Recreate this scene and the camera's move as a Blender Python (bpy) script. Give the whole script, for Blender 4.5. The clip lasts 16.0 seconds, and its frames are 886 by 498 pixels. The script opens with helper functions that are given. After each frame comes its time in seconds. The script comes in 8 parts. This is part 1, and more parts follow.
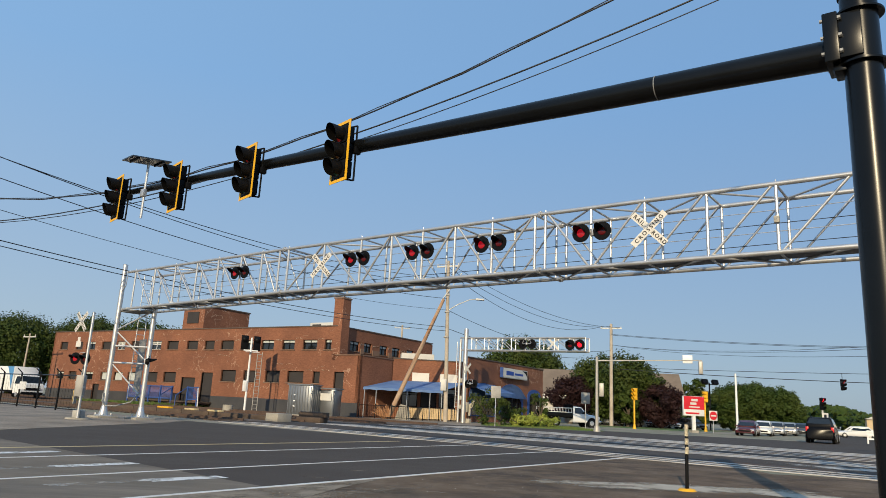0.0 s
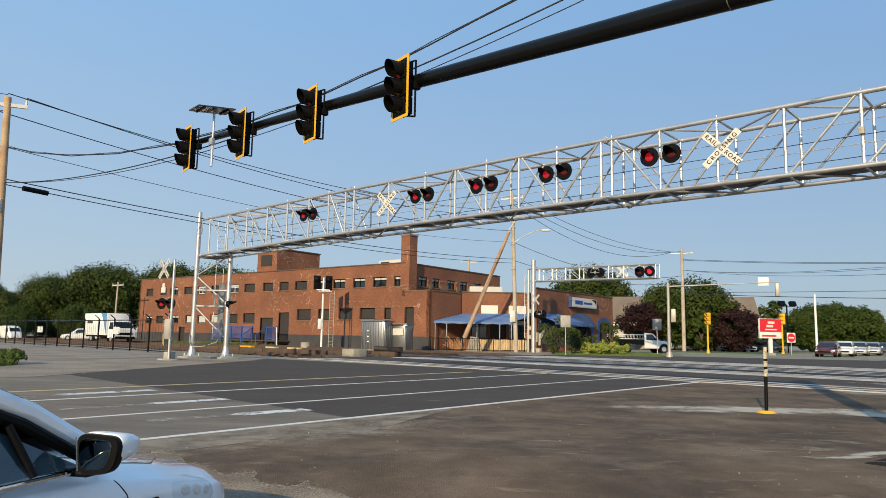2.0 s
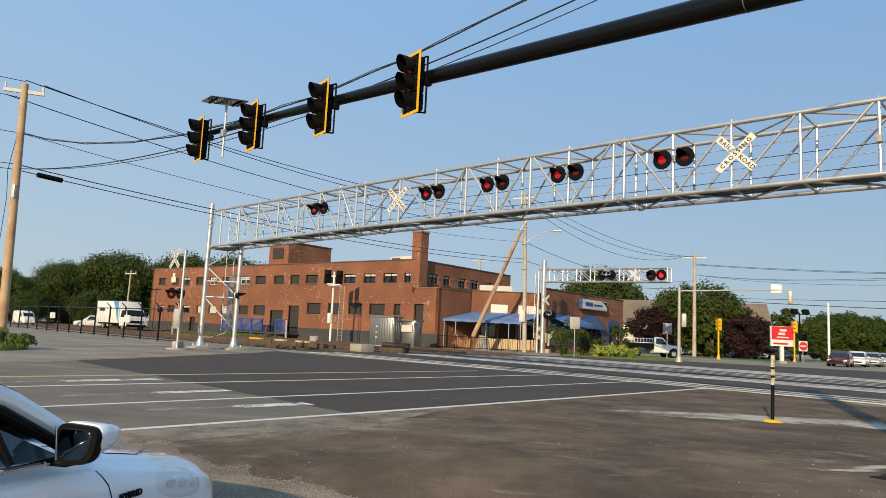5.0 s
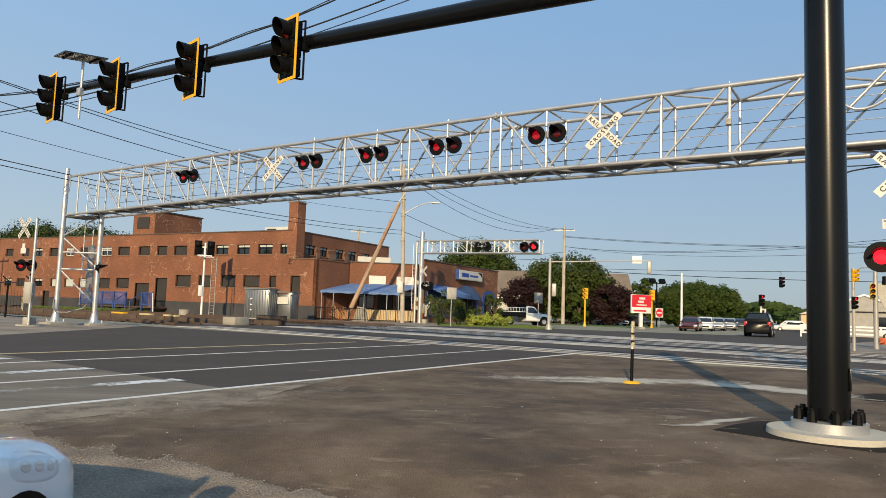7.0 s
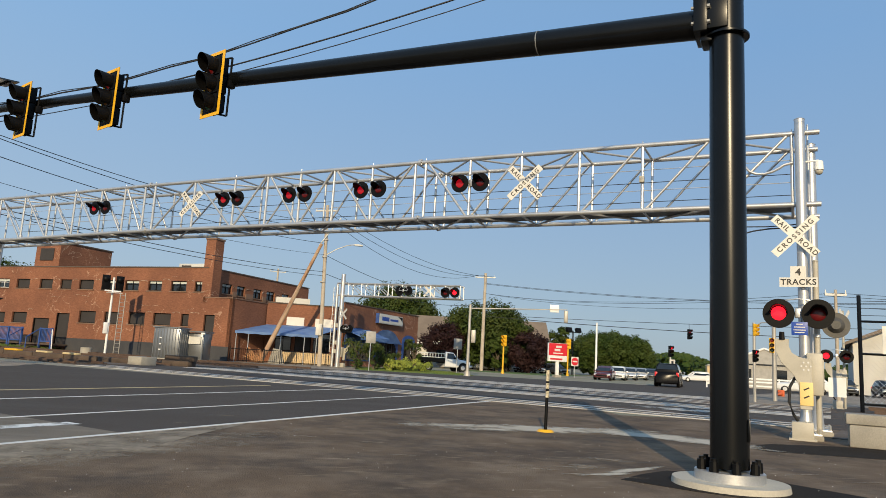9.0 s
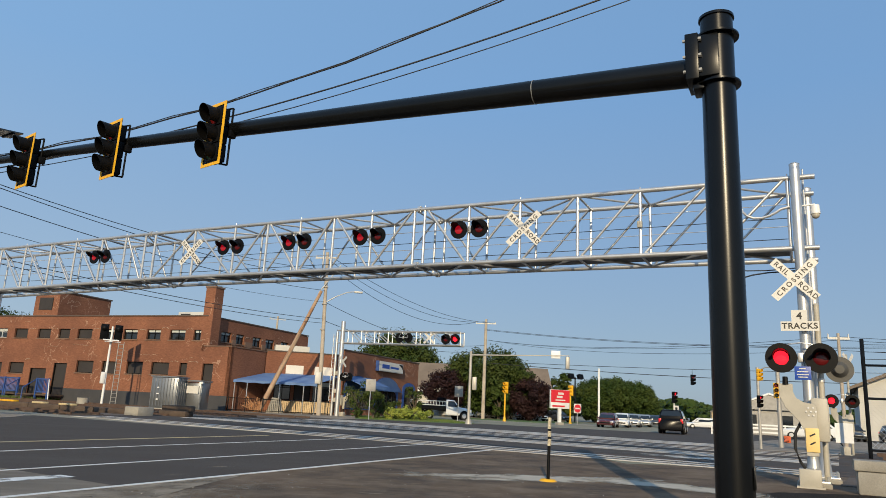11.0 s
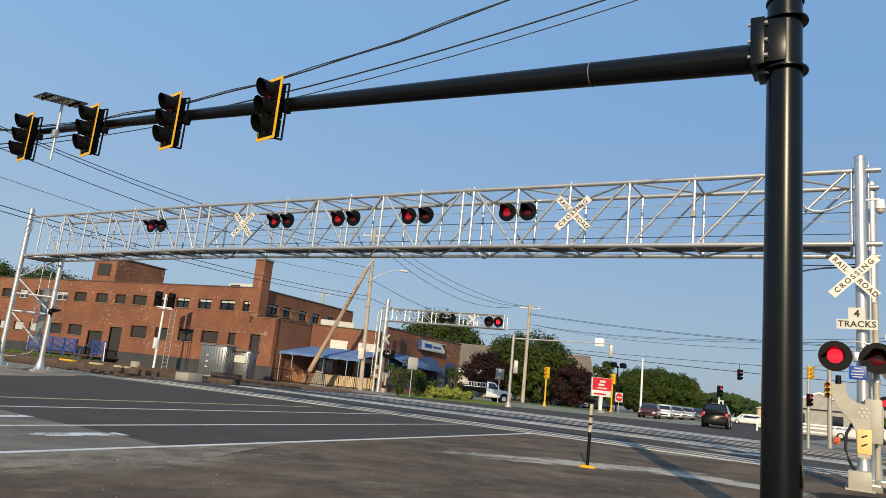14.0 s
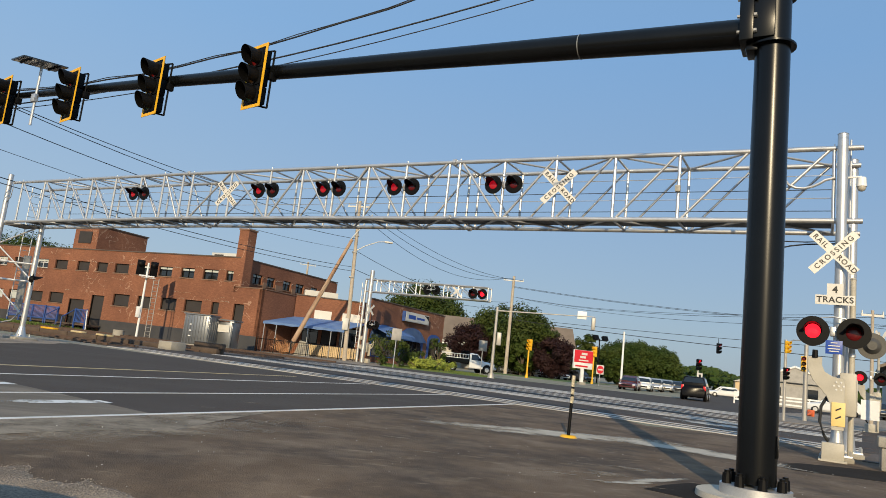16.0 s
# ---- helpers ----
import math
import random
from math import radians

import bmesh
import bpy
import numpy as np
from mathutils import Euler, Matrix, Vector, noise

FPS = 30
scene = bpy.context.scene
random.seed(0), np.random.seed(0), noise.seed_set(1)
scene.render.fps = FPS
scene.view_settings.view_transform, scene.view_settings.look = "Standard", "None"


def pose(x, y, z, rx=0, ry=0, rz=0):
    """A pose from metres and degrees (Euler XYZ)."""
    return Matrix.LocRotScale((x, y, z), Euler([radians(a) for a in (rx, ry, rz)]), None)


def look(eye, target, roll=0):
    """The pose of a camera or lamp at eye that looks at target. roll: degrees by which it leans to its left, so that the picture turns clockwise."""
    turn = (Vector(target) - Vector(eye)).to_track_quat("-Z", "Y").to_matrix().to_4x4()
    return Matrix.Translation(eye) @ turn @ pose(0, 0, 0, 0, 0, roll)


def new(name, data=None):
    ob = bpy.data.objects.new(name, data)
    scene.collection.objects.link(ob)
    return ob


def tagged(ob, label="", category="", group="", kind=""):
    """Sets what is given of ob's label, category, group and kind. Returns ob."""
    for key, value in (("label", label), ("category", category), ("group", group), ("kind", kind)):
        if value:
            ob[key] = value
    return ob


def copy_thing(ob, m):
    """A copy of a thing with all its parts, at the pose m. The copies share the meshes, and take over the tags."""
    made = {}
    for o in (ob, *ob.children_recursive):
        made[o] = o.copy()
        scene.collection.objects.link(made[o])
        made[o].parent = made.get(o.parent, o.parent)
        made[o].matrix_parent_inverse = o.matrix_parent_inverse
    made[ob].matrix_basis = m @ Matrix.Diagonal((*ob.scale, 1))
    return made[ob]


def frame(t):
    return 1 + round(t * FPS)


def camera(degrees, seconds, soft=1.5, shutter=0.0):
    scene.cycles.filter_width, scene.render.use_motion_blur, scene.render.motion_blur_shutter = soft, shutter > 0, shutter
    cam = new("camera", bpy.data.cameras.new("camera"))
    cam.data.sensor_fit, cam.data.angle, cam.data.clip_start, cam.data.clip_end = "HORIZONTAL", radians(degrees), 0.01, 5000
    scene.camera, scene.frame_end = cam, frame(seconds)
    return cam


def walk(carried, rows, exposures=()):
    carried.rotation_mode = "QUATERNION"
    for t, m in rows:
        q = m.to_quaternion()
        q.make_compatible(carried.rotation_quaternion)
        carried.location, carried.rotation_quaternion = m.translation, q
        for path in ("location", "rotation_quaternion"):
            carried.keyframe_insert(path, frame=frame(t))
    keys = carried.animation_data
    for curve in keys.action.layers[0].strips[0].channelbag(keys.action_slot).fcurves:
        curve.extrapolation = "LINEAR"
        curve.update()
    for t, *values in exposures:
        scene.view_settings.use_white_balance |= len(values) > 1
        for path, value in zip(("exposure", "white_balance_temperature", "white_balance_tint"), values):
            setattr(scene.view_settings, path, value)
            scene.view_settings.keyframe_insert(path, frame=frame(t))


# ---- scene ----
cam = camera(64.73, 16.0, 0.7)

PATH = [
    (0.0, pose(-0.028, -0.036, 1.199, 102.78, -2.83, 0.40)),
    (0.5, pose(-0.027, -0.040, 1.178, 101.37, -1.76, 2.77)),
    (1.0, pose(-0.063, -0.021, 1.173, 99.22, -1.15, 5.24)),
    (1.5, pose(-0.067, -0.016, 1.179, 97.81, -0.88, 6.37)),
    (2.0, pose(-0.076, -0.039, 1.191, 97.19, -1.00, 6.04)),
    (2.5, pose(-0.090, -0.030, 1.205, 96.95, -1.77, 5.49)),
    (3.0, pose(-0.032, -0.009, 1.191, 97.16, -2.45, 5.99)),
    (3.5, pose(0.013, 0.019, 1.181, 97.40, -2.85, 7.57)),
    (6.0, pose(0.015, 0.038, 1.214, 95.99, -2.34, 4.15)),
    (6.5, pose(0.022, 0.015, 1.211, 95.33, -1.96, 0.43)),
    (7.0, pose(0.006, 0.026, 1.200, 95.03, -1.98, -3.09)),
    (7.5, pose(-0.002, 0.017, 1.215, 95.33, -2.37, -5.83)),
    (8.0, pose(0.003, 0.002, 1.206, 96.37, -2.96, -7.79)),
    (8.5, pose(0.025, -0.016, 1.215, 97.79, -3.27, -9.11)),
    (9.0, pose(0.031, 0.012, 1.215, 98.94, -3.22, -9.65)),
    (9.5, pose(0.038, 0.008, 1.212, 99.98, -3.09, -9.67)),
    (12.0, pose(0.053, 0.002, 1.220, 103.42, -2.57, -9.02)),
    (12.5, pose(0.057, 0.000, 1.216, 102.92, -2.80, -8.09)),
    (13.0, pose(0.056, 0.014, 1.207, 102.05, -3.60, -7.00)),
    (13.5, pose(0.029, 0.021, 1.203, 101.30, -4.71, -6.31)),
    (14.0, pose(0.016, 0.001, 1.193, 100.98, -5.76, -6.33)),
    (14.5, pose(0.009, 0.011, 1.192, 100.97, -6.33, -6.87)),
    (15.0, pose(0.004, 0.017, 1.202, 100.81, -6.31, -7.53)),
    (15.5, pose(0.004, 0.013, 1.199, 100.17, -6.17, -7.95)),
    (16.0, pose(-0.001, -0.004, 1.185, 98.83, -6.24, -7.69)),
]
walk(cam, PATH, [(0.0, -0.20, 6180, 10), (1.5, -0.04, 6400, 10), (3.5, -0.03, 6540, 10), (7.0, -0.05, 6680, 10), (9.0, -0.15, 6400, 10), (12.5, -0.28, 6110, 10), (13.5, -0.17, 6190, 10), (15.0, -0.16, 6260, 10), (16.0, -0.16, 6320, 10)])

# ---- sky and sun: low sun behind the camera ----
SUN_AZ, SUN_EL = 195.0, 20.0          # compass-like: degrees clockwise from +y
to_sun = Vector((math.sin(radians(SUN_AZ)) * math.cos(radians(SUN_EL)), math.cos(radians(SUN_AZ)) * math.cos(radians(SUN_EL)), math.sin(radians(SUN_EL))))
world = bpy.data.worlds.new("sky")
scene.world = world
world.use_nodes = True
wn = world.node_tree.nodes
sky = wn.new("ShaderNodeTexSky")
sky.sky_type, sky.sun_disc = "NISHITA", False
sky.sun_elevation, sky.sun_rotation = radians(SUN_EL), radians(SUN_AZ)
sky.air_density, sky.dust_density, sky.ozone_density = 1.0, 1.0, 3.0
# summer haze evens out the sky's brightness
haze = wn.new("ShaderNodeMix")
haze.data_type = "RGBA"
haze.inputs[0].default_value = 0.82
# the haze is paler low down and on the sun's side, deeper blue high up
def sky_slope(way, low, high):
    dot, ramp_ = wn.new("ShaderNodeVectorMath"), wn.new("ShaderNodeMapRange")
    dot.operation = "DOT_PRODUCT"
    dot.inputs[1].default_value = way
    ramp_.inputs[1].default_value, ramp_.inputs[2].default_value = low, high
    world.node_tree.links.new(sky_at.outputs["Generated"], dot.inputs[0])
    world.node_tree.links.new(dot.outputs["Value"], ramp_.inputs[0])
    return ramp_.outputs[0]


def sky_mix(a, b, factor):
    m = wn.new("ShaderNodeMix")
    m.data_type = "RGBA"
    m.inputs[6].default_value = (*a, 1)
    if isinstance(b, tuple):
        m.inputs[7].default_value = (*b, 1)
    else:
        world.node_tree.links.new(b, m.inputs[7])
    world.node_tree.links.new(factor, m.inputs[0])
    return m


sky_at = wn.new("ShaderNodeTexCoord")
upward = sky_mix((2.95, 3.66, 4.30), (1.92, 3.46, 5.65), sky_slope((0, 0, 1), 0.0, 0.42))
sunward = sky_mix((1, 1, 1), (1.30, 1.24, 1.17), sky_slope((-0.82, -0.57, 0), -0.85, 0.05))
both_ways = wn.new("ShaderNodeMix")
both_ways.data_type, both_ways.blend_type = "RGBA", "MULTIPLY"
both_ways.inputs[0].default_value = 1.0
world.node_tree.links.new(upward.outputs[2], both_ways.inputs[6])
world.node_tree.links.new(sunward.outputs[2], both_ways.inputs[7])
world.node_tree.links.new(both_ways.outputs[2], haze.inputs[7])
world.node_tree.links.new(sky.outputs[0], haze.inputs[6])
world.node_tree.links.new(haze.outputs[2], wn["Background"].inputs[0])
wn["Background"].inputs[1].default_value = 0.132
sun_data = bpy.data.lights.new("sun", "SUN")
sun_data.energy, sun_data.angle, sun_data.color = 5.0, radians(0.6), (1.0, 0.79, 0.49)
sun_lamp = new("sun", sun_data)
sun_lamp.matrix_world = look(to_sun * 100, (0, 0, 0))

# ---- materials ----
def material(name, color, rough=0.7, metal=0.0, vary=0.25, scale=3.0, fine=40.0, bump=0.15, second=None, piece=0.0, spec=None, coat=0.0):
    """A surface with stains (scale), grain (fine) and relief; second: the colour of the stains; piece: spread from piece to piece."""
    m = bpy.data.materials.new(name)
    m.use_nodes = True
    nt = m.node_tree
    n, l = nt.nodes, nt.links
    b = n["Principled BSDF"]
    b.inputs["Roughness"].default_value, b.inputs["Metallic"].default_value = rough, metal
    if spec is not None:
        b.inputs["Specular IOR Level"].default_value = spec
    b.inputs["Coat Weight"].default_value = coat
    tc = n.new("ShaderNodeTexCoord")
    big, small = n.new("ShaderNodeTexNoise"), n.new("ShaderNodeTexNoise")
    big.inputs["Scale"].default_value, small.inputs["Scale"].default_value = scale, fine
    big.inputs["Detail"].default_value, small.inputs["Detail"].default_value = 5, 3
    geo = n.new("ShaderNodeNewGeometry")
    for t in (big, small):
        l.new(geo.outputs["Position"], t.inputs["Vector"])
    ramp = n.new("ShaderNodeMapRange")
    ramp.inputs[1].default_value, ramp.inputs[2].default_value = 0.35, 0.7
    l.new(big.outputs["Fac"], ramp.inputs[0])
    mix = n.new("ShaderNodeMix")
    mix.data_type = "RGBA"
    two = second or tuple(c * (1 - vary) for c in color)
    mix.inputs[6].default_value, mix.inputs[7].default_value = (*color, 1), (*two, 1)
    l.new(ramp.outputs[0], mix.inputs[0])
    hsv = n.new("ShaderNodeHueSaturation")
    grain = n.new("ShaderNodeMapRange")
    grain.inputs[3].default_value, grain.inputs[4].default_value = 1 - vary, 1 + vary
    l.new(small.outputs["Fac"], grain.inputs[0])
    value = grain.outputs[0]
    if piece:
        info = n.new("ShaderNodeObjectInfo")
        spread = n.new("ShaderNodeMapRange")
        spread.inputs[3].default_value, spread.inputs[4].default_value = 1 - piece, 1 + piece
        l.new(info.outputs["Random"], spread.inputs[0])
        mul = n.new("ShaderNodeMath")
        mul.operation = "MULTIPLY"
        l.new(value, mul.inputs[0]), l.new(spread.outputs[0], mul.inputs[1])
        value = mul.outputs[0]
    l.new(value, hsv.inputs["Value"])
    l.new(mix.outputs[2], hsv.inputs["Color"])
    l.new(hsv.outputs[0], b.inputs["Base Color"])
    if bump:
        bp = n.new("ShaderNodeBump")
        bp.inputs["Strength"].default_value, bp.inputs["Distance"].default_value = bump, 0.02
        l.new(small.outputs["Fac"], bp.inputs["Height"])
        l.new(bp.outputs[0], b.inputs["Normal"])
    return m


def glow(name, color, strength, base=(0.02, 0.0, 0.0)):
    m = bpy.data.materials.new(name)
    m.use_nodes = True
    b = m.node_tree.nodes["Principled BSDF"]
    b.inputs["Base Color"].default_value, b.inputs["Roughness"].default_value = (*base, 1), 0.25
    b.inputs["Emission Color"].default_value, b.inputs["Emission Strength"].default_value = (*color, 1), strength
    return m


STEEL = material("galvanised_steel", (0.61, 0.61, 0.605), 0.42, 0.72, 0.16, 2.5, 60, 0.05)
BLACKSTEEL = material("black_painted_steel", (0.005, 0.0056, 0.0062), 0.26, 0.0, 0.3, 1.5, 50, 0.006, spec=0.26)
BLACK = material("black_plastic", (0.0045, 0.0045, 0.0048), 0.5, 0, 0.3, 3, 60, 0.04, spec=0.14)
YELLOW = material("yellow_paint", (0.78, 0.42, 0.01), 0.5, 0, 0.1, 3, 50, 0.05)
CREAM = material("cream_painted_metal", (0.44, 0.41, 0.34), 0.5, 0.0, 0.15, 3, 50, 0.05)
WHITE = material("white_paint", (0.78, 0.78, 0.76), 0.45, 0, 0.08, 3, 50, 0.04)
CONCRETE = material("concrete", (0.35, 0.325, 0.275), 0.85, 0, 0.25, 1.5, 45, 0.25)
PALECONCRETE = material("new_pale_concrete", (0.50, 0.46, 0.38), 0.85, 0, 0.2, 1.5, 45, 0.25)
WOOD = material("weathered_pole_wood", (0.50, 0.355, 0.215), 0.85, 0, 0.30, 1.4, 30, 0.4, second=(0.33, 0.20, 0.11))
WIRE = material("black_cable", (0.015, 0.015, 0.016), 0.6, 0, 0.2, 3, 40, 0)
DARKGLASS = material("dark_glass", (0.015, 0.018, 0.02), 0.08, 0, 0.3, 0.8, 5, 0, spec=0.8)
LENS = material("unlit_red_lens", (0.10, 0.004, 0.005), 0.2, 0, 0.2, 20, 200, 0.1)
LENSLIT = glow("lit_red_lens", (1.0, 0.01, 0.02), 3.0)
RUBBER = material("black_rubber", (0.02, 0.02, 0.02), 0.8, 0, 0.3, 6, 60, 0.2)
CHROME = material("chrome", (0.7, 0.7, 0.7), 0.12, 1.0, 0.05, 5, 50, 0)


# ---- mesh tools ----
def box(bm, size, at=(0, 0, 0), turn=0.0, bevel=0.0, m=None):
    """A box, turned about z by degrees."""
    mat = m if m is not None else pose(*at, 0, 0, turn)
    r = bmesh.ops.create_cube(bm, size=1.0, matrix=mat @ Matrix.Diagonal((*size, 1)))
    if bevel:
        edges = list({e for v in r["verts"] for e in v.link_edges})
        bmesh.ops.bevel(bm, geom=edges, offset=bevel, segments=2, affect="EDGES", profile=0.5)


def tube(bm, a, b, r, r2=None, sides=10, caps=True):
    a, b = Vector(a), Vector(b)
    d = b - a
    q = d.to_track_quat("Z", "Y").to_matrix().to_4x4()
    bmesh.ops.create_cone(bm, cap_ends=caps, segments=sides, radius1=r, radius2=r if r2 is None else r2, depth=d.length, matrix=Matrix.Translation((a + b) / 2) @ q)


def strand(bm, pts, r, sides=6):
    """One bent tube through the points."""
    pts = [Vector(p) for p in pts]
    last = None
    for i, p in enumerate(pts):
        d = (pts[min(i + 1, len(pts) - 1)] - pts[max(i - 1, 0)]).normalized()
        u = d.cross(Vector((0.31, 0.17, 0.93))).normalized()
        v = d.cross(u)
        row = [bm.verts.new(p + (u * math.cos(6.28319 * k / sides) + v * math.sin(6.28319 * k / sides)) * r) for k in range(sides)]
        if last:
            for k in range(sides):
                bm.faces.new((last[k], last[(k + 1) % sides], row[(k + 1) % sides], row[k]))
        else:
            bm.faces.new(row[::-1])
        last = row
    bm.faces.new(last)
    bmesh.ops.recalc_face_normals(bm, faces=bm.faces)


def prism(bm, outline, a, b, place=None):
    """A flat outline (x, z) pushed from y = a to y = b, then laid by place."""
    place = place or Matrix()
    front = [bm.verts.new(place @ Vector((x, a, z))) for x, z in outline]
    back = [bm.verts.new(place @ Vector((x, b, z))) for x, z in outline]
    n = len(outline)
    bm.faces.new(front), bm.faces.new(back[::-1])
    for i in range(n):
        bm.faces.new((front[i], back[i], back[(i + 1) % n], front[(i + 1) % n]))
    bmesh.ops.recalc_face_normals(bm, faces=bm.faces)


def disc(bm, at, axis, r, thick, sides=24):
    a = Vector(at)
    tube(bm, a, a + Vector(axis).normalized() * thick, r, sides=sides)


def mesh_of(name, bm, mat, smooth=True):
    me = bpy.data.meshes.new(name)
    bm.to_mesh(me)
    bm.free()
    me.materials.append(mat)
    if smooth:
        for p in me.polygons:
            p.use_smooth = True
        me.set_sharp_from_angle(angle=radians(35))
    return me


def part(name, bm, mat, parent, label="", smooth=True):
    ob = new(name, mesh_of(name, bm, mat, smooth))
    ob.parent = parent
    return tagged(ob, label)


def thing(name, label, category, at=(0, 0, 0), turn=0.0, group="", kind=""):
    ob = new(name)
    ob.matrix_basis = pose(*at, 0, 0, turn)
    ob.empty_display_size = 0.2
    return tagged(ob, label, category, group, kind)


def single(name, bm, mat, label, category, at=(0, 0, 0), turn=0.0, group="", kind="", smooth=True):
    ob = new(name, mesh_of(name, bm, mat, smooth))
    ob.matrix_basis = pose(*at, 0, 0, turn)
    return tagged(ob, label, category, group, kind)


def sag(a, b, drop, n=14):
    a, b = Vector(a), Vector(b)
    return [a.lerp(b, i / n) - Vector((0, 0, drop * 4 * (i / n) * (1 - i / n))) for i in range(n + 1)]


def wire(a, b, drop, r=0.012, label="black overhead cable sagging between poles", n=30):
    bm = bmesh.new()
    strand(bm, sag(a, b, drop, n), r, 5)
    return single("overhead_wire", bm, WIRE, label, "cable", group="overhead wires")


def words(text, size, mat, parent, place, extrude=0.002, name="lettering", spacing=1.1):
    cu = bpy.data.curves.new(name, "FONT")
    cu.body, cu.size, cu.extrude, cu.align_x, cu.align_y = text, size, extrude, "CENTER", "CENTER"
    cu.offset, cu.space_character = size * 0.022, spacing
    tmp = bpy.data.objects.new("tmp", cu)
    me = bpy.data.meshes.new_from_object(tmp)
    bpy.data.objects.remove(tmp)
    me.materials.clear()
    me.materials.append(mat)
    ob = new(name, me)
    ob.parent = parent
    ob.matrix_basis = place
    return ob

# ---- ground ----
RD = Vector((0.558, 0.830))            # along the road
RN = Vector((-0.830, 0.558))           # across it, to the far side
TD = Vector((-0.785, 0.620))           # along the tracks
TN = Vector((0.620, 0.785))            # across the tracks


def rp(along, across):
    return (RD * along + RN * across).to_tuple()


def tp(along, across):
    return (TD * along + TN * across).to_tuple()


def ground_z(x, y):
    """The lot dips a little towards where the camera and the car stand."""
    d = math.hypot(x, y)
    k = min(1.0, max(0.0, (7.2 - d) / 4.5))
    return -0.40 * k * k * (3 - 2 * k)


ASPHALT = material("worn_lot_asphalt", (0.128, 0.086, 0.053), 0.9, 0, 0.45, 1.1, 70, 0.5, second=(0.176, 0.124, 0.081), spec=0.25)
ROADDARK = material("fresh_dark_asphalt", (0.066, 0.052, 0.042), 0.88, 0, 0.2, 0.5, 110, 0.3, second=(0.074, 0.059, 0.048), spec=0.3)
ROADOLD = material("faded_old_asphalt", (0.21, 0.175, 0.135), 0.9, 0, 0.2, 0.6, 100, 0.35, second=(0.15, 0.127, 0.10), spec=0.25)
GRAVEL = material("dusty_gravel", (0.32, 0.265, 0.205), 0.95, 0, 0.6, 0.5, 16, 0.9, second=(0.18, 0.145, 0.11))
GRIT = material("dark_loose_grit", (0.30, 0.235, 0.17), 0.95, 0, 0.8, 2.2, 55, 1.0, second=(0.17, 0.13, 0.095))
DUSTY = material("dusty_earth", (0.30, 0.26, 0.20), 0.95, 0, 0.3, 0.15, 30, 0.5, second=(0.17, 0.18, 0.10))
DUST = material("pale_dust_streak", (0.35, 0.28, 0.20), 0.95, 0, 0.25, 1.2, 60, 0.2, second=(0.26, 0.205, 0.15))


def thin_out(m, scale, low, high, fade=0.0):
    """Lets the ground show through where a thin layer is worn away; fade: how much more towards the rim of a patch."""
    n, l = m.node_tree.nodes, m.node_tree.links
    g_, t_, r_ = n.new("ShaderNodeNewGeometry"), n.new("ShaderNodeTexNoise"), n.new("ShaderNodeMapRange")
    t_.inputs["Scale"].default_value, t_.inputs["Detail"].default_value, t_.inputs["Roughness"].default_value = scale, 8, 0.7
    r_.inputs[1].default_value, r_.inputs[2].default_value = low, high
    l.new(g_.outputs["Position"], t_.inputs["Vector"]), l.new(r_.outputs[0], n["Principled BSDF"].inputs["Alpha"])
    level = t_.outputs["Fac"]
    if fade:
        uv, sep, wide, less = n.new("ShaderNodeUVMap"), n.new("ShaderNodeSeparateXYZ"), n.new("ShaderNodeMath"), n.new("ShaderNodeMath")
        wide.operation, less.operation = "MULTIPLY", "SUBTRACT"
        wide.inputs[1].default_value = fade
        l.new(uv.outputs[0], sep.inputs[0]), l.new(sep.outputs[0], wide.inputs[0]), l.new(level, less.inputs[0]), l.new(wide.outputs[0], less.inputs[1])
        level = less.outputs[0]
    l.new(level, r_.inputs[0])
    return m


thin_out(DUST, 2.6, 0.30, 0.66, 0.32)


def smear(m, colour, scale, stretch, turn, low, high, most):
    """Streaky pale dust over a surface, drawn out along one direction."""
    n, l = m.node_tree.nodes, m.node_tree.links
    g_, mp, t_, r_, mx = n.new("ShaderNodeNewGeometry"), n.new("ShaderNodeMapping"), n.new("ShaderNodeTexNoise"), n.new("ShaderNodeMapRange"), n.new("ShaderNodeMix")
    mp.inputs["Rotation"].default_value = (0, 0, radians(turn))
    mp.inputs["Scale"].default_value = (scale / stretch, scale, scale)
    t_.inputs["Scale"].default_value, t_.inputs["Detail"].default_value, t_.inputs["Roughness"].default_value = 1.0, 9, 0.68
    r_.inputs[1].default_value, r_.inputs[2].default_value, r_.inputs[4].default_value = low, high, most
    mx.data_type = "RGBA"
    base = n["Principled BSDF"].inputs["Base Color"]
    l.new(base.links[0].from_socket, mx.inputs[6])
    mx.inputs[7].default_value = (*colour, 1)
    l.new(g_.outputs["Position"], mp.inputs["Vector"]), l.new(mp.outputs[0], t_.inputs["Vector"]), l.new(t_.outputs["Fac"], r_.inputs[0])
    l.new(r_.outputs[0], mx.inputs[0]), l.new(mx.outputs[2], base)
    return m


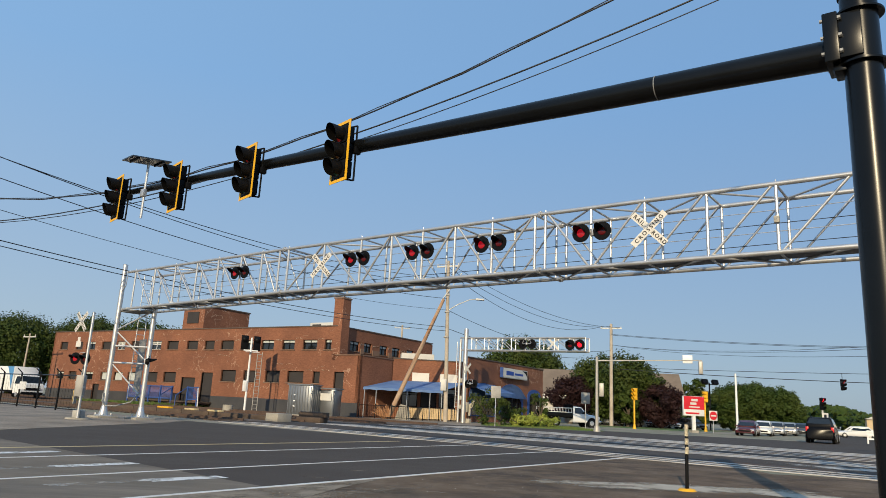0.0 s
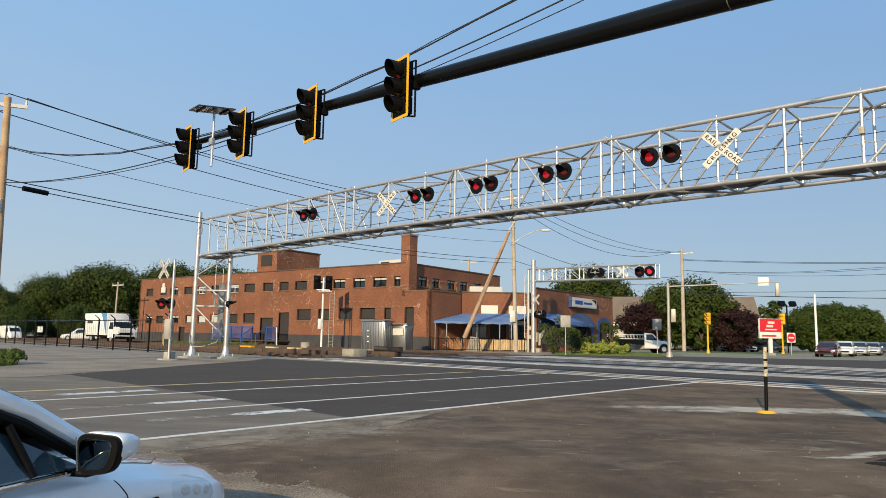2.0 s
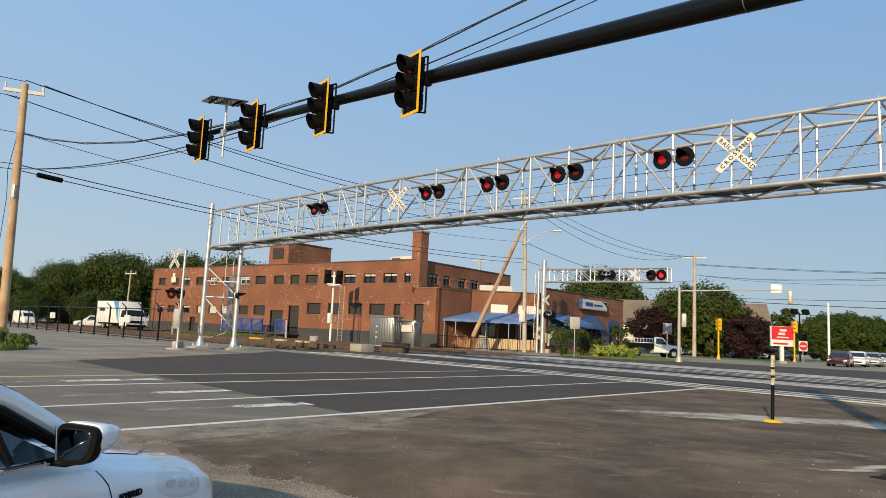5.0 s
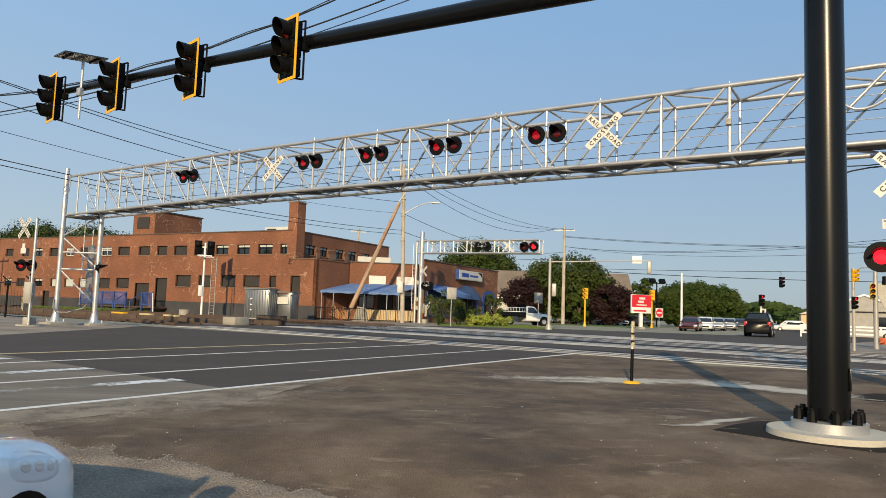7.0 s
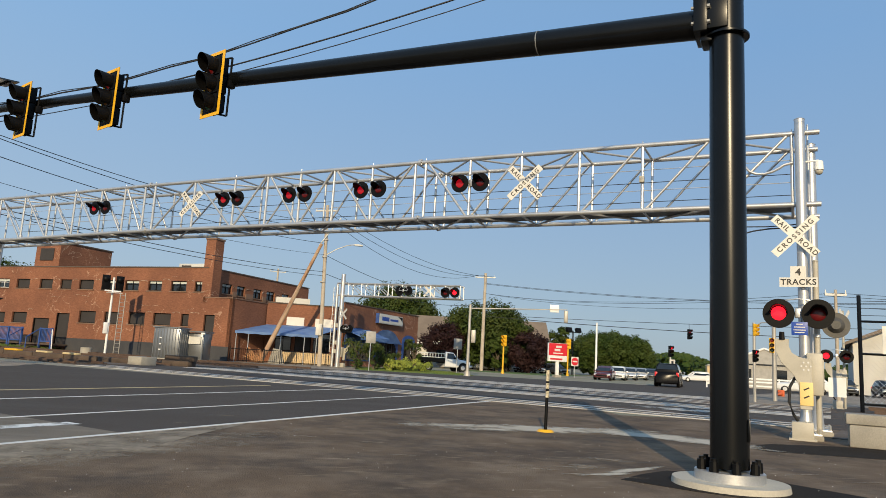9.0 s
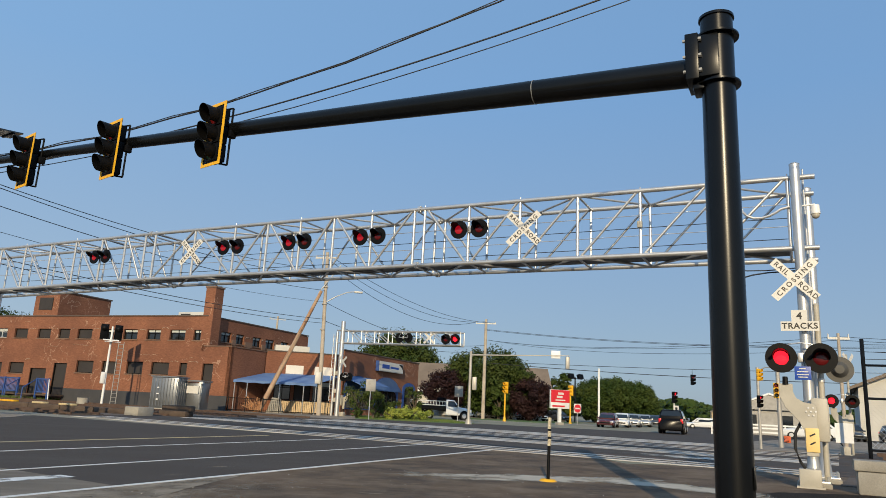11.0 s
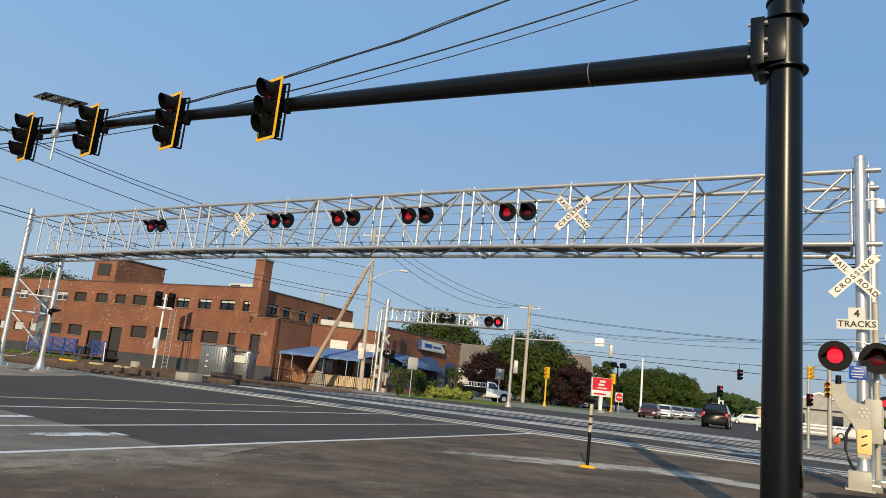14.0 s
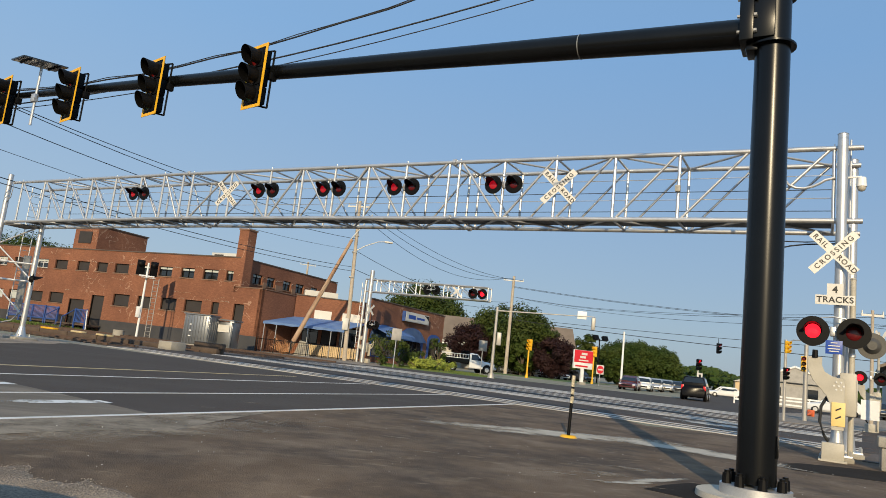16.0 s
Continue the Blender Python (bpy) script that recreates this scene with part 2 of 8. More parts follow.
smear(ASPHALT, (0.255, 0.19, 0.132), 0.8, 1.0, 20, 0.48, 0.68, 0.75)
smear(ASPHALT, (0.060, 0.045, 0.034), 0.55, 1.0, -15, 0.46, 0.62, 0.8)
smear(ASPHALT, (0.34, 0.265, 0.185), 5.0, 3.0, 12, 0.58, 0.72, 0.7)
smear(ROADOLD, (0.31, 0.265, 0.21), 1.5, 9.0, 56, 0.46, 0.70, 0.7)
smear(ROADOLD, (0.09, 0.085, 0.08), 1.1, 8.0, 56, 0.52, 0.72, 0.6)
smear(ROADDARK, (0.10, 0.087, 0.074), 1.0, 10.0, 56, 0.45, 0.75, 0.6)
LINEWHITE = material("worn_white_road_paint", (0.80, 0.79, 0.75), 0.7, 0, 0.15, 2.0, 80, 0.1, second=(0.66, 0.64, 0.60))
WORNBAR = thin_out(material("badly_worn_white_paint", (0.82, 0.81, 0.77), 0.7, 0, 0.2, 2.0, 80, 0.1), 4.0, 0.36, 0.50)
LINEYELLOW = material("worn_yellow_road_paint", (0.62, 0.49, 0.25), 0.7, 0, 0.25, 1.0, 70, 0.1, second=(0.46, 0.37, 0.22))
GRASSGREEN = material("grass_green", (0.10, 0.16, 0.035), 0.8, 0, 0.4, 1.5, 30, 0.3)
RUST = material("rusty_rail_steel", (0.12, 0.075, 0.052), 0.7, 0.3, 0.3, 3, 50, 0.2)
TIE = material("dark_timber", (0.10, 0.07, 0.05), 0.9, 0, 0.3, 2, 30, 0.4)


THICKDUST = thin_out(material("thick_pale_dust", (0.50, 0.45, 0.37), 0.95, 0, 0.2, 1.2, 60, 0.2, second=(0.42, 0.37, 0.29)), 2.6, 0.10, 0.40, 0.36)
TANDUST = thin_out(material("tan_sand_dust", (0.30, 0.245, 0.18), 0.95, 0, 0.25, 1.2, 60, 0.2), 1.7, 0.22, 0.58)
WORNTAIL = thin_out(material("scraped_white_paint", (0.62, 0.60, 0.55), 0.8, 0, 0.2, 2.0, 80, 0.1), 4.2, 0.47, 0.66)
THIN = (DUST, WORNBAR, THICKDUST, TANDUST, WORNTAIL)


def sheet(name, outline, z, mat, label, category="ground", steps=1, kind="structure", follow=False):
    """A flat sheet with that outline; follow: it keeps to the dip of the lot."""
    bm = bmesh.new()
    f = bm.faces.new([bm.verts.new((x, y, z)) for x, y in outline])
    if f.normal.z < 0 or f.calc_area() < 0:
        f.normal_flip()
    bm.normal_update()
    if follow:
        bmesh.ops.triangulate(bm, faces=bm.faces)
        for _ in range(steps):
            bmesh.ops.subdivide_edges(bm, edges=bm.edges, cuts=1, use_grid_fill=True)
        for v in bm.verts:
            v.co.z = z + ground_z(v.co.x, v.co.y)
    bmesh.ops.recalc_face_normals(bm, faces=bm.faces)
    for f in bm.faces:
        if f.normal.z < 0:
            f.normal_flip()
    if not follow and mat not in THIN:
        # a skirt down to the ground, so that no gap shows under the edge
        rim = bmesh.ops.extrude_edge_only(bm, edges=[e for e in bm.edges if e.is_boundary])
        for v in rim["geom"]:
            if isinstance(v, bmesh.types.BMVert):
                v.co.z = -0.03
    return single(name, bm, mat, label, category, kind=kind, smooth=False)


def terrain():
    """One sheet out to the horizon, fine near the camera."""
    xs = sorted({*[i * 0.5 for i in range(-18, 19)], *[s * v for s in (-1, 1) for v in (12, 18, 30, 60, 120, 300, 800, 2500)]})
    bm = bmesh.new()
    grid = [[bm.verts.new((x, y, ground_z(x, y))) for x in xs] for y in xs]
    for j in range(len(xs) - 1):
        for i in range(len(xs) - 1):
            bm.faces.new((grid[j][i], grid[j][i + 1], grid[j + 1][i + 1], grid[j + 1][i]))
    return single("ground", bm, DUSTY, "dusty pale earth and thin grass beside the road and railway", "ground", kind="structure")


terrain()


def lot():
    """The asphalt forecourt, with the dip; a fine grid near the camera."""
    xs = sorted({*[i * 0.5 for i in range(-18, 19)], -14, -12, -10.5, 11, 14, 18, 24, 32, 42, 60})
    ys = sorted({*[i * 0.5 for i in range(-18, 19)], -40, -20, 11, 14, 18, 24, 32})
    bm = bmesh.new()
    grid = [[bm.verts.new((x, y, ground_z(x, y) + 0.004)) for x in xs] for y in ys]
    for j in range(len(ys) - 1):
        for i in range(len(xs) - 1):
            x, y = (xs[i] + xs[i + 1]) / 2, (ys[j] + ys[j + 1]) / 2
            if TN.dot((x, y)) < 21.5 and RN.dot((x, y)) < 9.5:
                bm.faces.new((grid[j][i], grid[j][i + 1], grid[j + 1][i + 1], grid[j + 1][i]))
    return single("pavement", bm, ASPHALT, "brown-grey worn asphalt forecourt with dust streaks", "asphalt", kind="structure")


lot()
sheet("road", [rp(7.0, 7.69), (-7.45, 14.2), (-12.2, 18.0), (-12.0, 23.3), (-11.8, 30.5), (-12.2, 33.4), rp(21.6, 7.69)], 0.008, ROADDARK, "fresh dark asphalt road before the crossing", "road")
sheet("road", [rp(-40, 7.2), rp(5.6, 7.2), rp(7.0, 7.69), (-7.45, 14.2), (-12.2, 18.0), rp(-40, 20)], 0.0085, ROADOLD, "faded old asphalt road with worn paint", "road")
sheet("road", [tp(-2.2, 20.6), tp(31.5, 20.6), tp(31.5, 43), tp(40, 46), tp(40, 49), tp(30, 50), rp(62, 8), rp(220, 20), rp(220, -34), rp(60, -24), tp(-60, 49), tp(-60, 41), tp(-2.2, 41)], 0.012, ROADDARK, "dark asphalt road over the crossing and beyond", "road")


def line(a, b, width, mat=None, z=0.0128, label="worn white painted lane line"):
    a, b = Vector(a), Vector(b)
    s = Vector((-(b - a).y, (b - a).x)).normalized() * width / 2
    return sheet("road_marking", [a - s, b - s, b + s, a + s], z, mat or LINEWHITE, label, "road marking")


line(rp(-30, 7.69), rp(20.9, 7.69), 0.10)
line(rp(-30, 10.1), rp(21.0, 10.1), 0.08)
line(rp(-30, 13.03), rp(21, 13.03), 0.08)
line(rp(-30, 15.1), rp(19.5, 15.1), 0.13, LINEYELLOW, label="worn yellow painted centre line")
# worn stop bar pieces, dust, the pale strip round the bollard, oil patch by the mast
for (x0, y0), (x1, y1), w in (((-8.5, 12.3), (-7.5, 13.9), 0.34), ((-6.1, 11.25), (-5.33, 12.42), 0.30), ((-4.15, 10.1), (-3.4, 11.05), 0.34)):
    line((x0, y0), (x1, y1), w, WORNBAR, z=0.0128, label="broken white painted bar on old asphalt")
    line((x0 - 1.1 * (x1 - x0), y0 - 1.1 * (y1 - y0)), (x0 + 0.3 * (x1 - x0), y0 + 0.3 * (y1 - y0)), w * 0.7, WORNTAIL, z=0.0131, label="scraped trail of white paint on old asphalt")


def ragged(name, centre, rx, ry, turn, mat, label, z, seed, category="dust"):
    """A thin patch with an uneven outline; its UV runs from 0 in the middle to 1 at the rim."""
    rnd = random.Random(seed)
    bm = bmesh.new()
    uv = bm.loops.layers.uv.new("UVMap")
    c, d = math.cos(radians(turn)), math.sin(radians(turn))
    spokes = [0.85 + 0.5 * rnd.random() for _ in range(26)]

    def at(k, part_):
        a = 2 * math.pi * k / 26
        x, y = rx * spokes[k] * part_ * math.cos(a), ry * spokes[k] * part_ * math.sin(a)
        return bm.verts.new((centre[0] + x * c - y * d, centre[1] + x * d + y * c, z))
    rings = [[at(k, q) for k in range(26)] for q in (0.25, 0.6, 1.0)]
    depth = {v: q for row, q in zip(rings, (0.0, 0.45, 1.0)) for v in row}
    bm.faces.new(rings[0])
    for p, q in zip(rings, rings[1:]):
        for k in range(26):
            bm.faces.new((p[k], q[k], q[(k + 1) % 26], p[(k + 1) % 26]))
    for f in bm.faces:
        for loop in f.loops:
            loop[uv].uv = (depth[loop.vert], 0)
    return single(name, bm, mat, label, category, kind="structure", smooth=False)


DARKPATCH = material("tar_patch", (0.026, 0.021, 0.017), 0.95, 0, 0.25, 1, 60, 0.3, spec=0.15)
ragged("dust_patch", (4.3, 13.2), 2.6, 0.62, 6, THICKDUST, "pale dusty strip on the asphalt", 0.008, 3)
ragged("dust_patch", (6.4, 12.5), 1.9, 0.55, -42, THICKDUST, "pale dusty strip on the asphalt", 0.012, 4)
sheet("tar_patch", [(3.40, 7.62), (3.85, 8.05), (4.35, 8.40), (4.95, 8.15), (5.45, 7.75), (5.9, 6.9), (5.3, 6.45), (4.5, 6.55), (3.95, 7.0)], 0.008, DARKPATCH, "dark asphalt patch round the mast", "patch")
sheet("dust_patch", [rp(-3, 7.62), rp(9.5, 7.62), rp(7.6, 7.0), rp(6.2, 6.45), rp(5.0, 6.75), rp(3.4, 6.7), rp(2.2, 7.05), rp(0, 7.2), rp(-3, 7.3)], 0.0098, TANDUST, "tan dust swept along the road edge", "dust")
sheet("tar_patch", [(7.4, 11.5), (8.3, 12.1), (9.6, 12.1), (10.6, 11.9), (13.6, 9.6), (12.6, 8.6), (9.2, 10.3), (7.4, 10.9)], 0.0086, DARKPATCH, "fresh dark asphalt strip beside the gate", "patch")
ragged("dust_patch", (3.9, 8.35), 0.6, 0.10, 33, THICKDUST, "pale sandy scuff beside the mast", 0.0092, 12)
ragged("dust_patch", (3.35, 7.95), 0.35, 0.08, 20, THICKDUST, "pale sandy scuff beside the mast", 0.0094, 13)
ragged("dust_patch", (-2.2, 8.6), 3.6, 0.75, 56, DUST, "pale dust along the road edge", 0.0085, 6)
for x, y, rx, ry, turn, sd in ((3.3, 8.5, 0.45, 0.16, -20, 81), (2.6, 8.2, 0.30, 0.05, -8, 82), (3.0, 7.9, 0.25, 0.06, 5, 83), (3.9, 9.2, 0.5, 0.12, -25, 84), (2.8, 12.9, 1.2, 0.14, 20, 85)):
    ragged("dust_patch", (x, y), rx, ry * 1.6, turn, DUST, "pale scuffed dust beside the mast", 0.0085, sd)
for k in range(16):
    rnd = random.Random(40 + k)
    c = (rnd.uniform(-2.5, 7), rnd.uniform(7.6, 13.5))
    ragged("dust_patch", c, rnd.uniform(0.25, 0.8), rnd.uniform(0.02, 0.06), rnd.uniform(-30, 10), DUST, "thin pale scuff on the asphalt", 0.008 + 0.0002 * k, 60 + k)


def pebbles(name, area, count, size, mat, label, seed, lift=0.0):
    """Loose stones as one object."""
    rnd = random.Random(seed)
    verts, faces = [], []
    while len(faces) < count * 8:
        x, y = rnd.uniform(area[0], area[1]), rnd.uniform(area[2], area[3])
        if not area[4](x, y):
            continue
        s = size * rnd.uniform(0.4, 1.3)
        z = ground_z(x, y) + 0.012 + lift
        n, t = len(verts), rnd.random() * 6
        ring = [(x + s * math.cos(t + k * 1.57) * rnd.uniform(0.7, 1.2), y + s * math.sin(t + k * 1.57) * rnd.uniform(0.7, 1.2), z + s * 0.2) for k in range(4)]
        verts += [(x, y, z + s * 0.75), *ring, (x, y, z - s * 0.3)]
        faces += [(n, n + 1 + k, n + 1 + (k + 1) % 4) for k in range(4)] + [(n + 5, n + 1 + (k + 1) % 4, n + 1 + k) for k in range(4)]
    me = bpy.data.meshes.new(name)
    me.from_pydata(verts, [], faces)
    me.materials.append(mat)
    return tagged(new(name, me), label, "gravel", kind="stuff")


def gravel_depth(x, y):
    """How far inside the loose gravel beside the car a place lies."""
    rim = 5.20 - 0.231 * x + 0.058 * x * x + 0.10 * math.sin(3 * x) + 0.05 * math.sin(11 * x + 2)
    rag = 0.16 * noise.noise(Vector((x * 3.1, y * 3.1, 0.3))) + 0.09 * noise.noise(Vector((x * 11, y * 11, 4.0)))
    return min(rim - y, 2.6 - x, (6.9 - RN.dot((x, y)))) + rag


def gravel_edge(x, y):
    return gravel_depth(x, y) > 0.0 and y > -3


def gravel_corner():
    bm = bmesh.new()
    xs, ys = [-9 + 0.06 * i for i in range(196)], [-3 + 0.06 * i for i in range(200)]
    grid = {}
    for i, x in enumerate(xs):
        for j, y in enumerate(ys):
            d = gravel_depth(x, y)
            if d > -0.15:
                grid[i, j] = bm.verts.new((x, y, ground_z(x, y) + 0.022 * max(-1.0, min(1.0, d / 0.15)) + 0.004 * noise.noise(Vector((x * 7, y * 7, 1.0)))))
    for i, j in list(grid):
        corners = [(i, j), (i + 1, j), (i + 1, j + 1), (i, j + 1)]
        if all(c in grid for c in corners):
            bm.faces.new([grid[c] for c in corners])
    bmesh.ops.delete(bm, geom=[v for v in bm.verts if not v.link_faces], context="VERTS")
    single("gravel_corner", bm, GRIT, "loose dusty gravel at the edge of the lot", "gravel", kind="structure")


gravel_corner()
PALEPEBBLE = material("pale_chips", (0.62, 0.58, 0.52), 0.9, 0, 0.3, 8, 60, 0.2)
PEBBLE = material("loose_stones", (0.38, 0.31, 0.235), 0.9, 0, 0.5, 30, 60, 0.2, second=(0.13, 0.105, 0.08))
pebbles("loose_gravel", (-5, 1.6, 2.5, 7.6, lambda x, y: gravel_depth(x, y) > random.uniform(0.0, 0.09)), 34000, 0.0075, PEBBLE, "small loose stones on the lot", 8, 0.006)
pebbles("loose_gravel", (-4, 8, 5, 14, lambda x, y: RN.dot((x, y)) < 7.2), 260, 0.0075, PALEPEBBLE, "scattered pale pebbles on the asphalt", 9)
pebbles("verge_gravel", (-24, -11.9, 15, 36, lambda x, y: RN.dot((x, y)) > 20 and TN.dot((x, y)) < 21.5), 5000, 0.018, PEBBLE, "loose stones on the verge", 10)

# ---- signal gantry over the road ----
STEELDULL = material("dull_galvanised_bolt", (0.30, 0.30, 0.29), 0.5, 0.5, 0.2, 5, 40, 0.05)
GRATING = material("dark_steel_grating", (0.17, 0.17, 0.17), 0.6, 0.4, 0.3, 4, 90, 0.3)
GD = Vector((-0.809, 0.5875))
GA = math.degrees(math.atan2(GD.y, GD.x))   # the gantry's own x runs along the truss, its y towards the forecourt
GO = (10.0, 13.49, 0.0)
DEEP, LONG = 1.3, 31.1
GM = pose(*GO, 0, 0, GA)


def rise(x):
    return 0.07 * math.sin(math.pi * min(1, max(0, x / LONG)))


def gantry():
    g = thing("signal_gantry", "galvanised steel tube truss gantry spanning the road on tubular legs", "gantry", GO, GA)
    low, high = (lambda x: 4.98 + rise(x) - 0.10 * max(0, x - 20) / 11), (lambda x: 6.60 + rise(x))
    cuts = [-0.45, 9.48, 20.25, LONG]
    for f in (low, high):
        for y in (0.0, -DEEP):
            for a, b in zip(cuts, cuts[1:]):
                bm = bmesh.new()
                tube(bm, (a, y, f(a)), (b, y, f(b)), 0.060, sides=14)
                part("chord", bm, STEEL, g)
    posts = [0.1, 1.75, 3.34, 4.9, 6.45, 7.93, 9.31, 9.64, 11.07, 12.42, 13.68, 14.98, 16.34, 18.12, 20.01, 20.5, 21.52, 22.76, 24.23, 25.67, 27.24, 28.8, 30.4]
    for y, r in ((0.0, 0.040), (-DEEP, 0.036)):
        for x in posts:
            bm = bmesh.new()
            tube(bm, (x, y, low(x)), (x, y, high(x)), r, sides=10)
            part("post", bm, STEEL, g)
        for a, b in zip(posts, posts[1:]):
            if b - a < 0.6:
                continue
            bm = bmesh.new()
            rising = a > 20.0 or a in (7.93, 11.07, 13.68, 16.34)
            tube(bm, (a + 0.06, y, (low if rising else high)(a)), (b - 0.06, y, (high if rising else low)(b)), r * 0.85, sides=10)
            part("diagonal", bm, STEEL, g)
    for n, (a, b) in enumerate(zip(posts, posts[1:])):
        for f in (low, high):
            bm = bmesh.new()
            tube(bm, (a, 0, f(a)), (a, -DEEP, f(a)), 0.03, sides=8)
            part("crosspiece", bm, STEEL, g)
            if b - a < 0.6:
                continue
            bm = bmesh.new()
            tube(bm, (a, 0 if n % 2 else -DEEP, f(a)), (b, -DEEP if n % 2 else 0, f(b)), 0.03, sides=8)
            part("brace", bm, STEEL, g)
    for x in (9.48, 20.25):
        for f in (low, high):
            for y in (0.0, -DEEP):
                bm = bmesh.new()
                disc(bm, (x - 0.035, y, f(x)), (1, 0, 0), 0.10, 0.07, 14)
                for k in range(6):
                    a = k * math.pi / 3
                    tube(bm, (x - 0.06, y + 0.08 * math.cos(a), f(x) + 0.08 * math.sin(a)), (x + 0.06, y + 0.08 * math.cos(a), f(x) + 0.08 * math.sin(a)), 0.012, sides=6)
                part("flange", bm, STEEL, g)
    for y, tone in ((-0.05, STEEL), (-DEEP + 0.05, WIRE)):
        for z in (5.50, 6.01):
            bm = bmesh.new()
            strand(bm, [(x, y, z - 0.012 * math.sin(math.pi * k)) for k, x in enumerate([0.1] + [0.1 + 1.55 * j + 0.775 * q for j in range(19) for q in (1, 2)])], 0.010, 6)
            part("safety_cable", bm, tone, g, "bright wire safety rope" if tone == STEEL else "dark wire safety rope")
    # short studs on the top chord over the posts
    for x in posts[::2]:
        bm = bmesh.new()
        tube(bm, (x, 0, high(x) + 0.05), (x, 0, high(x) + 0.10), 0.014, sides=6)
        part("stud", bm, STEEL, g)
    # upright post pairs and cage at the near end, between the legs
    for y in (-0.35, -0.95):
        bm = bmesh.new()
        tube(bm, (-0.22, y, 0.9), (-0.22, y, 6.9), 0.022, sides=8)
        part("ladder_rail", bm, STEEL, g)
    for k in range(19):
        bm = bmesh.new()
        tube(bm, (-0.22, -0.35, 1.1 + 0.3 * k), (-0.22, -0.95, 1.1 + 0.3 * k), 0.012, sides=6)
        part("ladder_rung", bm, STEEL, g)
    for a, b in zip(posts, posts[1:]):
        bm = bmesh.new()
        box(bm, (b - a - 0.03, 0.62, 0.03), ((a + b) / 2, -DEEP / 2, (low(a) + low(b)) / 2 + 0.05))
        part("walkway_grating", bm, GRATING, g, "dark steel walkway grating", smooth=False)
    legs = ((-0.06, 0.13, 6.87), (-0.30, -DEEP - 0.13, 6.75), (31.3, 0.05, 6.95), (30.0, -0.95, 4.95))
    for x, y, top in legs:
        bm = bmesh.new()
        tube(bm, (x, y, 0.30), (x, y, top), 0.106, sides=24)
        tube(bm, (x, y, top), (x, y, top + 0.03), 0.114, 0.08, sides=24)
        leg = part("leg", bm, STEEL, g)
        bm = bmesh.new()
        tube(bm, (x, y, 0.12), (x, y, 0.55), 0.21 if x > 5 else 0.15, 0.108, sides=24)
        box(bm, (0.56, 0.56, 0.05), (x, y, 0.115), bevel=0.01)
        part("leg_base", bm, STEEL, leg)
        for k in range(4):
            bm = bmesh.new()
            cx, cy = x + (0.24, -0.24, -0.24, 0.24)[k], y + (0.24, 0.24, -0.24, -0.24)[k]
            tube(bm, (cx, cy, 0.08), (cx, cy, 0.24), 0.03, sides=6)
            part("anchor_bolt", bm, STEEL, leg)
        bm = bmesh.new()
        box(bm, (0.95 if x > 5 else 0.62, 0.95 if x > 5 else 0.62, 0.10), (x, y, 0.05), bevel=0.02)
        part("footing", bm, CONCRETE, g, "pale concrete footing")
    # bracing of the far tower
    for (z1, z2) in ((0.9, 2.45), (2.5, 3.9), (4.9, 3.9)):
        bm = bmesh.new()
        tube(bm, (31.3, 0.05, z2), (30.0, -0.95, z1), 0.035, sides=8)
        part("brace", bm, STEEL, g)
    for z in (2.45, 3.2, 4.85):
        bm = bmesh.new()
        tube(bm, (31.3, 0.05, z), (30.0, -0.95, z), 0.045, sides=8)
        part("crosspiece", bm, STEEL, g)
    for x, y in ((31.0, -1.0),):
        lad = bmesh.new()
        for s in (-0.2, 0.2):
            tube(lad, (x, y + s, 0.9), (x, y + s, 6.6), 0.022, sides=6)
        for k in range(18):
            tube(lad, (x, y - 0.2, 1.1 + 0.3 * k), (x, y + 0.2, 1.1 + 0.3 * k), 0.012, sides=6)
        part("ladder", lad, STEEL, g)
    for k in range(7):
        bm = bmesh.new()
        tube(bm, (30.1 + 0.17 * k, -0.95, 4.75), (30.1 + 0.17 * k, -0.95, 4.98), 0.02, sides=6)
        part("landing_bracket", bm, GRATING, g)
    bm = bmesh.new()
    box(bm, (1.3, 0.9, 0.05), (30.65, -0.5, 4.78))
    part("landing", bm, GRATING, g, "dark steel grating landing", smooth=False)
    bm = bmesh.new()
    strand(bm, [(31.25, 0.2, 1.1), (31.2, 0.25, 0.75), (30.9, 0.25, 0.55), (30.5, 0.0, 0.55), (30.15, -0.5, 0.75), (30.0, -0.8, 1.2)], 0.03, 8)
    part("conduit", bm, STEELDULL, g, "grey conduit hanging between the legs")
    bm = bmesh.new()
    box(bm, (0.5, 0.05, 2.4), (30.95, -1.15, 2.4))
    part("ladder_guard", bm, STEELDULL, g, "grey locked plate over the ladder", smooth=False)
    # cable loop at the near end
    bm = bmesh.new()
    loop = [(1.12, 0.08, 6.58), (1.12, 0.09, 6.3), (1.11, 0.10, 6.08), (1.06, 0.10, 5.90), (0.96, 0.10, 5.77), (0.82, 0.10, 5.70), (0.66, 0.10, 5.69), (0.50, 0.10, 5.73), (0.36, 0.10, 5.80), (0.26, 0.09, 5.87), (0.08, 0.06, 5.92)]
    strand(bm, loop, 0.03, 8)
    part("conduit", bm, STEEL, g, "grey flexible conduit loop")
    bm = bmesh.new()
    strand(bm, [(30.9, 0.12, 6.55), (30.7, 0.2, 6.3), (30.75, 0.2, 5.9), (31.1, 0.15, 5.7)], 0.022, 6)
    part("conduit", bm, STEEL, g)
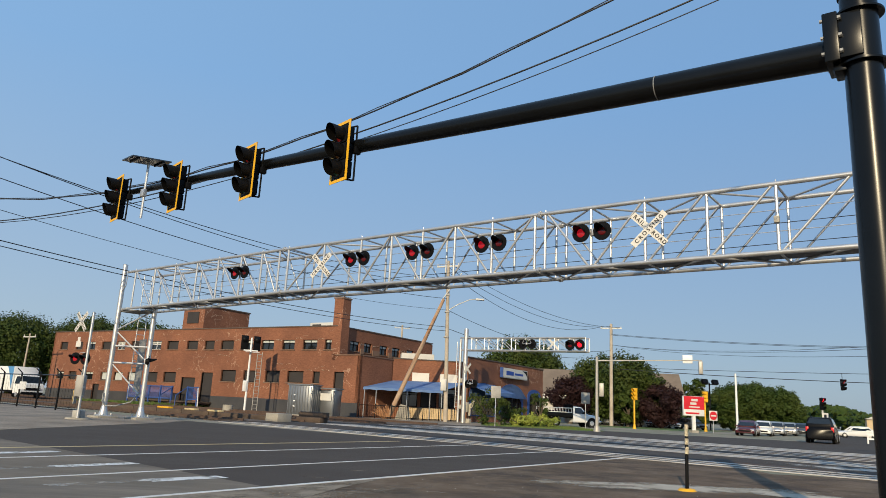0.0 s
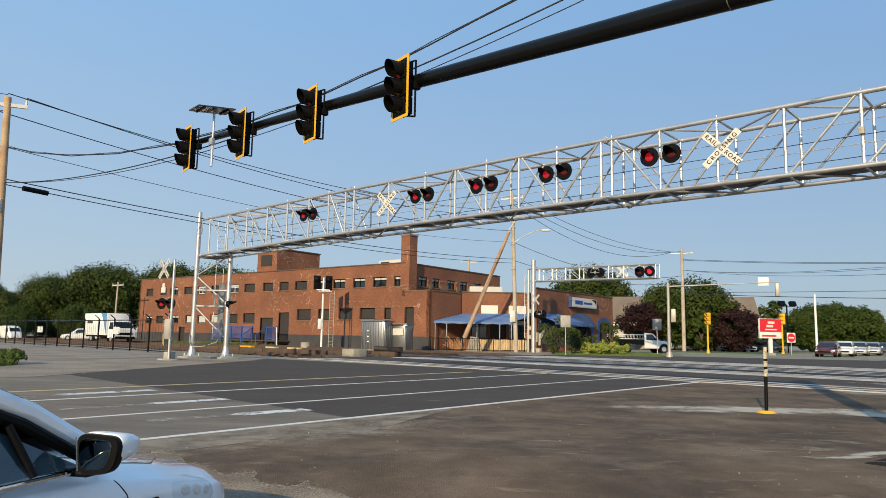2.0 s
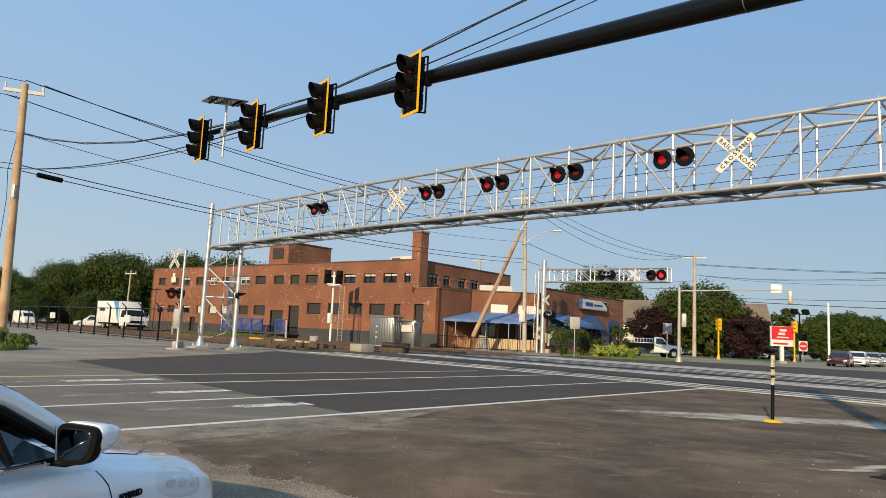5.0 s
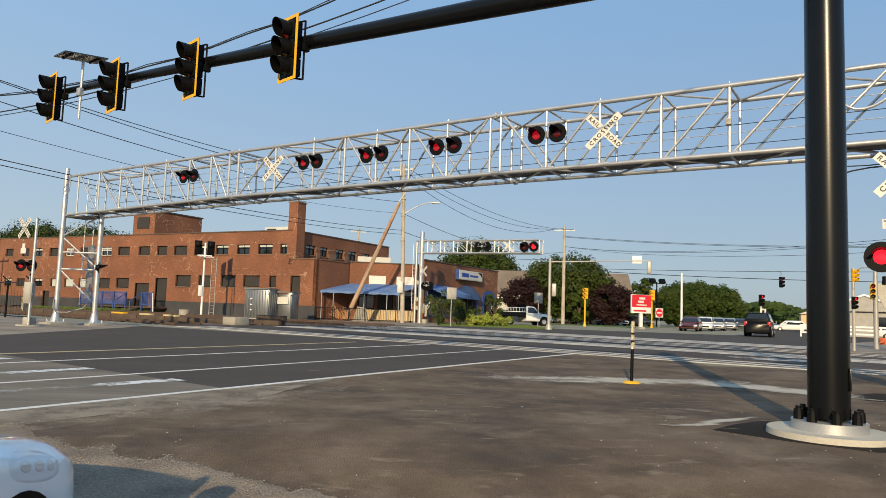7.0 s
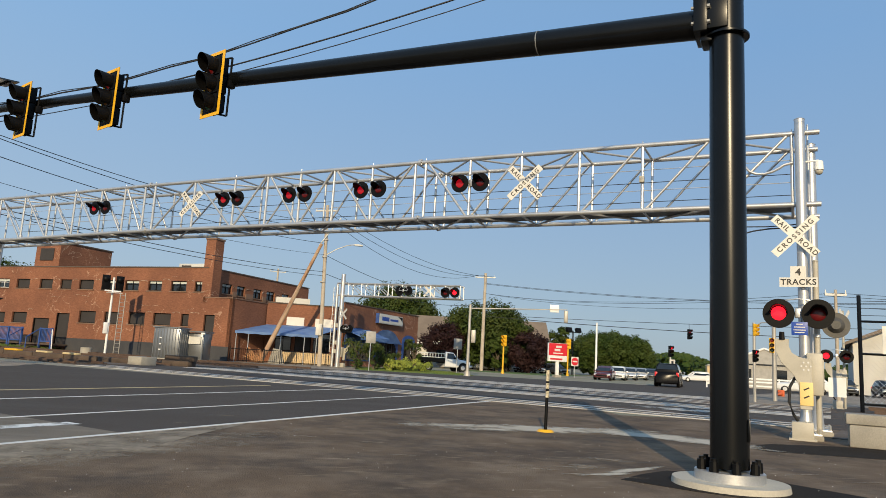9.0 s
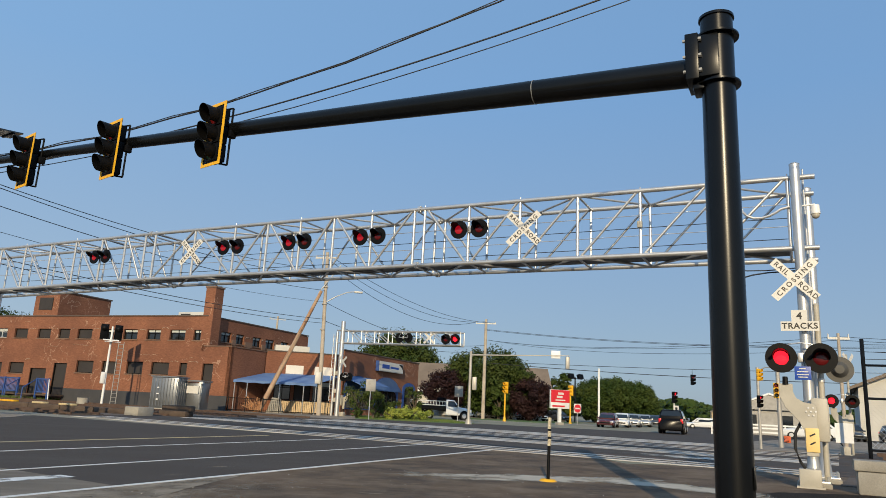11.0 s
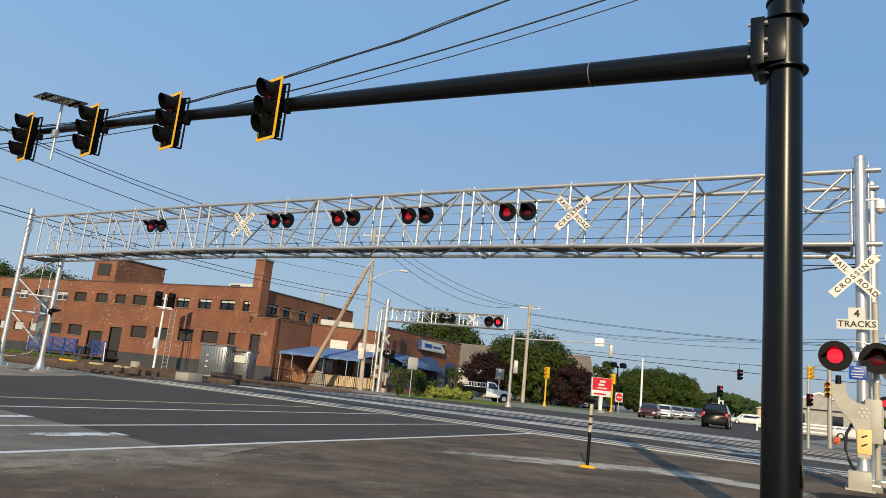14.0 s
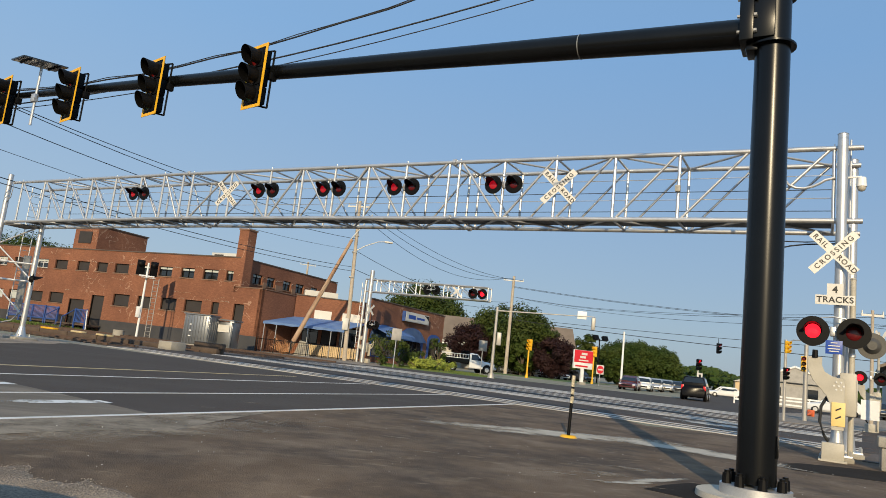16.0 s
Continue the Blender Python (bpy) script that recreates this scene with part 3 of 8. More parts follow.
    for k, x in enumerate((0.5, 1.3)):
        bm = bmesh.new()
        strand(bm, [(0.05, -0.05, 4.55 - 0.06 * k), (0.6, 0.05, 4.50 - 0.05 * k), (1.0 - 0.1 * k, 0.10, 4.50 - 0.10 * k), (1.42 - 0.3 * k, 0.10, 4.56 - 0.22 * k)], 0.014 + 0.004 * k, 6)
        part("loose_wire_end", bm, WIRE, g)
    bm = bmesh.new()
    box(bm, (0.12, 0.1, 0.16), (3.34, 0.08, 5.75), bevel=0.015)
    part("junction_box", bm, CREAM, g)
    return g


gantry()


def dome_camera():
    t = thing("dome_camera", "white dome camera on a bracket at the gantry end", "camera", (GM @ Vector((-0.42, 0.0, 5.95))).to_tuple(), GA)
    bm = bmesh.new()
    tube(bm, (0.35, 0, -0.02), (0, 0, 0.0), 0.022, sides=8)
    tube(bm, (0.30, 0, -0.15), (0.30, 0, 0.12), 0.05, sides=10)
    part("bracket", bm, WHITE, t)
    bm = bmesh.new()
    tube(bm, (0, 0, -0.02), (0, 0, -0.22), 0.085, 0.10, sides=16)
    part("housing", bm, WHITE, t)
    bm = bmesh.new()
    bmesh.ops.create_uvsphere(bm, u_segments=14, v_segments=8, radius=0.085, matrix=pose(0, 0, -0.24))
    part("dome", bm, CREAM, t)


dome_camera()


LENSFAINT = glow("faintly_lit_red_lens", (1.0, 0.01, 0.03), 0.34, (0.16, 0.008, 0.01))


def flasher(place, turn, r=0.25, half=0.30, lit=0, group="gantry flashers", label="pair of black crossing flashers with red lenses, one lit"):
    """Two round lamps side by side that face the thing's own +y."""
    t = thing("crossing_flasher", label, "warning light", place, turn, group)
    bm = bmesh.new()
    tube(bm, (-half, -0.12, 0.02), (half, -0.12, 0.02), 0.028, sides=8)
    box(bm, (0.12, 0.12, 0.2), (0, -0.12, 0.02), bevel=0.02)
    strand(bm, [(-half, -0.12, 0.05), (-half * 0.6, -0.10, r * 0.95), (0, -0.10, r * 1.05), (half * 0.6, -0.10, r * 0.95), (half, -0.12, 0.05)], 0.016, 6)
    part("cross_arm", bm, STEEL, t)
    for k, x in enumerate((half, -half)):
        bm = bmesh.new()
        tube(bm, (x, -0.012, 0), (x, 0.012, 0), r, sides=40)
        tube(bm, (x, -0.14, 0), (x, -0.012, 0), 0.09, 0.16, sides=20)
        lamp = part("lamp", bm, BLACK, t)
        bm = bmesh.new()
        # hood: open half tube round the upper part of the lens
        n, rr = 18, r * 0.56
        rows = []
        for j in range(n + 1):
            a = math.radians(-5 + 190 * j / n)
            deep = 1.45 * r * (0.22 + 0.78 * max(0.0, math.sin(a)) ** 0.7)
            rows.append([bm.verts.new((x + q * math.cos(a), yy, q * math.sin(a))) for q in (rr, rr - 0.012) for yy in (0.010, deep)])
        for p, q in zip(rows, rows[1:]):
            bm.faces.new((p[0], p[1], q[1], q[0])), bm.faces.new((p[2], q[2], q[3], p[3])), bm.faces.new((p[1], p[3], q[3], q[1]))
        bmesh.ops.recalc_face_normals(bm, faces=bm.faces)
        part("hood", bm, BLACK, lamp)
        bm = bmesh.new()
        bmesh.ops.create_uvsphere(bm, u_segments=20, v_segments=10, radius=1, matrix=Matrix.Translation((x, 0.008, 0)) @ Matrix.Diagonal((rr * 0.86, 0.035, rr * 0.86, 1)))
        part("lens", bm, (LENSFAINT if group == "gantry flashers" else LENSLIT) if k == lit else LENS, lamp, "glowing red lens" if k == lit else "dark red lens")
    return t


for x in (8.02, 11.2, 13.82, 16.5, 22.75):
    flasher((GM @ Vector((x - 0.17, 0.16, 5.93))).to_tuple(), GA)

SIGNINK = material("black_sign_ink", (0.012, 0.012, 0.012), 0.5, 0, 0.2, 5, 60, 0)
SIGNWHITE = material("white_reflective_sign", (0.64, 0.62, 0.57), 0.45, 0, 0.08, 2, 40, 0.02)


def crossbuck(place, turn, size=1.22, label="white crossed blades sign lettered RAILROAD CROSSING", text=True, group="crossbucks"):
    t = thing("crossbuck_sign", label, "sign", place, turn, group)
    for k, (a, y) in enumerate(((-45, -0.008), (45, 0.0))):
        bm = bmesh.new()
        box(bm, (size, 0.006, 0.185), m=pose(0, y, 0, 0, a, 0))
        blade = part("blade", bm, SIGNWHITE, t, smooth=False)
        if text:
            # seen from +y the sign's right is -x
            face = pose(0, y + 0.0045, 0, 0, a, 0) @ pose(0, 0, 0, 90, 0, 180)
            for half, at in (((("RAIL", -0.30), ("ROAD", 0.30)), (("CROSSING", 0.0),))[k]):
                words(half, 0.145, SIGNINK, blade, face @ pose(at * size, -0.004, 0), spacing=1.5 if k else 1.25)
    bm = bmesh.new()
    box(bm, (0.05, 0.07, 0.16), (0, -0.05, 0), bevel=0.01)
    part("bracket", bm, STEEL, t)
    return t


crossbuck((GM @ Vector((6.30, 0.13, 5.85))).to_tuple(), GA + 7, 1.15)
crossbuck((GM @ Vector((18.10, 0.13, 5.86))).to_tuple(), GA + 7, 1.10)
crossbuck((GM @ Vector((0.07, 0.36, 4.23))).to_tuple(), GA + 4, 1.15)

# ---- crossing gate by the forecourt ----
BLUESIGN = material("blue_sign", (0.02, 0.07, 0.36), 0.45, 0, 0.1, 3, 40, 0.02)
YELLOWPLATE = material("faded_yellow_plate", (0.80, 0.58, 0.22), 0.55, 0, 0.1, 3, 40, 0.05)


def tracks_sign():
    t = thing("tracks_sign", "small white sign reading 4 TRACKS", "sign", (GM @ Vector((0.03, 0.36, 3.27))).to_tuple(), GA)
    bm = bmesh.new()
    prism(bm, [(-0.36, -0.14), (0.36, -0.14), (0.36, 0.06), (0.15, 0.06), (0.15, 0.30), (-0.15, 0.30), (-0.15, 0.06), (-0.36, 0.06)], -0.003, 0.003)
    plate = part("plate", bm, SIGNWHITE, t, smooth=False)
    face = pose(0, 0.006, 0) @ pose(0, 0, 0, 90, 0, 180)
    words("TRACKS", 0.17, SIGNINK, plate, face @ pose(0, -0.04, 0))
    words("4", 0.21, SIGNINK, plate, face @ pose(0, 0.17, 0))
    bm = bmesh.new()
    box(bm, (0.05, 0.2, 0.16), (0, -0.1, 0))
    part("bracket", bm, STEEL, t)


tracks_sign()


def gate_machine(place, turn, label="cream painted crossing gate mechanism with counterweight arm on a mast", mast_top=3.7, group="crossing gates", paint_=None, mast_at=(-0.33, -0.34)):
    shade_ = paint_ or CREAM
    t = thing("gate_mechanism", label, "crossing gate", place, turn, group)
    bm = bmesh.new()
    tube(bm, (*mast_at, 0.0), (*mast_at, mast_top), 0.055, sides=18)
    tube(bm, (*mast_at, mast_top), (*mast_at, mast_top + 0.04), 0.064, 0.03, sides=18)
    part("mast", bm, STEEL if paint_ else shade_, t)
    for z in (0.9, 1.25, 1.7, 2.1):
        bm = bmesh.new()
        tube(bm, (*mast_at, z), (*mast_at, z + 0.07), 0.075, sides=14)
        part("mast_clamp", bm, STEEL, t)
    bm = bmesh.new()
    box(bm, (0.02, 0.24, 0.60), (-0.415, 0, 1.33), bevel=0.006)
    part("machine_door", bm, shade_, t)
    bm = bmesh.new()
    box(bm, (0.40, 0.36, 0.34), (-0.02, 0, 0.20), bevel=0.02)
    box(bm, (0.50, 0.44, 0.04), (-0.02, 0, 0.02))
    part("base_box", bm, shade_, t)
    bm = bmesh.new()
    box(bm, (0.30, 0.32, 0.85), (-0.26, 0, 1.33), bevel=0.03)
    part("machine_box", bm, shade_, t)
    bm = bmesh.new()
    prism(bm, [(0.46, 2.02), (0.46, 1.78), (0.36, 1.55), (0.12, 1.28), (0.04, 1.10), (0.02, 0.62), (-0.20, 0.62), (-0.20, 1.62), (0.02, 1.66), (0.15, 1.74), (0.20, 1.86), (0.20, 2.02)], 0.20, 0.24)
    bmesh.ops.bevel(bm, geom=bm.edges[:], offset=0.008, segments=1, affect="EDGES")
    part("counterweight_arm", bm, shade_, t)
    bm = bmesh.new()
    for k in range(7):
        a = k * math.pi / 3
        c = (-0.10 + (0.085 * math.cos(a) if k < 6 else 0), 0.235, 1.48 + (0.085 * math.sin(a) if k < 6 else 0))
        disc(bm, c, (0, 1, 0), 0.019, 0.025, 8)
    part("hub_bolts", bm, STEEL, t)
    bm = bmesh.new()
    box(bm, (0.24, 0.012, 0.46), (-0.10, 0.255, 0.93), bevel=0.004)
    plate = part("warning_plate", bm, YELLOWPLATE, t, "pale yellow plate with dark marks")
    for z in (1.03, 0.87):
        bm = bmesh.new()
        box(bm, (0.11, 0.006, 0.028), m=pose(-0.10, 0.264, z, 0, 28, 0))
        part("printed_mark", bm, SIGNINK, plate)
    bm = bmesh.new()
    strand(bm, [(0.1, 0.1, 1.25), (0.20, 0.14, 1.05), (0.22, 0.16, 0.75), (0.14, 0.14, 0.5), (0.06, 0.1, 0.38)], 0.03, 8)
    part("conduit", bm, RUBBER, t)
    bm = bmesh.new()
    tube(bm, (0.33, 0.22, 2.0), (0.33, 0.22, 2.16), 0.06, 0.05, sides=10)
    part("arm_stub", bm, BLACK, t)
    return t


gate_machine((GM @ Vector((0.03, 0.45, 0))).to_tuple(), GA)
flasher((GM @ Vector((0.05, 0.55, 2.55))).to_tuple(), GA, 0.305, 0.365, 0, "gate flashers", "large black crossing flashers on the gate mast, one lens lit red")


def back_flasher():
    bm = bmesh.new()
    tube(bm, (0, 0, 0), (0, 0.03, 0), 0.27, sides=36)
    tube(bm, (0, 0.03, 0), (0, 0.16, 0), 0.17, 0.09, sides=24)
    t = single("flasher_back", bm, material("dull_grey_metal", (0.09, 0.087, 0.08), 0.6, 0.1, 0.2, 4, 40, 0.05), "grey rear side of a crossing flasher disc", "warning light", (GM @ Vector((-0.66, -0.2, 2.38))).to_tuple(), GA)
    return t


back_flasher()


def notice_plate():
    t = thing("blue_notice_plate", "small blue emergency notice plate with unreadable white print", "sign", (GM @ Vector((0.03, 0.62, 2.24))).to_tuple(), GA)
    bm = bmesh.new()
    box(bm, (0.30, 0.006, 0.27), bevel=0.002)
    plate = part("plate", bm, BLUESIGN, t)
    for z, w in ((0.09, 0.12), (0.03, 0.2), (-0.03, 0.22), (-0.08, 0.18)):
        bm = bmesh.new()
        box(bm, (w, 0.004, 0.018), (0, 0.005, z))
        part("print_bar", bm, SIGNWHITE, plate, smooth=False)
    bm = bmesh.new()
    box(bm, (0.04, 0.40, 0.04), (0, -0.2, 0))
    part("bracket", bm, STEEL, t)


notice_plate()

# ---- traffic signal mast ----
MAST = (4.58, 7.40, 0.0)
MM = pose(*MAST, 0, 0, GA)


def arm_z(x):
    return 5.49 + 0.045 * x - 0.0005 * x * x


def mast():
    g = thing("signal_mast", "tall black painted steel mast with a long signal arm", "signal mast", MAST, GA)
    bm = bmesh.new()
    tube(bm, (0, 0, 0.2), (0, 0, 6.18), 0.208, 0.196, sides=48)
    part("pole", bm, BLACKSTEEL, g)
    bm = bmesh.new()
    tube(bm, (0, 0, 6.18), (0, 0, 6.215), 0.215, 0.212, sides=40)
    tube(bm, (0, 0, 6.215), (0, 0, 6.24), 0.212, 0.12, sides=40)
    part("cap", bm, BLACKSTEEL, g)
    for a, b in ((0.36, 2.4), (2.4, 5.5), (5.5, 8.1), (8.1, 11), (11, 13.5), (13.5, 16.1)):
        bm = bmesh.new()
        tube(bm, (a, 0, arm_z(a)), (b, 0, arm_z(b)), 0.185 - 0.0072 * a, 0.185 - 0.0072 * b, sides=32, caps=b > 16)
        part("arm_section", bm, BLACKSTEEL, g)
    for x in (2.41, 8.11):
        bm = bmesh.new()
        tube(bm, (x - 0.006, 0, arm_z(x)), (x + 0.006, 0, arm_z(x)), 0.189 - 0.0072 * x, sides=32)
        part("arm_joint", bm, STEELDULL, g, "thin scuffed seam ring")
    clamp = bmesh.new()
    box(clamp, (0.16, 0.50, 0.62), (0.28, 0, 5.62), bevel=0.012)
    box(clamp, (0.30, 0.44, 0.56), (0.12, 0, 5.62), bevel=0.01)
    box(clamp, (0.14, 0.30, 0.10), (0.22, 0, 5.26), bevel=0.02)
    c = part("arm_clamp", clamp, BLACKSTEEL, g, "bolted black steel clamp box")
    for z in (5.28, 5.93):
        bm = bmesh.new()
        tube(bm, (0, 0, z - 0.012), (0, 0, z + 0.012), 0.262, sides=40)
        part("stiffener_ring", bm, BLACKSTEEL, c)
    for y in (0.235, -0.235):
        for z in (5.42, 5.62, 5.84):
            bm = bmesh.new()
            tube(bm, (0.165, y * 1.02, z), (0.20, y * 1.02, z), 0.028, sides=6)
            part("bolt", bm, STEELDULL, c, "dull galvanised bolt")
            bm = bmesh.new()
            tube(bm, (0.355, y, z), (0.385, y, z), 0.024, sides=6)
            part("bolt", bm, STEELDULL, c, "dull galvanised bolt")
    bm = bmesh.new()
    tube(bm, (0, 0, 0.07), (0, 0, 0.17), 0.37, sides=40)
    part("base_plate", bm, STEEL, g, "galvanised round base plate")
    for k in range(8):
        a = k * math.pi / 4 + 0.3
        x, y = 0.30 * math.cos(a), 0.30 * math.sin(a)
        bm = bmesh.new()
        tube(bm, (x, y, 0.17), (x, y, 0.28), 0.052, 0.046, sides=10)
        tube(bm, (x, y, 0.28), (x, y, 0.31), 0.03, sides=8)
        part("bolt_cap", bm, BLACK, g)
    bm = bmesh.new()
    box(bm, (0.02, 0.13, 0.24), (-0.205, 0.02, 0.62), bevel=0.006)
    part("hand_hole_cover", bm, BLACKSTEEL, g)
    bm = bmesh.new()
    tube(bm, (0, 0, -0.05), (0, 0, 0.07), 0.63, 0.61, sides=48)
    single("mast_foundation", bm, PALECONCRETE, "round pale concrete mast foundation", "foundation", MAST)
    return g


mast()

TLENS = {"red": material("dim_red_signal_lens", (0.12, 0.006, 0.006), 0.2, 0, 0.1, 20, 80, 0.05), "amber": material("dark_amber_lens", (0.03, 0.014, 0.004), 0.25, 0, 0.1, 20, 80, 0.05), "green": material("dark_green_lens", (0.006, 0.018, 0.014), 0.25, 0, 0.1, 20, 80, 0.05)}


def traffic_signal(place, turn, size=1.0, body=None, plated=True, label="black three-lens traffic signal with yellow-bordered backplate", group="mast arm signals", red_lit=False):
    """A head of three sections that faces its own +y."""
    t = thing("traffic_signal", label, "traffic light", place, turn, group)
    s = size
    body = body or BLACK
    bm = bmesh.new()
    for z in (0.345, 0, -0.345):
        box(bm, (0.33 * s, 0.20 * s, 0.335 * s), (0, -0.10 * s, z * s), bevel=0.02 * s)
    part("housing", bm, body, t)
    if plated:
        bm = bmesh.new()
        w, h, hw, hh = 0.29, 0.60, 0.165, 0.51
        for x0, x1, z0, z1 in ((-w, -hw, -h, h), (hw, w, -h, h), (-hw, hw, hh, h), (-hw, hw, -h, -hh)):
            box(bm, ((x1 - x0) * s, 0.006, (z1 - z0) * s), ((x0 + x1) / 2 * s, -0.02 * s, (z0 + z1) / 2 * s))
        part("backplate", bm, BLACK, t, smooth=False)
        bm = bmesh.new()
        for x0, x1, z0, z1 in ((-0.293, -0.225, -0.603, 0.603), (0.225, 0.293, -0.603, 0.603), (-0.225, 0.225, 0.545, 0.603), (-0.225, 0.225, -0.603, -0.545)):
            box(bm, ((x1 - x0) * s, 0.008, (z1 - z0) * s), ((x0 + x1) / 2 * s, -0.012 * s, (z0 + z1) / 2 * s))
        part("yellow_border", bm, YELLOW, t, "retroreflective yellow border", smooth=False)
    for z, tone in ((0.345, "red"), (0, "amber"), (-0.345, "green")):
        bm = bmesh.new()
        rows, r = [], 0.155 * s
        for j in range(21):
            a = math.radians(-60 + 300 * j / 20)
            deep = (0.16 + 0.14 * (math.sin(a) * 0.5 + 0.5)) * s
            rows.append([bm.verts.new((q * math.cos(a), yy, z * s + q * math.sin(a))) for q in (r, r - 0.008) for yy in (0.0, deep)])
        for p, q in zip(rows, rows[1:]):
            bm.faces.new((p[0], p[1], q[1], q[0])), bm.faces.new((p[2], q[2], q[3], p[3])), bm.faces.new((p[1], p[3], q[3], q[1]))
        bmesh.ops.recalc_face_normals(bm, faces=bm.faces)
        v = part("visor", bm, body, t)
        bm = bmesh.new()
        bmesh.ops.create_uvsphere(bm, u_segments=20, v_segments=8, radius=1, matrix=Matrix.Translation((0, 0.004, z * s)) @ Matrix.Diagonal((r * 0.95, 0.03 * s, r * 0.95, 1)))
        part("lens", bm, LENSLIT if red_lit and tone == "red" else TLENS[tone], v)
    bm = bmesh.new()
    tube(bm, (-0.18 * s, -0.24 * s, -0.55 * s), (-0.18 * s, -0.24 * s, 0.55 * s), 0.02 * s, sides=8)
    for z in (-0.55, 0.55):
        tube(bm, (-0.18 * s, -0.24 * s, z * s), (0, -0.12 * s, z * s * 0.93), 0.018 * s, sides=8)
    box(bm, (0.1 * s, 0.14 * s, 0.14 * s), (-0.18 * s, -0.26 * s, 0.05 * s), bevel=0.01)
    part("bracket", bm, BLACK, t)
    return t


for x, z in ((8.2, 5.77), (10.84, 5.83), (13.46, 5.90), (15.95, 5.98)):
    traffic_signal((MM @ Vector((x, 0.28, z - 0.12))).to_tuple(), GA - 12, 0.96)


def solar_panel():
    t = thing("solar_panel", "dark solar panel on a thin steel post clamped to the arm", "solar panel", (MM @ Vector((14.9, 0.16, 5.25))).to_tuple(), GA)
    bm = bmesh.new()
    tube(bm, (0, 0, 0), (0, 0, 1.40), 0.03, sides=10)
    part("post", bm, STEEL, t)
    spot = MM @ Vector((14.9, 0.16, 5.25))
    lie = pose(0, 0.05, 1.42, 0, 0, math.degrees(math.atan2(spot.y, spot.x)) - 90 - GA) @ pose(0, 0, 0, 3, -6, 0) @ pose(0, 0, 0, 0, 0, 22)
    bm = bmesh.new()
    box(bm, (0.95, 0.60, 0.03), m=lie)
    p = part("panel", bm, DARKGLASS, t)
    for x in (-0.3, 0.3):
        bm = bmesh.new()
        box(bm, (0.04, 0.52, 0.03), m=lie @ pose(x, 0, -0.03))
        part("panel_rail", bm, BLACKSTEEL, t)
    bm = bmesh.new()
    box(bm, (0.14, 0.1, 0.18), (0, 0.02, 0.62), bevel=0.01)
    part("clamp", bm, STEEL, t)


solar_panel()

# ---- brick building ----
BC = (-7.93, 62.1, 0.0)
BA = math.degrees(math.atan2(0.515, -0.857))   # local x runs along the front, local y out of it


def brick_material(name, c1, c2, mortar):
    m = material(name, c1, 0.92, 0, 0.22, 0.30, 8, 0.15, second=c2)
    nt = m.node_tree
    n, l = nt.nodes, nt.links
    b = n["Principled BSDF"]
    old = b.inputs["Base Color"].links[0].from_socket
    tc, sep, add, com = n.new("ShaderNodeTexCoord"), n.new("ShaderNodeSeparateXYZ"), n.new("ShaderNodeMath"), n.new("ShaderNodeCombineXYZ")
    l.new(tc.outputs["Object"], sep.inputs[0])
    l.new(sep.outputs[0], add.inputs[0]), l.new(sep.outputs[1], add.inputs[1])
    l.new(add.outputs[0], com.inputs[0]), l.new(sep.outputs[2], com.inputs[1])
    br = n.new("ShaderNodeTexBrick")
    br.inputs["Scale"].default_value = 1.0
    br.inputs["Brick Width"].default_value, br.inputs["Row Height"].default_value, br.inputs["Mortar Size"].default_value = 0.21, 0.076, 0.010
    br.inputs["Color1"].default_value, br.inputs["Color2"].default_value, br.inputs["Mortar"].default_value = (1.12, 1.12, 1.12, 1), (0.8, 0.78, 0.78, 1), (*mortar, 1)
    l.new(com.outputs[0], br.inputs["Vector"])
    mul = n.new("ShaderNodeMix")
    mul.data_type, mul.blend_type = "RGBA", "MULTIPLY"
    mul.inputs[0].default_value = 1.0
    l.new(old, mul.inputs[6]), l.new(br.outputs["Color"], mul.inputs[7])
    # pale lime streaks where old joints were repaired
    n1, n2 = n.new("ShaderNodeTexNoise"), n.new("ShaderNodeTexNoise")
    n1.inputs["Scale"].default_value, n1.inputs["Distortion"].default_value, n1.inputs["Detail"].default_value = 0.55, 1.2, 4
    n2.inputs["Scale"].default_value = 0.22
    l.new(tc.outputs["Object"], n1.inputs["Vector"]), l.new(tc.outputs["Object"], n2.inputs["Vector"])
    sub, ab, less, gate, both = (n.new("ShaderNodeMath") for _ in range(5))
    sub.operation, ab.operation, less.operation, gate.operation, both.operation = "SUBTRACT", "ABSOLUTE", "LESS_THAN", "GREATER_THAN", "MULTIPLY"
    sub.inputs[1].default_value, less.inputs[1].default_value, gate.inputs[1].default_value = 0.5, 0.008, 0.54
    l.new(n1.outputs["Fac"], sub.inputs[0]), l.new(sub.outputs[0], ab.inputs[0]), l.new(ab.outputs[0], less.inputs[0])
    l.new(n2.outputs["Fac"], gate.inputs[0]), l.new(less.outputs[0], both.inputs[0]), l.new(gate.outputs[0], both.inputs[1])
    soft = n.new("ShaderNodeMath")
    soft.operation = "MULTIPLY"
    soft.inputs[1].default_value = 0.42
    l.new(both.outputs[0], soft.inputs[0])
    pale = n.new("ShaderNodeMix")
    pale.data_type = "RGBA"
    pale.inputs[7].default_value = (0.55, 0.38, 0.27, 1)
    l.new(soft.outputs[0], pale.inputs[0]), l.new(mul.outputs[2], pale.inputs[6])
    l.new(pale.outputs[2], b.inputs["Base Color"])
    return m


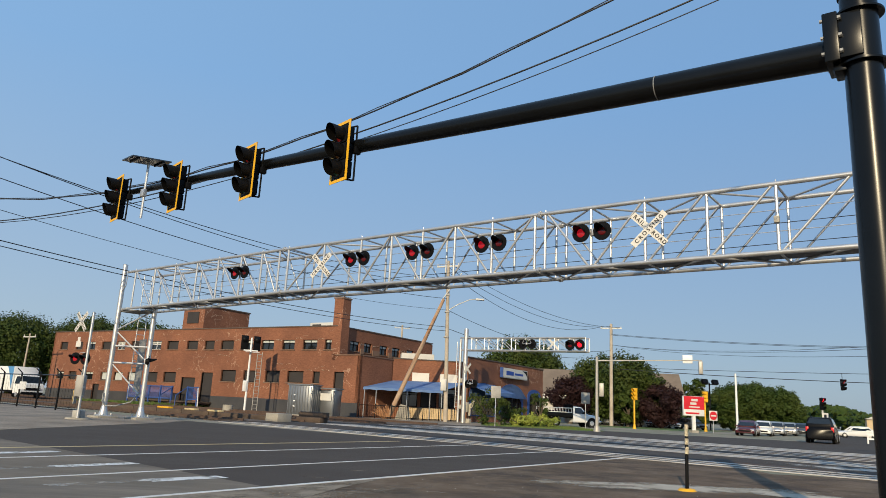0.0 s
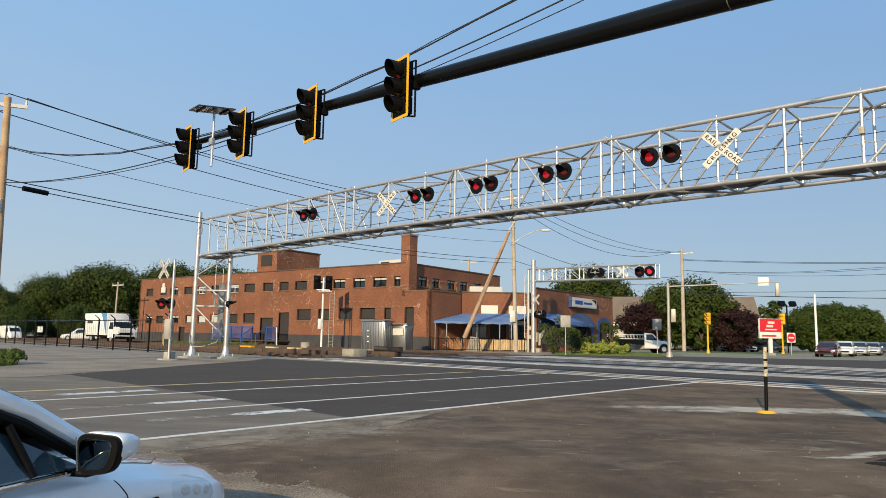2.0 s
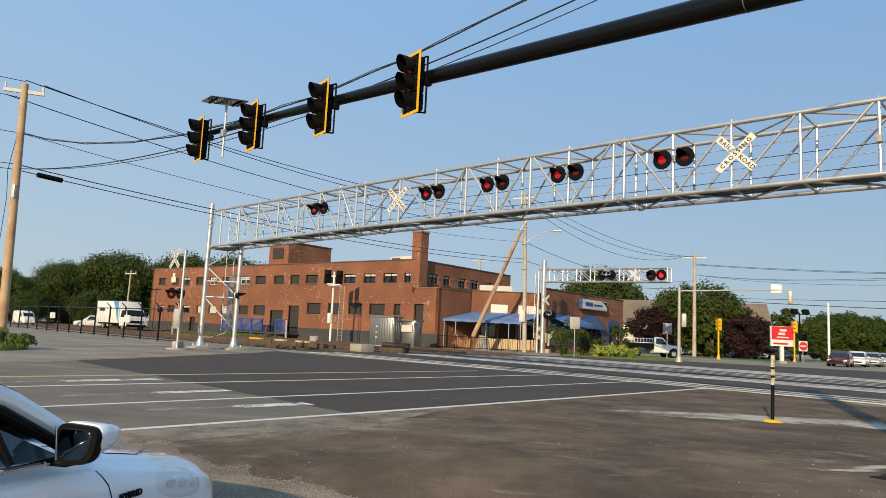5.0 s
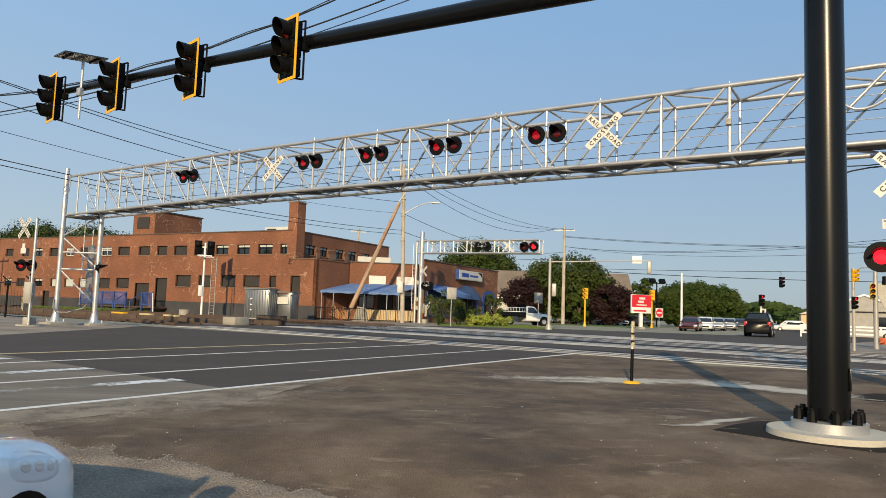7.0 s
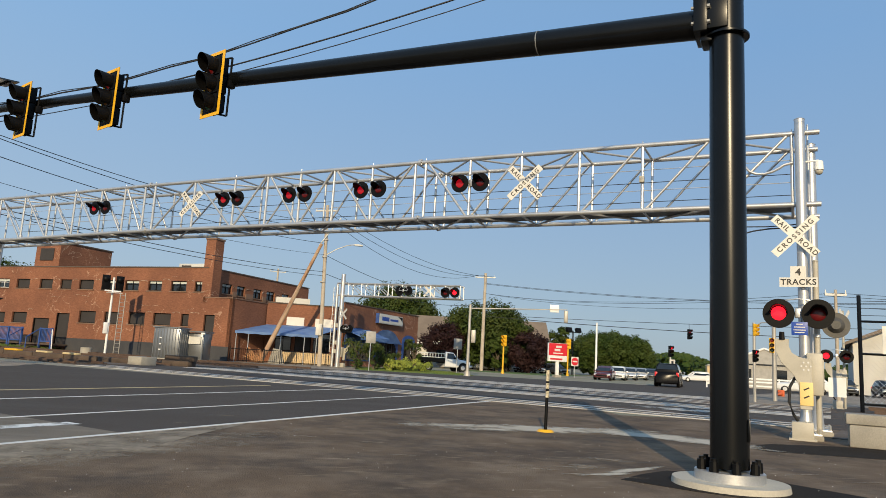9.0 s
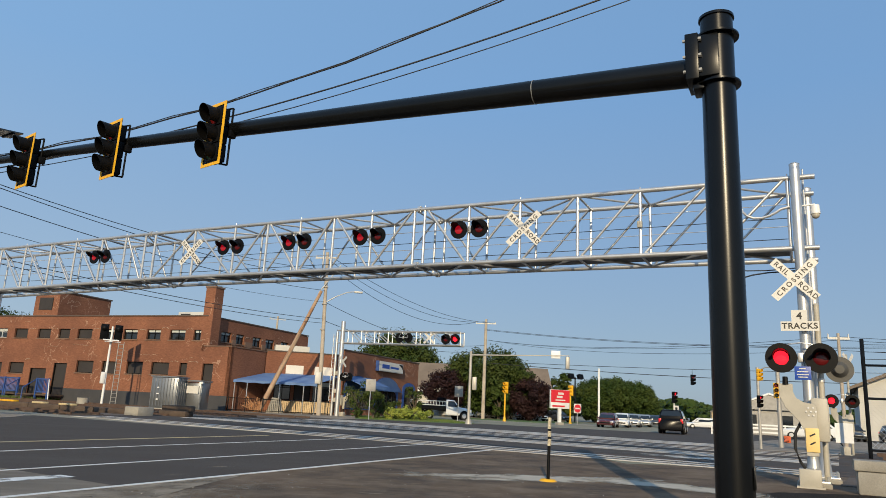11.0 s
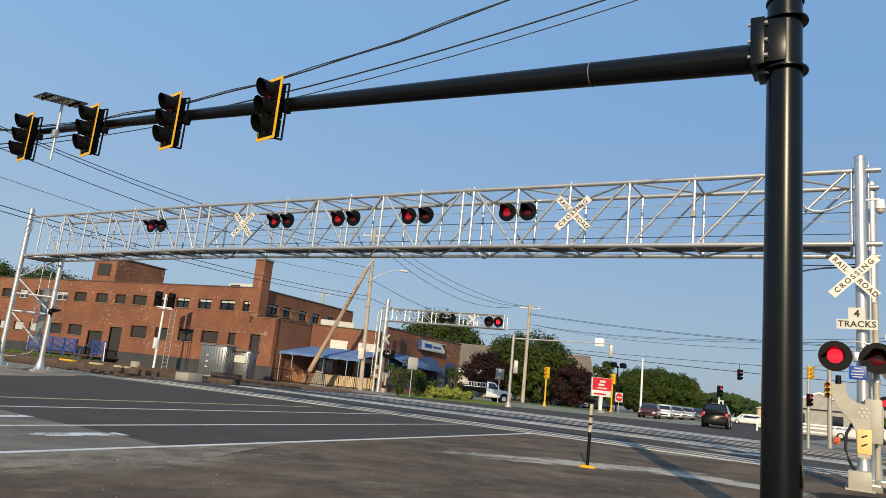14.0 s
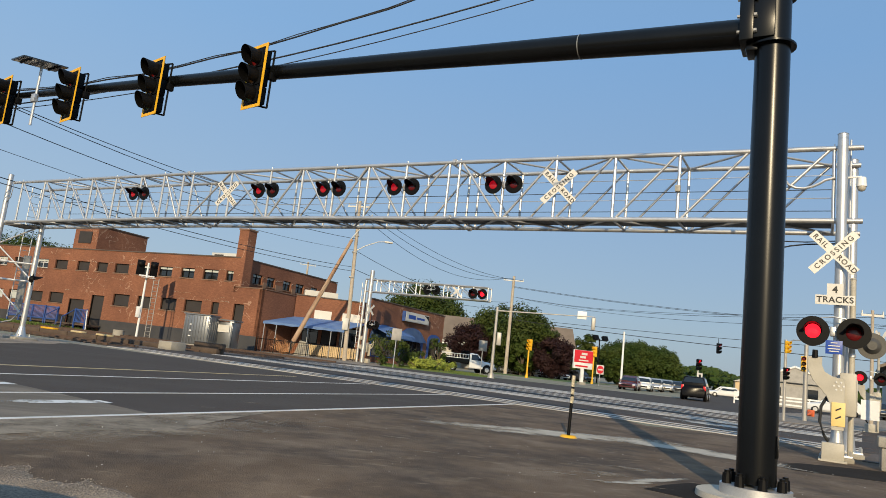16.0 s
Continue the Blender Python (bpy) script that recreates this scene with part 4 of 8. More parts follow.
BRICK = brick_material("red_brick_wall", (0.175, 0.073, 0.041), (0.255, 0.108, 0.058), (1.0, 0.95, 0.9))
DARKBAND = material("dark_painted_plinth", (0.035, 0.036, 0.04), 0.75, 0, 0.25, 0.6, 20, 0.2, second=(0.06, 0.058, 0.058))
BOARD = material("dark_window_board", (0.035, 0.03, 0.028), 0.7, 0, 0.25, 0.8, 20, 0.15)
COPING = material("dark_roof_edging", (0.10, 0.075, 0.06), 0.8, 0, 0.2, 1, 30, 0.1)
SILL = material("stone_sill", (0.20, 0.125, 0.085), 0.85, 0, 0.15, 1, 30, 0.2)
ROOFING = material("roof_felt", (0.09, 0.085, 0.08), 0.9, 0, 0.2, 0.5, 20, 0.2)
LIME = thin_out(material("pale_repair_mortar", (0.50, 0.36, 0.26), 0.9, 0, 0.25, 2, 25, 0.2), 5.0, 0.40, 0.58)
WHITEBLIND = material("white_blind", (0.50, 0.53, 0.50), 0.6, 0, 0.12, 2, 20, 0.05)
BLUEPAINT = material("blue_painted_timber", (0.03, 0.08, 0.28), 0.6, 0, 0.2, 1.5, 25, 0.15)
BLUEPANEL = material("faded_blue_mesh_panel", (0.12, 0.14, 0.34), 0.7, 0, 0.2, 2, 25, 0.15)
PALEGREY = material("pale_grey_metal", (0.58, 0.57, 0.53), 0.55, 0.1, 0.1, 1.2, 25, 0.05)


def pierced(name, x0, x1, z0, z1, holes, parent, mat=None, thick=0.32, place=None, label=""):
    """A wall in the plane y = 0 with openings (x0, x1, z0, z1) that go through it."""
    place = place or Matrix()
    bm = bmesh.new()
    xs = sorted({x0, x1, *[v for q in holes for v in q[:2]]})
    zs = sorted({z0, z1, *[v for q in holes for v in q[2:4]]})
    seen = {}

    def v(x, y, z):
        k = (round(x, 3), y, round(z, 3))
        if k not in seen:
            seen[k] = bm.verts.new(place @ Vector((x, y, z)))
        return seen[k]

    for a, b in zip(xs, xs[1:]):
        for c, d in zip(zs, zs[1:]):
            mx, mz = (a + b) / 2, (c + d) / 2
            if any(q[0] < mx < q[1] and q[2] < mz < q[3] for q in holes):
                continue
            for y in (0.0, -thick):
                bm.faces.new((v(a, y, c), v(b, y, c), v(b, y, d), v(a, y, d)))
    for a, b, c, d in [(x0, x1, z0, z1)] + [q[:4] for q in holes]:
        for p, q in (((a, c), (b, c)), ((b, c), (b, d)), ((b, d), (a, d)), ((a, d), (a, c))):
            bm.faces.new([bm.verts.new(place @ Vector(w)) for w in ((p[0], 0, p[1]), (q[0], 0, q[1]), (q[0], -thick, q[1]), (p[0], -thick, p[1]))])
    bmesh.ops.remove_doubles(bm, verts=bm.verts[:], dist=0.001)
    bmesh.ops.recalc_face_normals(bm, faces=bm.faces)
    return part(name, bm, mat or BRICK, parent, label, smooth=False)


def window(x0, x1, z0, z1, parent, style="board", place=None, sill=True):
    """board: dark boarded; glass: framed with a mullion; blind: with a white blind."""
    place = place or Matrix()
    cx, cz, w, h = (x0 + x1) / 2, (z0 + z1) / 2, x1 - x0, z1 - z0
    bm = bmesh.new()
    fw = 0.06
    for a, b, c, d in ((x0, x0 + fw, z0, z1), (x1 - fw, x1, z0, z1), (x0 + fw, x1 - fw, z1 - fw, z1), (x0 + fw, x1 - fw, z0, z0 + fw)):
        box(bm, (b - a, 0.08, d - c), m=place @ Matrix.Translation(((a + b) / 2, -0.20, (c + d) / 2)))
    win = part("window", bm, WHITE if style == "sash" else BLACK, parent, {"board": "boarded dark window", "glass": "dark window with a pale blind strip", "sash": "white-framed window with a dark pane", "blind": "window with a white blind"}[style], smooth=False)
    bm = bmesh.new()
    box(bm, (w - 2 * fw, 0.02, h - 2 * fw), m=place @ Matrix.Translation((cx, -0.215, cz)))
    part("pane", bm, {"board": BOARD, "glass": DARKGLASS, "sash": DARKGLASS, "blind": WHITEBLIND}[style], win, smooth=False)
    if style in ("glass", "sash"):
        bm = bmesh.new()
        box(bm, (w - 2 * fw, 0.02, h * 0.20), m=place @ Matrix.Translation((cx, -0.195, z1 - fw - h * 0.10)))
        part("blind", bm, WHITEBLIND, win, smooth=False)
        bm = bmesh.new()
        box(bm, (0.05, 0.06, h), m=place @ Matrix.Translation((cx, -0.18, cz)))
        box(bm, (w, 0.06, 0.05), m=place @ Matrix.Translation((cx, -0.18, cz + h * 0.12)))
        part("mullion", bm, WHITE if style == "sash" else BLACK, win, smooth=False)
    if sill:
        bm = bmesh.new()
        box(bm, (w + 0.2, 0.34, 0.09), m=place @ Matrix.Translation((cx, -0.10, z0 - 0.045)))
        part("sill", bm, SILL, win, smooth=False)
    return win


def slab(name, size, at, mat, parent, label="", bevel=0.0):
    bm = bmesh.new()
    box(bm, size, at, bevel=bevel)
    return part(name, bm, mat, parent, label, smooth=bevel > 0)


def factory():
    b = thing("factory_building", "two-storey red brick factory with boarded windows and a square chimney", "building", BC, BA)
    up = [(3.3, 4.27, "glass"), (5.19, 6.93, "glass"), (7.97, 9.57, "glass"), (10.66, 12.35, "glass"), (13.5, 15.2, "glass"), (16.2, 18.07, "board"), (19.05, 20.54, "board"), (21.57, 23.31, "board"), (24.68, 26.53, "board"), (27.54, 29.37, "sash"), (31.0, 32.8, "board"), (33.9, 35.4, "sash"), (36.6, 38.3, "board"), (39.6, 41.4, "glass"), (42.1, 43.5, "board"), (45.2, 46.8, "board")]
    lo = [(1.74, 3.3, 1.75, 3.85, "board"), (4.54, 5.39, 2.78, 3.84, "board"), (6.53, 8.55, 2.78, 3.84, "board"), (9.53, 11.43, 2.75, 3.83, "board"), (12.6, 14.4, 2.7, 3.8, "board"), (15.45, 17.57, 2.68, 3.8, "board"), (24.45, 26.5, 2.42, 3.45, "board"), (27.5, 29.4, 2.38, 3.4, "board"), (30.9, 32.7, 2.38, 3.35, "blind"), (33.6, 35.2, 2.38, 3.3, "blind"), (36.1, 37.7, 2.38, 3.28, "blind"), (39.2, 40.8, 2.38, 3.25, "glass"), (42.5, 44.1, 2.36, 3.24, "board"), (45.1, 46.6, 2.36, 3.2, "glass")]
    doors = [(18.75, 20.45, 0.56, 3.5), (21.35, 23.5, 0.56, 2.95), (37.7, 38.9, 0.1, 1.9)]
    holes = [(a, c, 5.84, 6.75) for a, c, _ in up] + [q[:4] for q in lo if q[1] > 2.9 and q[0] >= 3.3] + doors
    pierced("wall", 2.9, 48.3, 0, 7.95, [q for q in holes if q[0] > 2.9], b, label="red brick front wall with repaired mortar streaks")
    pierced("wall", 0.0, 2.9, 0, 5.33, [(1.74, 2.88, 1.75, 3.85)], b)
    for a, c, s in up:
        window(a, c, 5.84, 6.75, b, s)
    for a, c, z0, z1, s in lo[1:]:
        window(a, c, z0, z1, b, s)
    window(1.74, 2.88, 1.75, 3.85, b, "board", sill=False)
    for a, c, z0, z1 in doors:
        d = slab("door", (c - a, 0.06, z1 - z0), ((a + c) / 2, -0.22, (z0 + z1) / 2), BOARD, b, "dark steel door")
        slab("door_frame", (0.08, 0.14, z1 - z0), (a + 0.04, -0.14, (z0 + z1) / 2), BLACK, d)
        slab("door_frame", (0.08, 0.14, z1 - z0), (c - 0.04, -0.14, (z0 + z1) / 2), BLACK, d)
    # side wall of the tall block, above the lower wing
    sw = [(2.0, 3.4), (4.1, 5.3), (6.6, 7.9), (8.7, 10.1), (11.3, 12.6)]
    turn = pose(2.9, 0, 0) @ Matrix.Rotation(radians(90), 4, "Z")
    place = turn @ Matrix.Scale(-1, 4, (1, 0, 0))
    pierced("wall", 0.0, 16.0, 4.9, 7.95, [(a, c, 5.95, 6.85) for a, c in sw], b, place=place)
    for a, c in sw:
        window(a, c, 5.95, 6.85, b, "glass", place=place)
    place0 = Matrix.Rotation(radians(90), 4, "Z") @ Matrix.Scale(-1, 4, (1, 0, 0))
    pierced("wall", 0.0, 5.0, 0.0, 5.33, [], b, place=place0)
    slab("wall", (0.3, 16.0, 7.95), (48.15, -8.0, 3.975), BRICK, b)
    slab("wall", (45.4, 0.3, 7.9), (25.6, -16.1, 3.95), BRICK, b)
    # roofs, copings
    slab("roof", (45.2, 15.8, 0.2), (25.6, -8.0, 7.55), ROOFING, b)
    slab("roof", (2.8, 4.8, 0.2), (1.45, -2.5, 5.0), ROOFING, b)
    slab("wall", (2.9, 0.3, 5.33), (1.45, -5.0, 2.665), BRICK, b)
    slab("wall", (0.3, 11.0, 5.3), (2.75, -10.5, 2.65), BRICK, b)
    slab("coping", (45.5, 0.42, 0.10), (25.6, -0.14, 7.99), COPING, b)
    slab("coping", (0.42, 15.9, 0.10), (3.04, -8.3, 7.99), COPING, b)
    slab("coping", (2.96, 0.42, 0.08), (1.45, -0.14, 5.36), SILL, b)
    slab("coping", (0.42, 4.6, 0.08), (0.14, -2.7, 5.36), SILL, b)
    # dark plinth
    for a, c in ((-0.03, 18.75), (23.5, 37.7), (38.9, 48.3)):
        slab("plinth", (c - a, 0.05, 1.2), ((a + c) / 2, 0.028, 0.6), DARKBAND, b, "black painted plinth")
    # chimney
    ch = slab("chimney", (1.05, 1.1, 5.1), (2.92, -0.52, 7.95), BRICK, b, "square brick chimney")
    slab("chimney_cap", (1.18, 1.22, 0.14), (2.92, -0.52, 10.55), SILL, ch)
    # stair tower
    bm = bmesh.new()
    box(bm, (3.3, 6.2, 2.5), (22.8, -3.12, 9.15))
    tower = part("tower_wall", bm, BRICK, b, "brick roof tower", smooth=False)
    bm = bmesh.new()
    box(bm, (3.5, 6.4, 0.12), (22.8, -3.12, 10.45))
    part("coping", bm, COPING, tower, smooth=False)
    bm = bmesh.new()
    box(bm, (1.8, 0.06, 1.2), (22.85, 0.02, 9.2))
    part("boarded_opening", bm, BOARD, tower, smooth=False)
    # pale mortar, uneven, on the piers between the windows and along old cracks
    rnd_ = random.Random(17)
    for x0, x1, z in ((4.35, 5.1, 6.62), (7.05, 7.9, 6.66), (9.65, 10.6, 6.62), (12.45, 13.4, 6.6), (15.3, 16.1, 6.6), (18.15, 18.95, 6.55), (20.6, 21.5, 6.6), (23.4, 24.6, 6.55), (3.35, 4.5, 3.86), (5.5, 6.45, 3.82), (8.65, 9.5, 3.8), (11.5, 12.5, 3.75), (23.6, 24.4, 3.6)):
        bm = bmesh.new()
        rise_ = rnd_.uniform(0.12, 0.30)
        pts = [((x0 + x1) / 2 + (x1 - x0) / 2 * math.cos(a) * rnd_.uniform(0.9, 1.0), 0.012, z + rise_ * math.sin(a) ** 0.6 + rnd_.uniform(-0.03, 0.03)) for a in [math.pi * k / 10 for k in range(1, 10)]]
        strand(bm, pts, rnd_.uniform(0.022, 0.040), 6)
        part("mortar_arch", bm, LIME, b, "pale mortar over an old arch")
    for y0, y1 in ((3.45, 4.05), (5.35, 6.55), (7.95, 8.65), (10.15, 11.25)):
        bm = bmesh.new()
        strand(bm, [(2.885, -(y0 + y1) / 2 - (y1 - y0) / 2 * math.cos(a), 6.45 + rnd_.uniform(0.2, 0.3) * math.sin(a) ** 0.6) for a in [math.pi * k / 10 for k in range(1, 10)]], 0.035, 6)
        part("mortar_arch", bm, LIME, b, "pale mortar over an old arch")
        slab("pier_cap", (0.10, y1 - y0 - 0.1, 0.5), (2.85, -(y0 + y1) / 2, 6.0), SILL, b)
    for x0, z, n in ((8.0, 4.45, 9), (11.6, 4.7, 8), (16.4, 5.2, 10), (20.3, 5.0, 9), (4.0, 4.4, 7), (22.0, 8.1, 6), (24.6, 7.4, 5), (2.6, 7.5, 6), (6.3, 7.2, 5), (13.0, 2.5, 5)):
        bm = bmesh.new()
        x, pts = x0, []
        for k in range(n):
            pts.append((x, 0.010, z))
            x, z = x + rnd_.uniform(0.12, 0.34), z + rnd_.uniform(-0.09, 0.08)
        strand(bm, pts, rnd_.uniform(0.010, 0.020), 5)
        part("mortar_streak", bm, LIME, b, "ragged pale mortar streak")
    # roof furniture
    hv = slab("roof_air_unit", (3.4, 1.8, 0.95), (7.4, -4.0, 8.3), PALEGREY, b, "pale rooftop air unit", bevel=0.03)
    slab("roof_air_unit_grille", (1.1, 0.04, 0.6), (8.2, -3.08, 8.3), BOARD, hv)
    bm = bmesh.new()
    tube(bm, (5.1, -3.0, 7.6), (5.1, -3.0, 12.0), 0.02, sides=6)
    part("antenna", bm, STEEL, b)
    for x in (9.0, 14.0, 17.0):
        bm = bmesh.new()
        tube(bm, (x, -7, 7.6), (x, -7, 8.5), 0.12, sides=8)
        part("roof_vent", bm, STEEL, b)
    return b


factory()


def loading_porch():
    t = thing("loading_porch", "blue painted timber porch with railings and steps at the factory door", "porch", BC, BA)
    slab("deck", (11.2, 1.7, 0.12), (24.0, 1.0, 0.50), TIE, t)
    for x in [18.5, 20.0, 22.4, 24.2, 26.0, 27.8, 29.5]:
        slab("post", (0.14, 0.14, 2.0), (x, 1.82, 1.0), BLUEPAINT, t)
    for a, c in ((22.4, 29.5), (18.5, 20.0)):
        for z in (0.75, 1.92):
            slab("rail", (c - a, 0.08, 0.10), ((a + c) / 2, 1.82, z), BLUEPAINT, t)
        n = int((c - a) / 0.16)
        for k in range(1, n):
            slab("baluster", (0.06, 0.05, 1.15), (a + (c - a) * k / n, 1.80, 1.33), BLUEPANEL if a > 21 else BLUEPAINT, t)
    for k in range(4):
        slab("step", (2.0, 0.32, 0.05), (21.2, 1.95 + 0.3 * k, 0.46 - 0.13 * k), TIE, t)
    for x in (20.1, 22.3):
        bm = bmesh.new()
        tube(bm, (x, 1.8, 1.9), (x, 3.1, 1.1), 0.05, sides=6)
        tube(bm, (x, 3.1, 1.1), (x, 3.1, 0.0), 0.05, sides=6)
        part("handrail", bm, BLUEPAINT, t)
    bm = bmesh.new()
    tube(bm, (18.1, 2.0, 0.0), (18.4, 1.9, 1.9), 0.05, sides=8)
    part("downpipe", bm, WHITE, t)


loading_porch()

# ---- shop beside the factory ----
SA, SB, SC = Vector((-5.36, 66.39)), Vector((1.73, 67.3)), Vector((10.8, 82.3))
SH, SW = 5.98, 5.45        # parapets of the shop: the arched front, the awning front
AWNING = material("blue_awning_cloth", (0.085, 0.165, 0.37), 0.75, 0, 0.18, 0.8, 20, 0.1, second=(0.15, 0.24, 0.42))
TAN = material("tan_wall_panel", (0.62, 0.47, 0.28), 0.85, 0, 0.15, 1, 20, 0.15)
DARKWOOD = material("dark_brown_timber", (0.045, 0.03, 0.022), 0.8, 0, 0.3, 1, 20, 0.2)
WHITEPANEL = material("white_fascia_panel", (0.72, 0.68, 0.60), 0.7, 0, 0.1, 1, 20, 0.05)


def arch(x0, x1, z0, zs, n=12):
    """The outline of an opening with a flat round head: springing at zs, crown a little higher."""
    cx, w = (x0 + x1) / 2, (x1 - x0) / 2
    return [(x0, z0), (x1, z0)] + [(cx + w * math.cos(math.pi * k / n), zs + w * 0.42 * math.sin(math.pi * k / n)) for k in range(n + 1)]


def shop():
    b = thing("shop_building", "low brick shop with blue awnings and arched blue windows", "building")
    wa = (SA - SB).normalized()
    west = pose(SB.x, SB.y, 0, 0, 0, math.degrees(math.atan2(wa.y, wa.x)))
    ea = (SB - SC).normalized()
    east = pose(SC.x, SC.y, 0, 0, 0, math.degrees(math.atan2(ea.y, ea.x)))
    lw, le = (SA - SB).length, (SB - SC).length
    # west front
    spans = ((1.1, 2.7), (2.9, 4.4), (4.7, 6.2))
    pierced("wall", 0.35, lw, 0, SW, [(a, c, 1.15, 2.9) for a, c in spans], b, place=west)
    for a, c in spans:
        window(a, c, 1.15, 2.9, b, "board" if a == 2.9 else "glass", place=west, sill=False)

    def put(name, size, at, mat, place, label="", parent=b):
        bm = bmesh.new()
        box(bm, size, m=place @ Matrix.Translation(at))
        return part(name, bm, mat, parent, label, smooth=False)

    put("lower_panel", (5.6, 0.05, 1.05), (3.5, 0.03, 0.56), TAN, west, "sunlit tan lower wall panel")
    put("fascia_panel", (1.6, 0.05, 0.78), (4.5, 0.03, 3.88), WHITEPANEL, west)
    put("fascia_panel", (1.65, 0.05, 0.78), (1.85, 0.03, 3.88), WHITEPANEL, west)
    # wide sloping canopy between the factory wing and the shop's corner, on thin posts
    back = [Vector((SA.x + 0.1, SA.y - 0.05, 3.42)), Vector((SB.x - 0.1, SB.y - 0.05, 3.52))]
    fore = [Vector((-7.55, 62.45, 2.62)), Vector((-0.55, 63.5, 2.62))]
    bm = bmesh.new()
    rows = []
    for k in range(13):
        u = k / 12
        p, q = back[0].lerp(back[1], u), fore[0].lerp(fore[1], u)
        droop = Vector((0, 0, -0.025 * (k % 2)))
        rows.append([bm.verts.new(v) for v in (p, p.lerp(q, 0.5) + droop, q, q + Vector((0, 0, -0.22 + 0.05 * (k % 2))))])
    for p, q in zip(rows, rows[1:]):
        for m in range(3):
            bm.faces.new((p[m], p[m + 1], q[m + 1], q[m]))
    bmesh.ops.recalc_face_normals(bm, faces=bm.faces)
    bmesh.ops.solidify(bm, geom=bm.faces[:], thickness=0.02)
    aw = part("awning", bm, AWNING, b, "wide faded blue cloth awning", smooth=False)
    for u in (0.02, 0.165, 0.55, 0.84, 0.99):
        p = fore[0].lerp(fore[1], u)
        bm = bmesh.new()
        tube(bm, (p.x, p.y + 0.05, 0), (p.x, p.y + 0.05, 2.6), 0.04, sides=8)
        part("awning_post", bm, STEEL, aw)
    # east front with arches
    bm = bmesh.new()
    prism(bm, [(0, 0), (le, 0), (le, SH), (0, SH)], 0.0, -0.35, east)
    part("wall", bm, BRICK, b, smooth=False)
    for x0, x1, z0, zs in ((5.3, 11.0, 0.55, 2.75), (11.7, 17.2, 0.55, 2.6), (0.7, 4.2, 0.05, 2.9)):
        bm = bmesh.new()
        prism(bm, arch(x0, x1, z0, zs), 0.06, 0.005, east)
        fr = part("arched_surround", bm, BLUEPAINT, b, "blue painted arched surround", smooth=False)
        bm = bmesh.new()
        prism(bm, arch(x0 + 0.5, x1 - 0.5, z0 + 0.1, zs - (0.9 if x1 - x0 > 4 else 0.2)), 0.085, 0.062, east)
        part("glazing", bm, DARKGLASS, fr, smooth=False)
        n = 3 if x1 - x0 > 4 else 1
        for k in range(1, n + 1):
            xx = x0 + 0.5 + (x1 - x0 - 1) * k / (n + 1)
            put("mullion", (0.1, 0.05, zs - z0 - 0.4), (xx, 0.1, (z0 + zs) / 2), DARKWOOD, east, parent=fr)
        if x1 - x0 > 4:
            bm = bmesh.new()
            w = x1 - x0
            cx = (x0 + x1) / 2
            rows = []
            for k in range(11):
                a = math.pi * k / 10
                top = Vector((cx + w / 2 * math.cos(a) * 0.98, 0.09, zs + w * 0.205 * math.sin(a)))
                rows.append((bm.verts.new(east @ top), bm.verts.new(east @ Vector((cx + w / 2 * math.cos(a), 0.55, zs - 0.25)))))
            for p, q in zip(rows, rows[1:]):
                bm.faces.new((p[0], p[1], q[1], q[0]))
            bmesh.ops.solidify(bm, geom=bm.faces[:], thickness=0.03)
            part("awning", bm, AWNING, b, "rounded blue cloth awning")
            if x0 > 11:
                bm = bmesh.new()
                prism(bm, [(0.05, zs + 1.05), (2.3, zs + 0.25), (2.3, zs - 0.05), (2.26, zs - 0.05), (2.26, zs + 0.20), (0.05, zs + 0.98)], -(x0 + 0.4), -(x1 + 0.9), east @ pose(0, 0, 0, 0, 0, 90))
                part("awning", bm, AWNING, b, "sloping blue cloth awning", smooth=False)
    put("wall", (16, 0.3, SH), (8, -12.0, SH / 2), BRICK, east)
    put("roof", (le, 11.5, 0.2), (le / 2, -6.1, SW - 0.3), ROOFING, east)
    put("coping", (le + 0.2, 0.45, 0.10), (le / 2, -0.15, SH + 0.05), COPING, east)
    put("coping", (lw, 0.45, 0.10), (lw / 2, -0.15, SW + 0.05), COPING, west)
    hv = put("roof_air_unit", (3.2, 2.0, 0.9), (4.7, -3.0, SW + 0.3), PALEGREY, west, "pale rooftop air unit")
    # box sign
    s = thing("shop_sign", "pale illuminated box sign with dark letters and a swoosh", "sign", (east @ Vector((8.1, 0.25, 5.02))).to_tuple(), math.degrees(math.atan2(ea.y, ea.x)))
    slab("sign_box", (5.8, 0.36, 1.0), (0, 0, 0), PALEGREY, s)
    face = slab("sign_face", (5.6, 0.02, 0.86), (0, 0.192, 0), SIGNWHITE, s)
    slab("sign_mark", (1.7, 0.012, 0.42), (1.4, 0.206, 0.0), BLUESIGN, face, "dark lettering shown as a bar")
    slab("sign_mark", (2.0, 0.012, 0.22), (-0.7, 0.206, -0.03), BLUESIGN, face)
    bm = bmesh.new()
    prism(bm, [(-1.6, 0.42), (-2.75, 0.42), (-2.75, -0.1), (-2.3, 0.2)], 0.2, 0.212)
    part("sign_swoosh", bm, BLACK, face, smooth=False)
    slab("sign_end", (0.1, 0.36, 1.02), (2.95, 0, 0), BLUEPAINT, s)


shop()

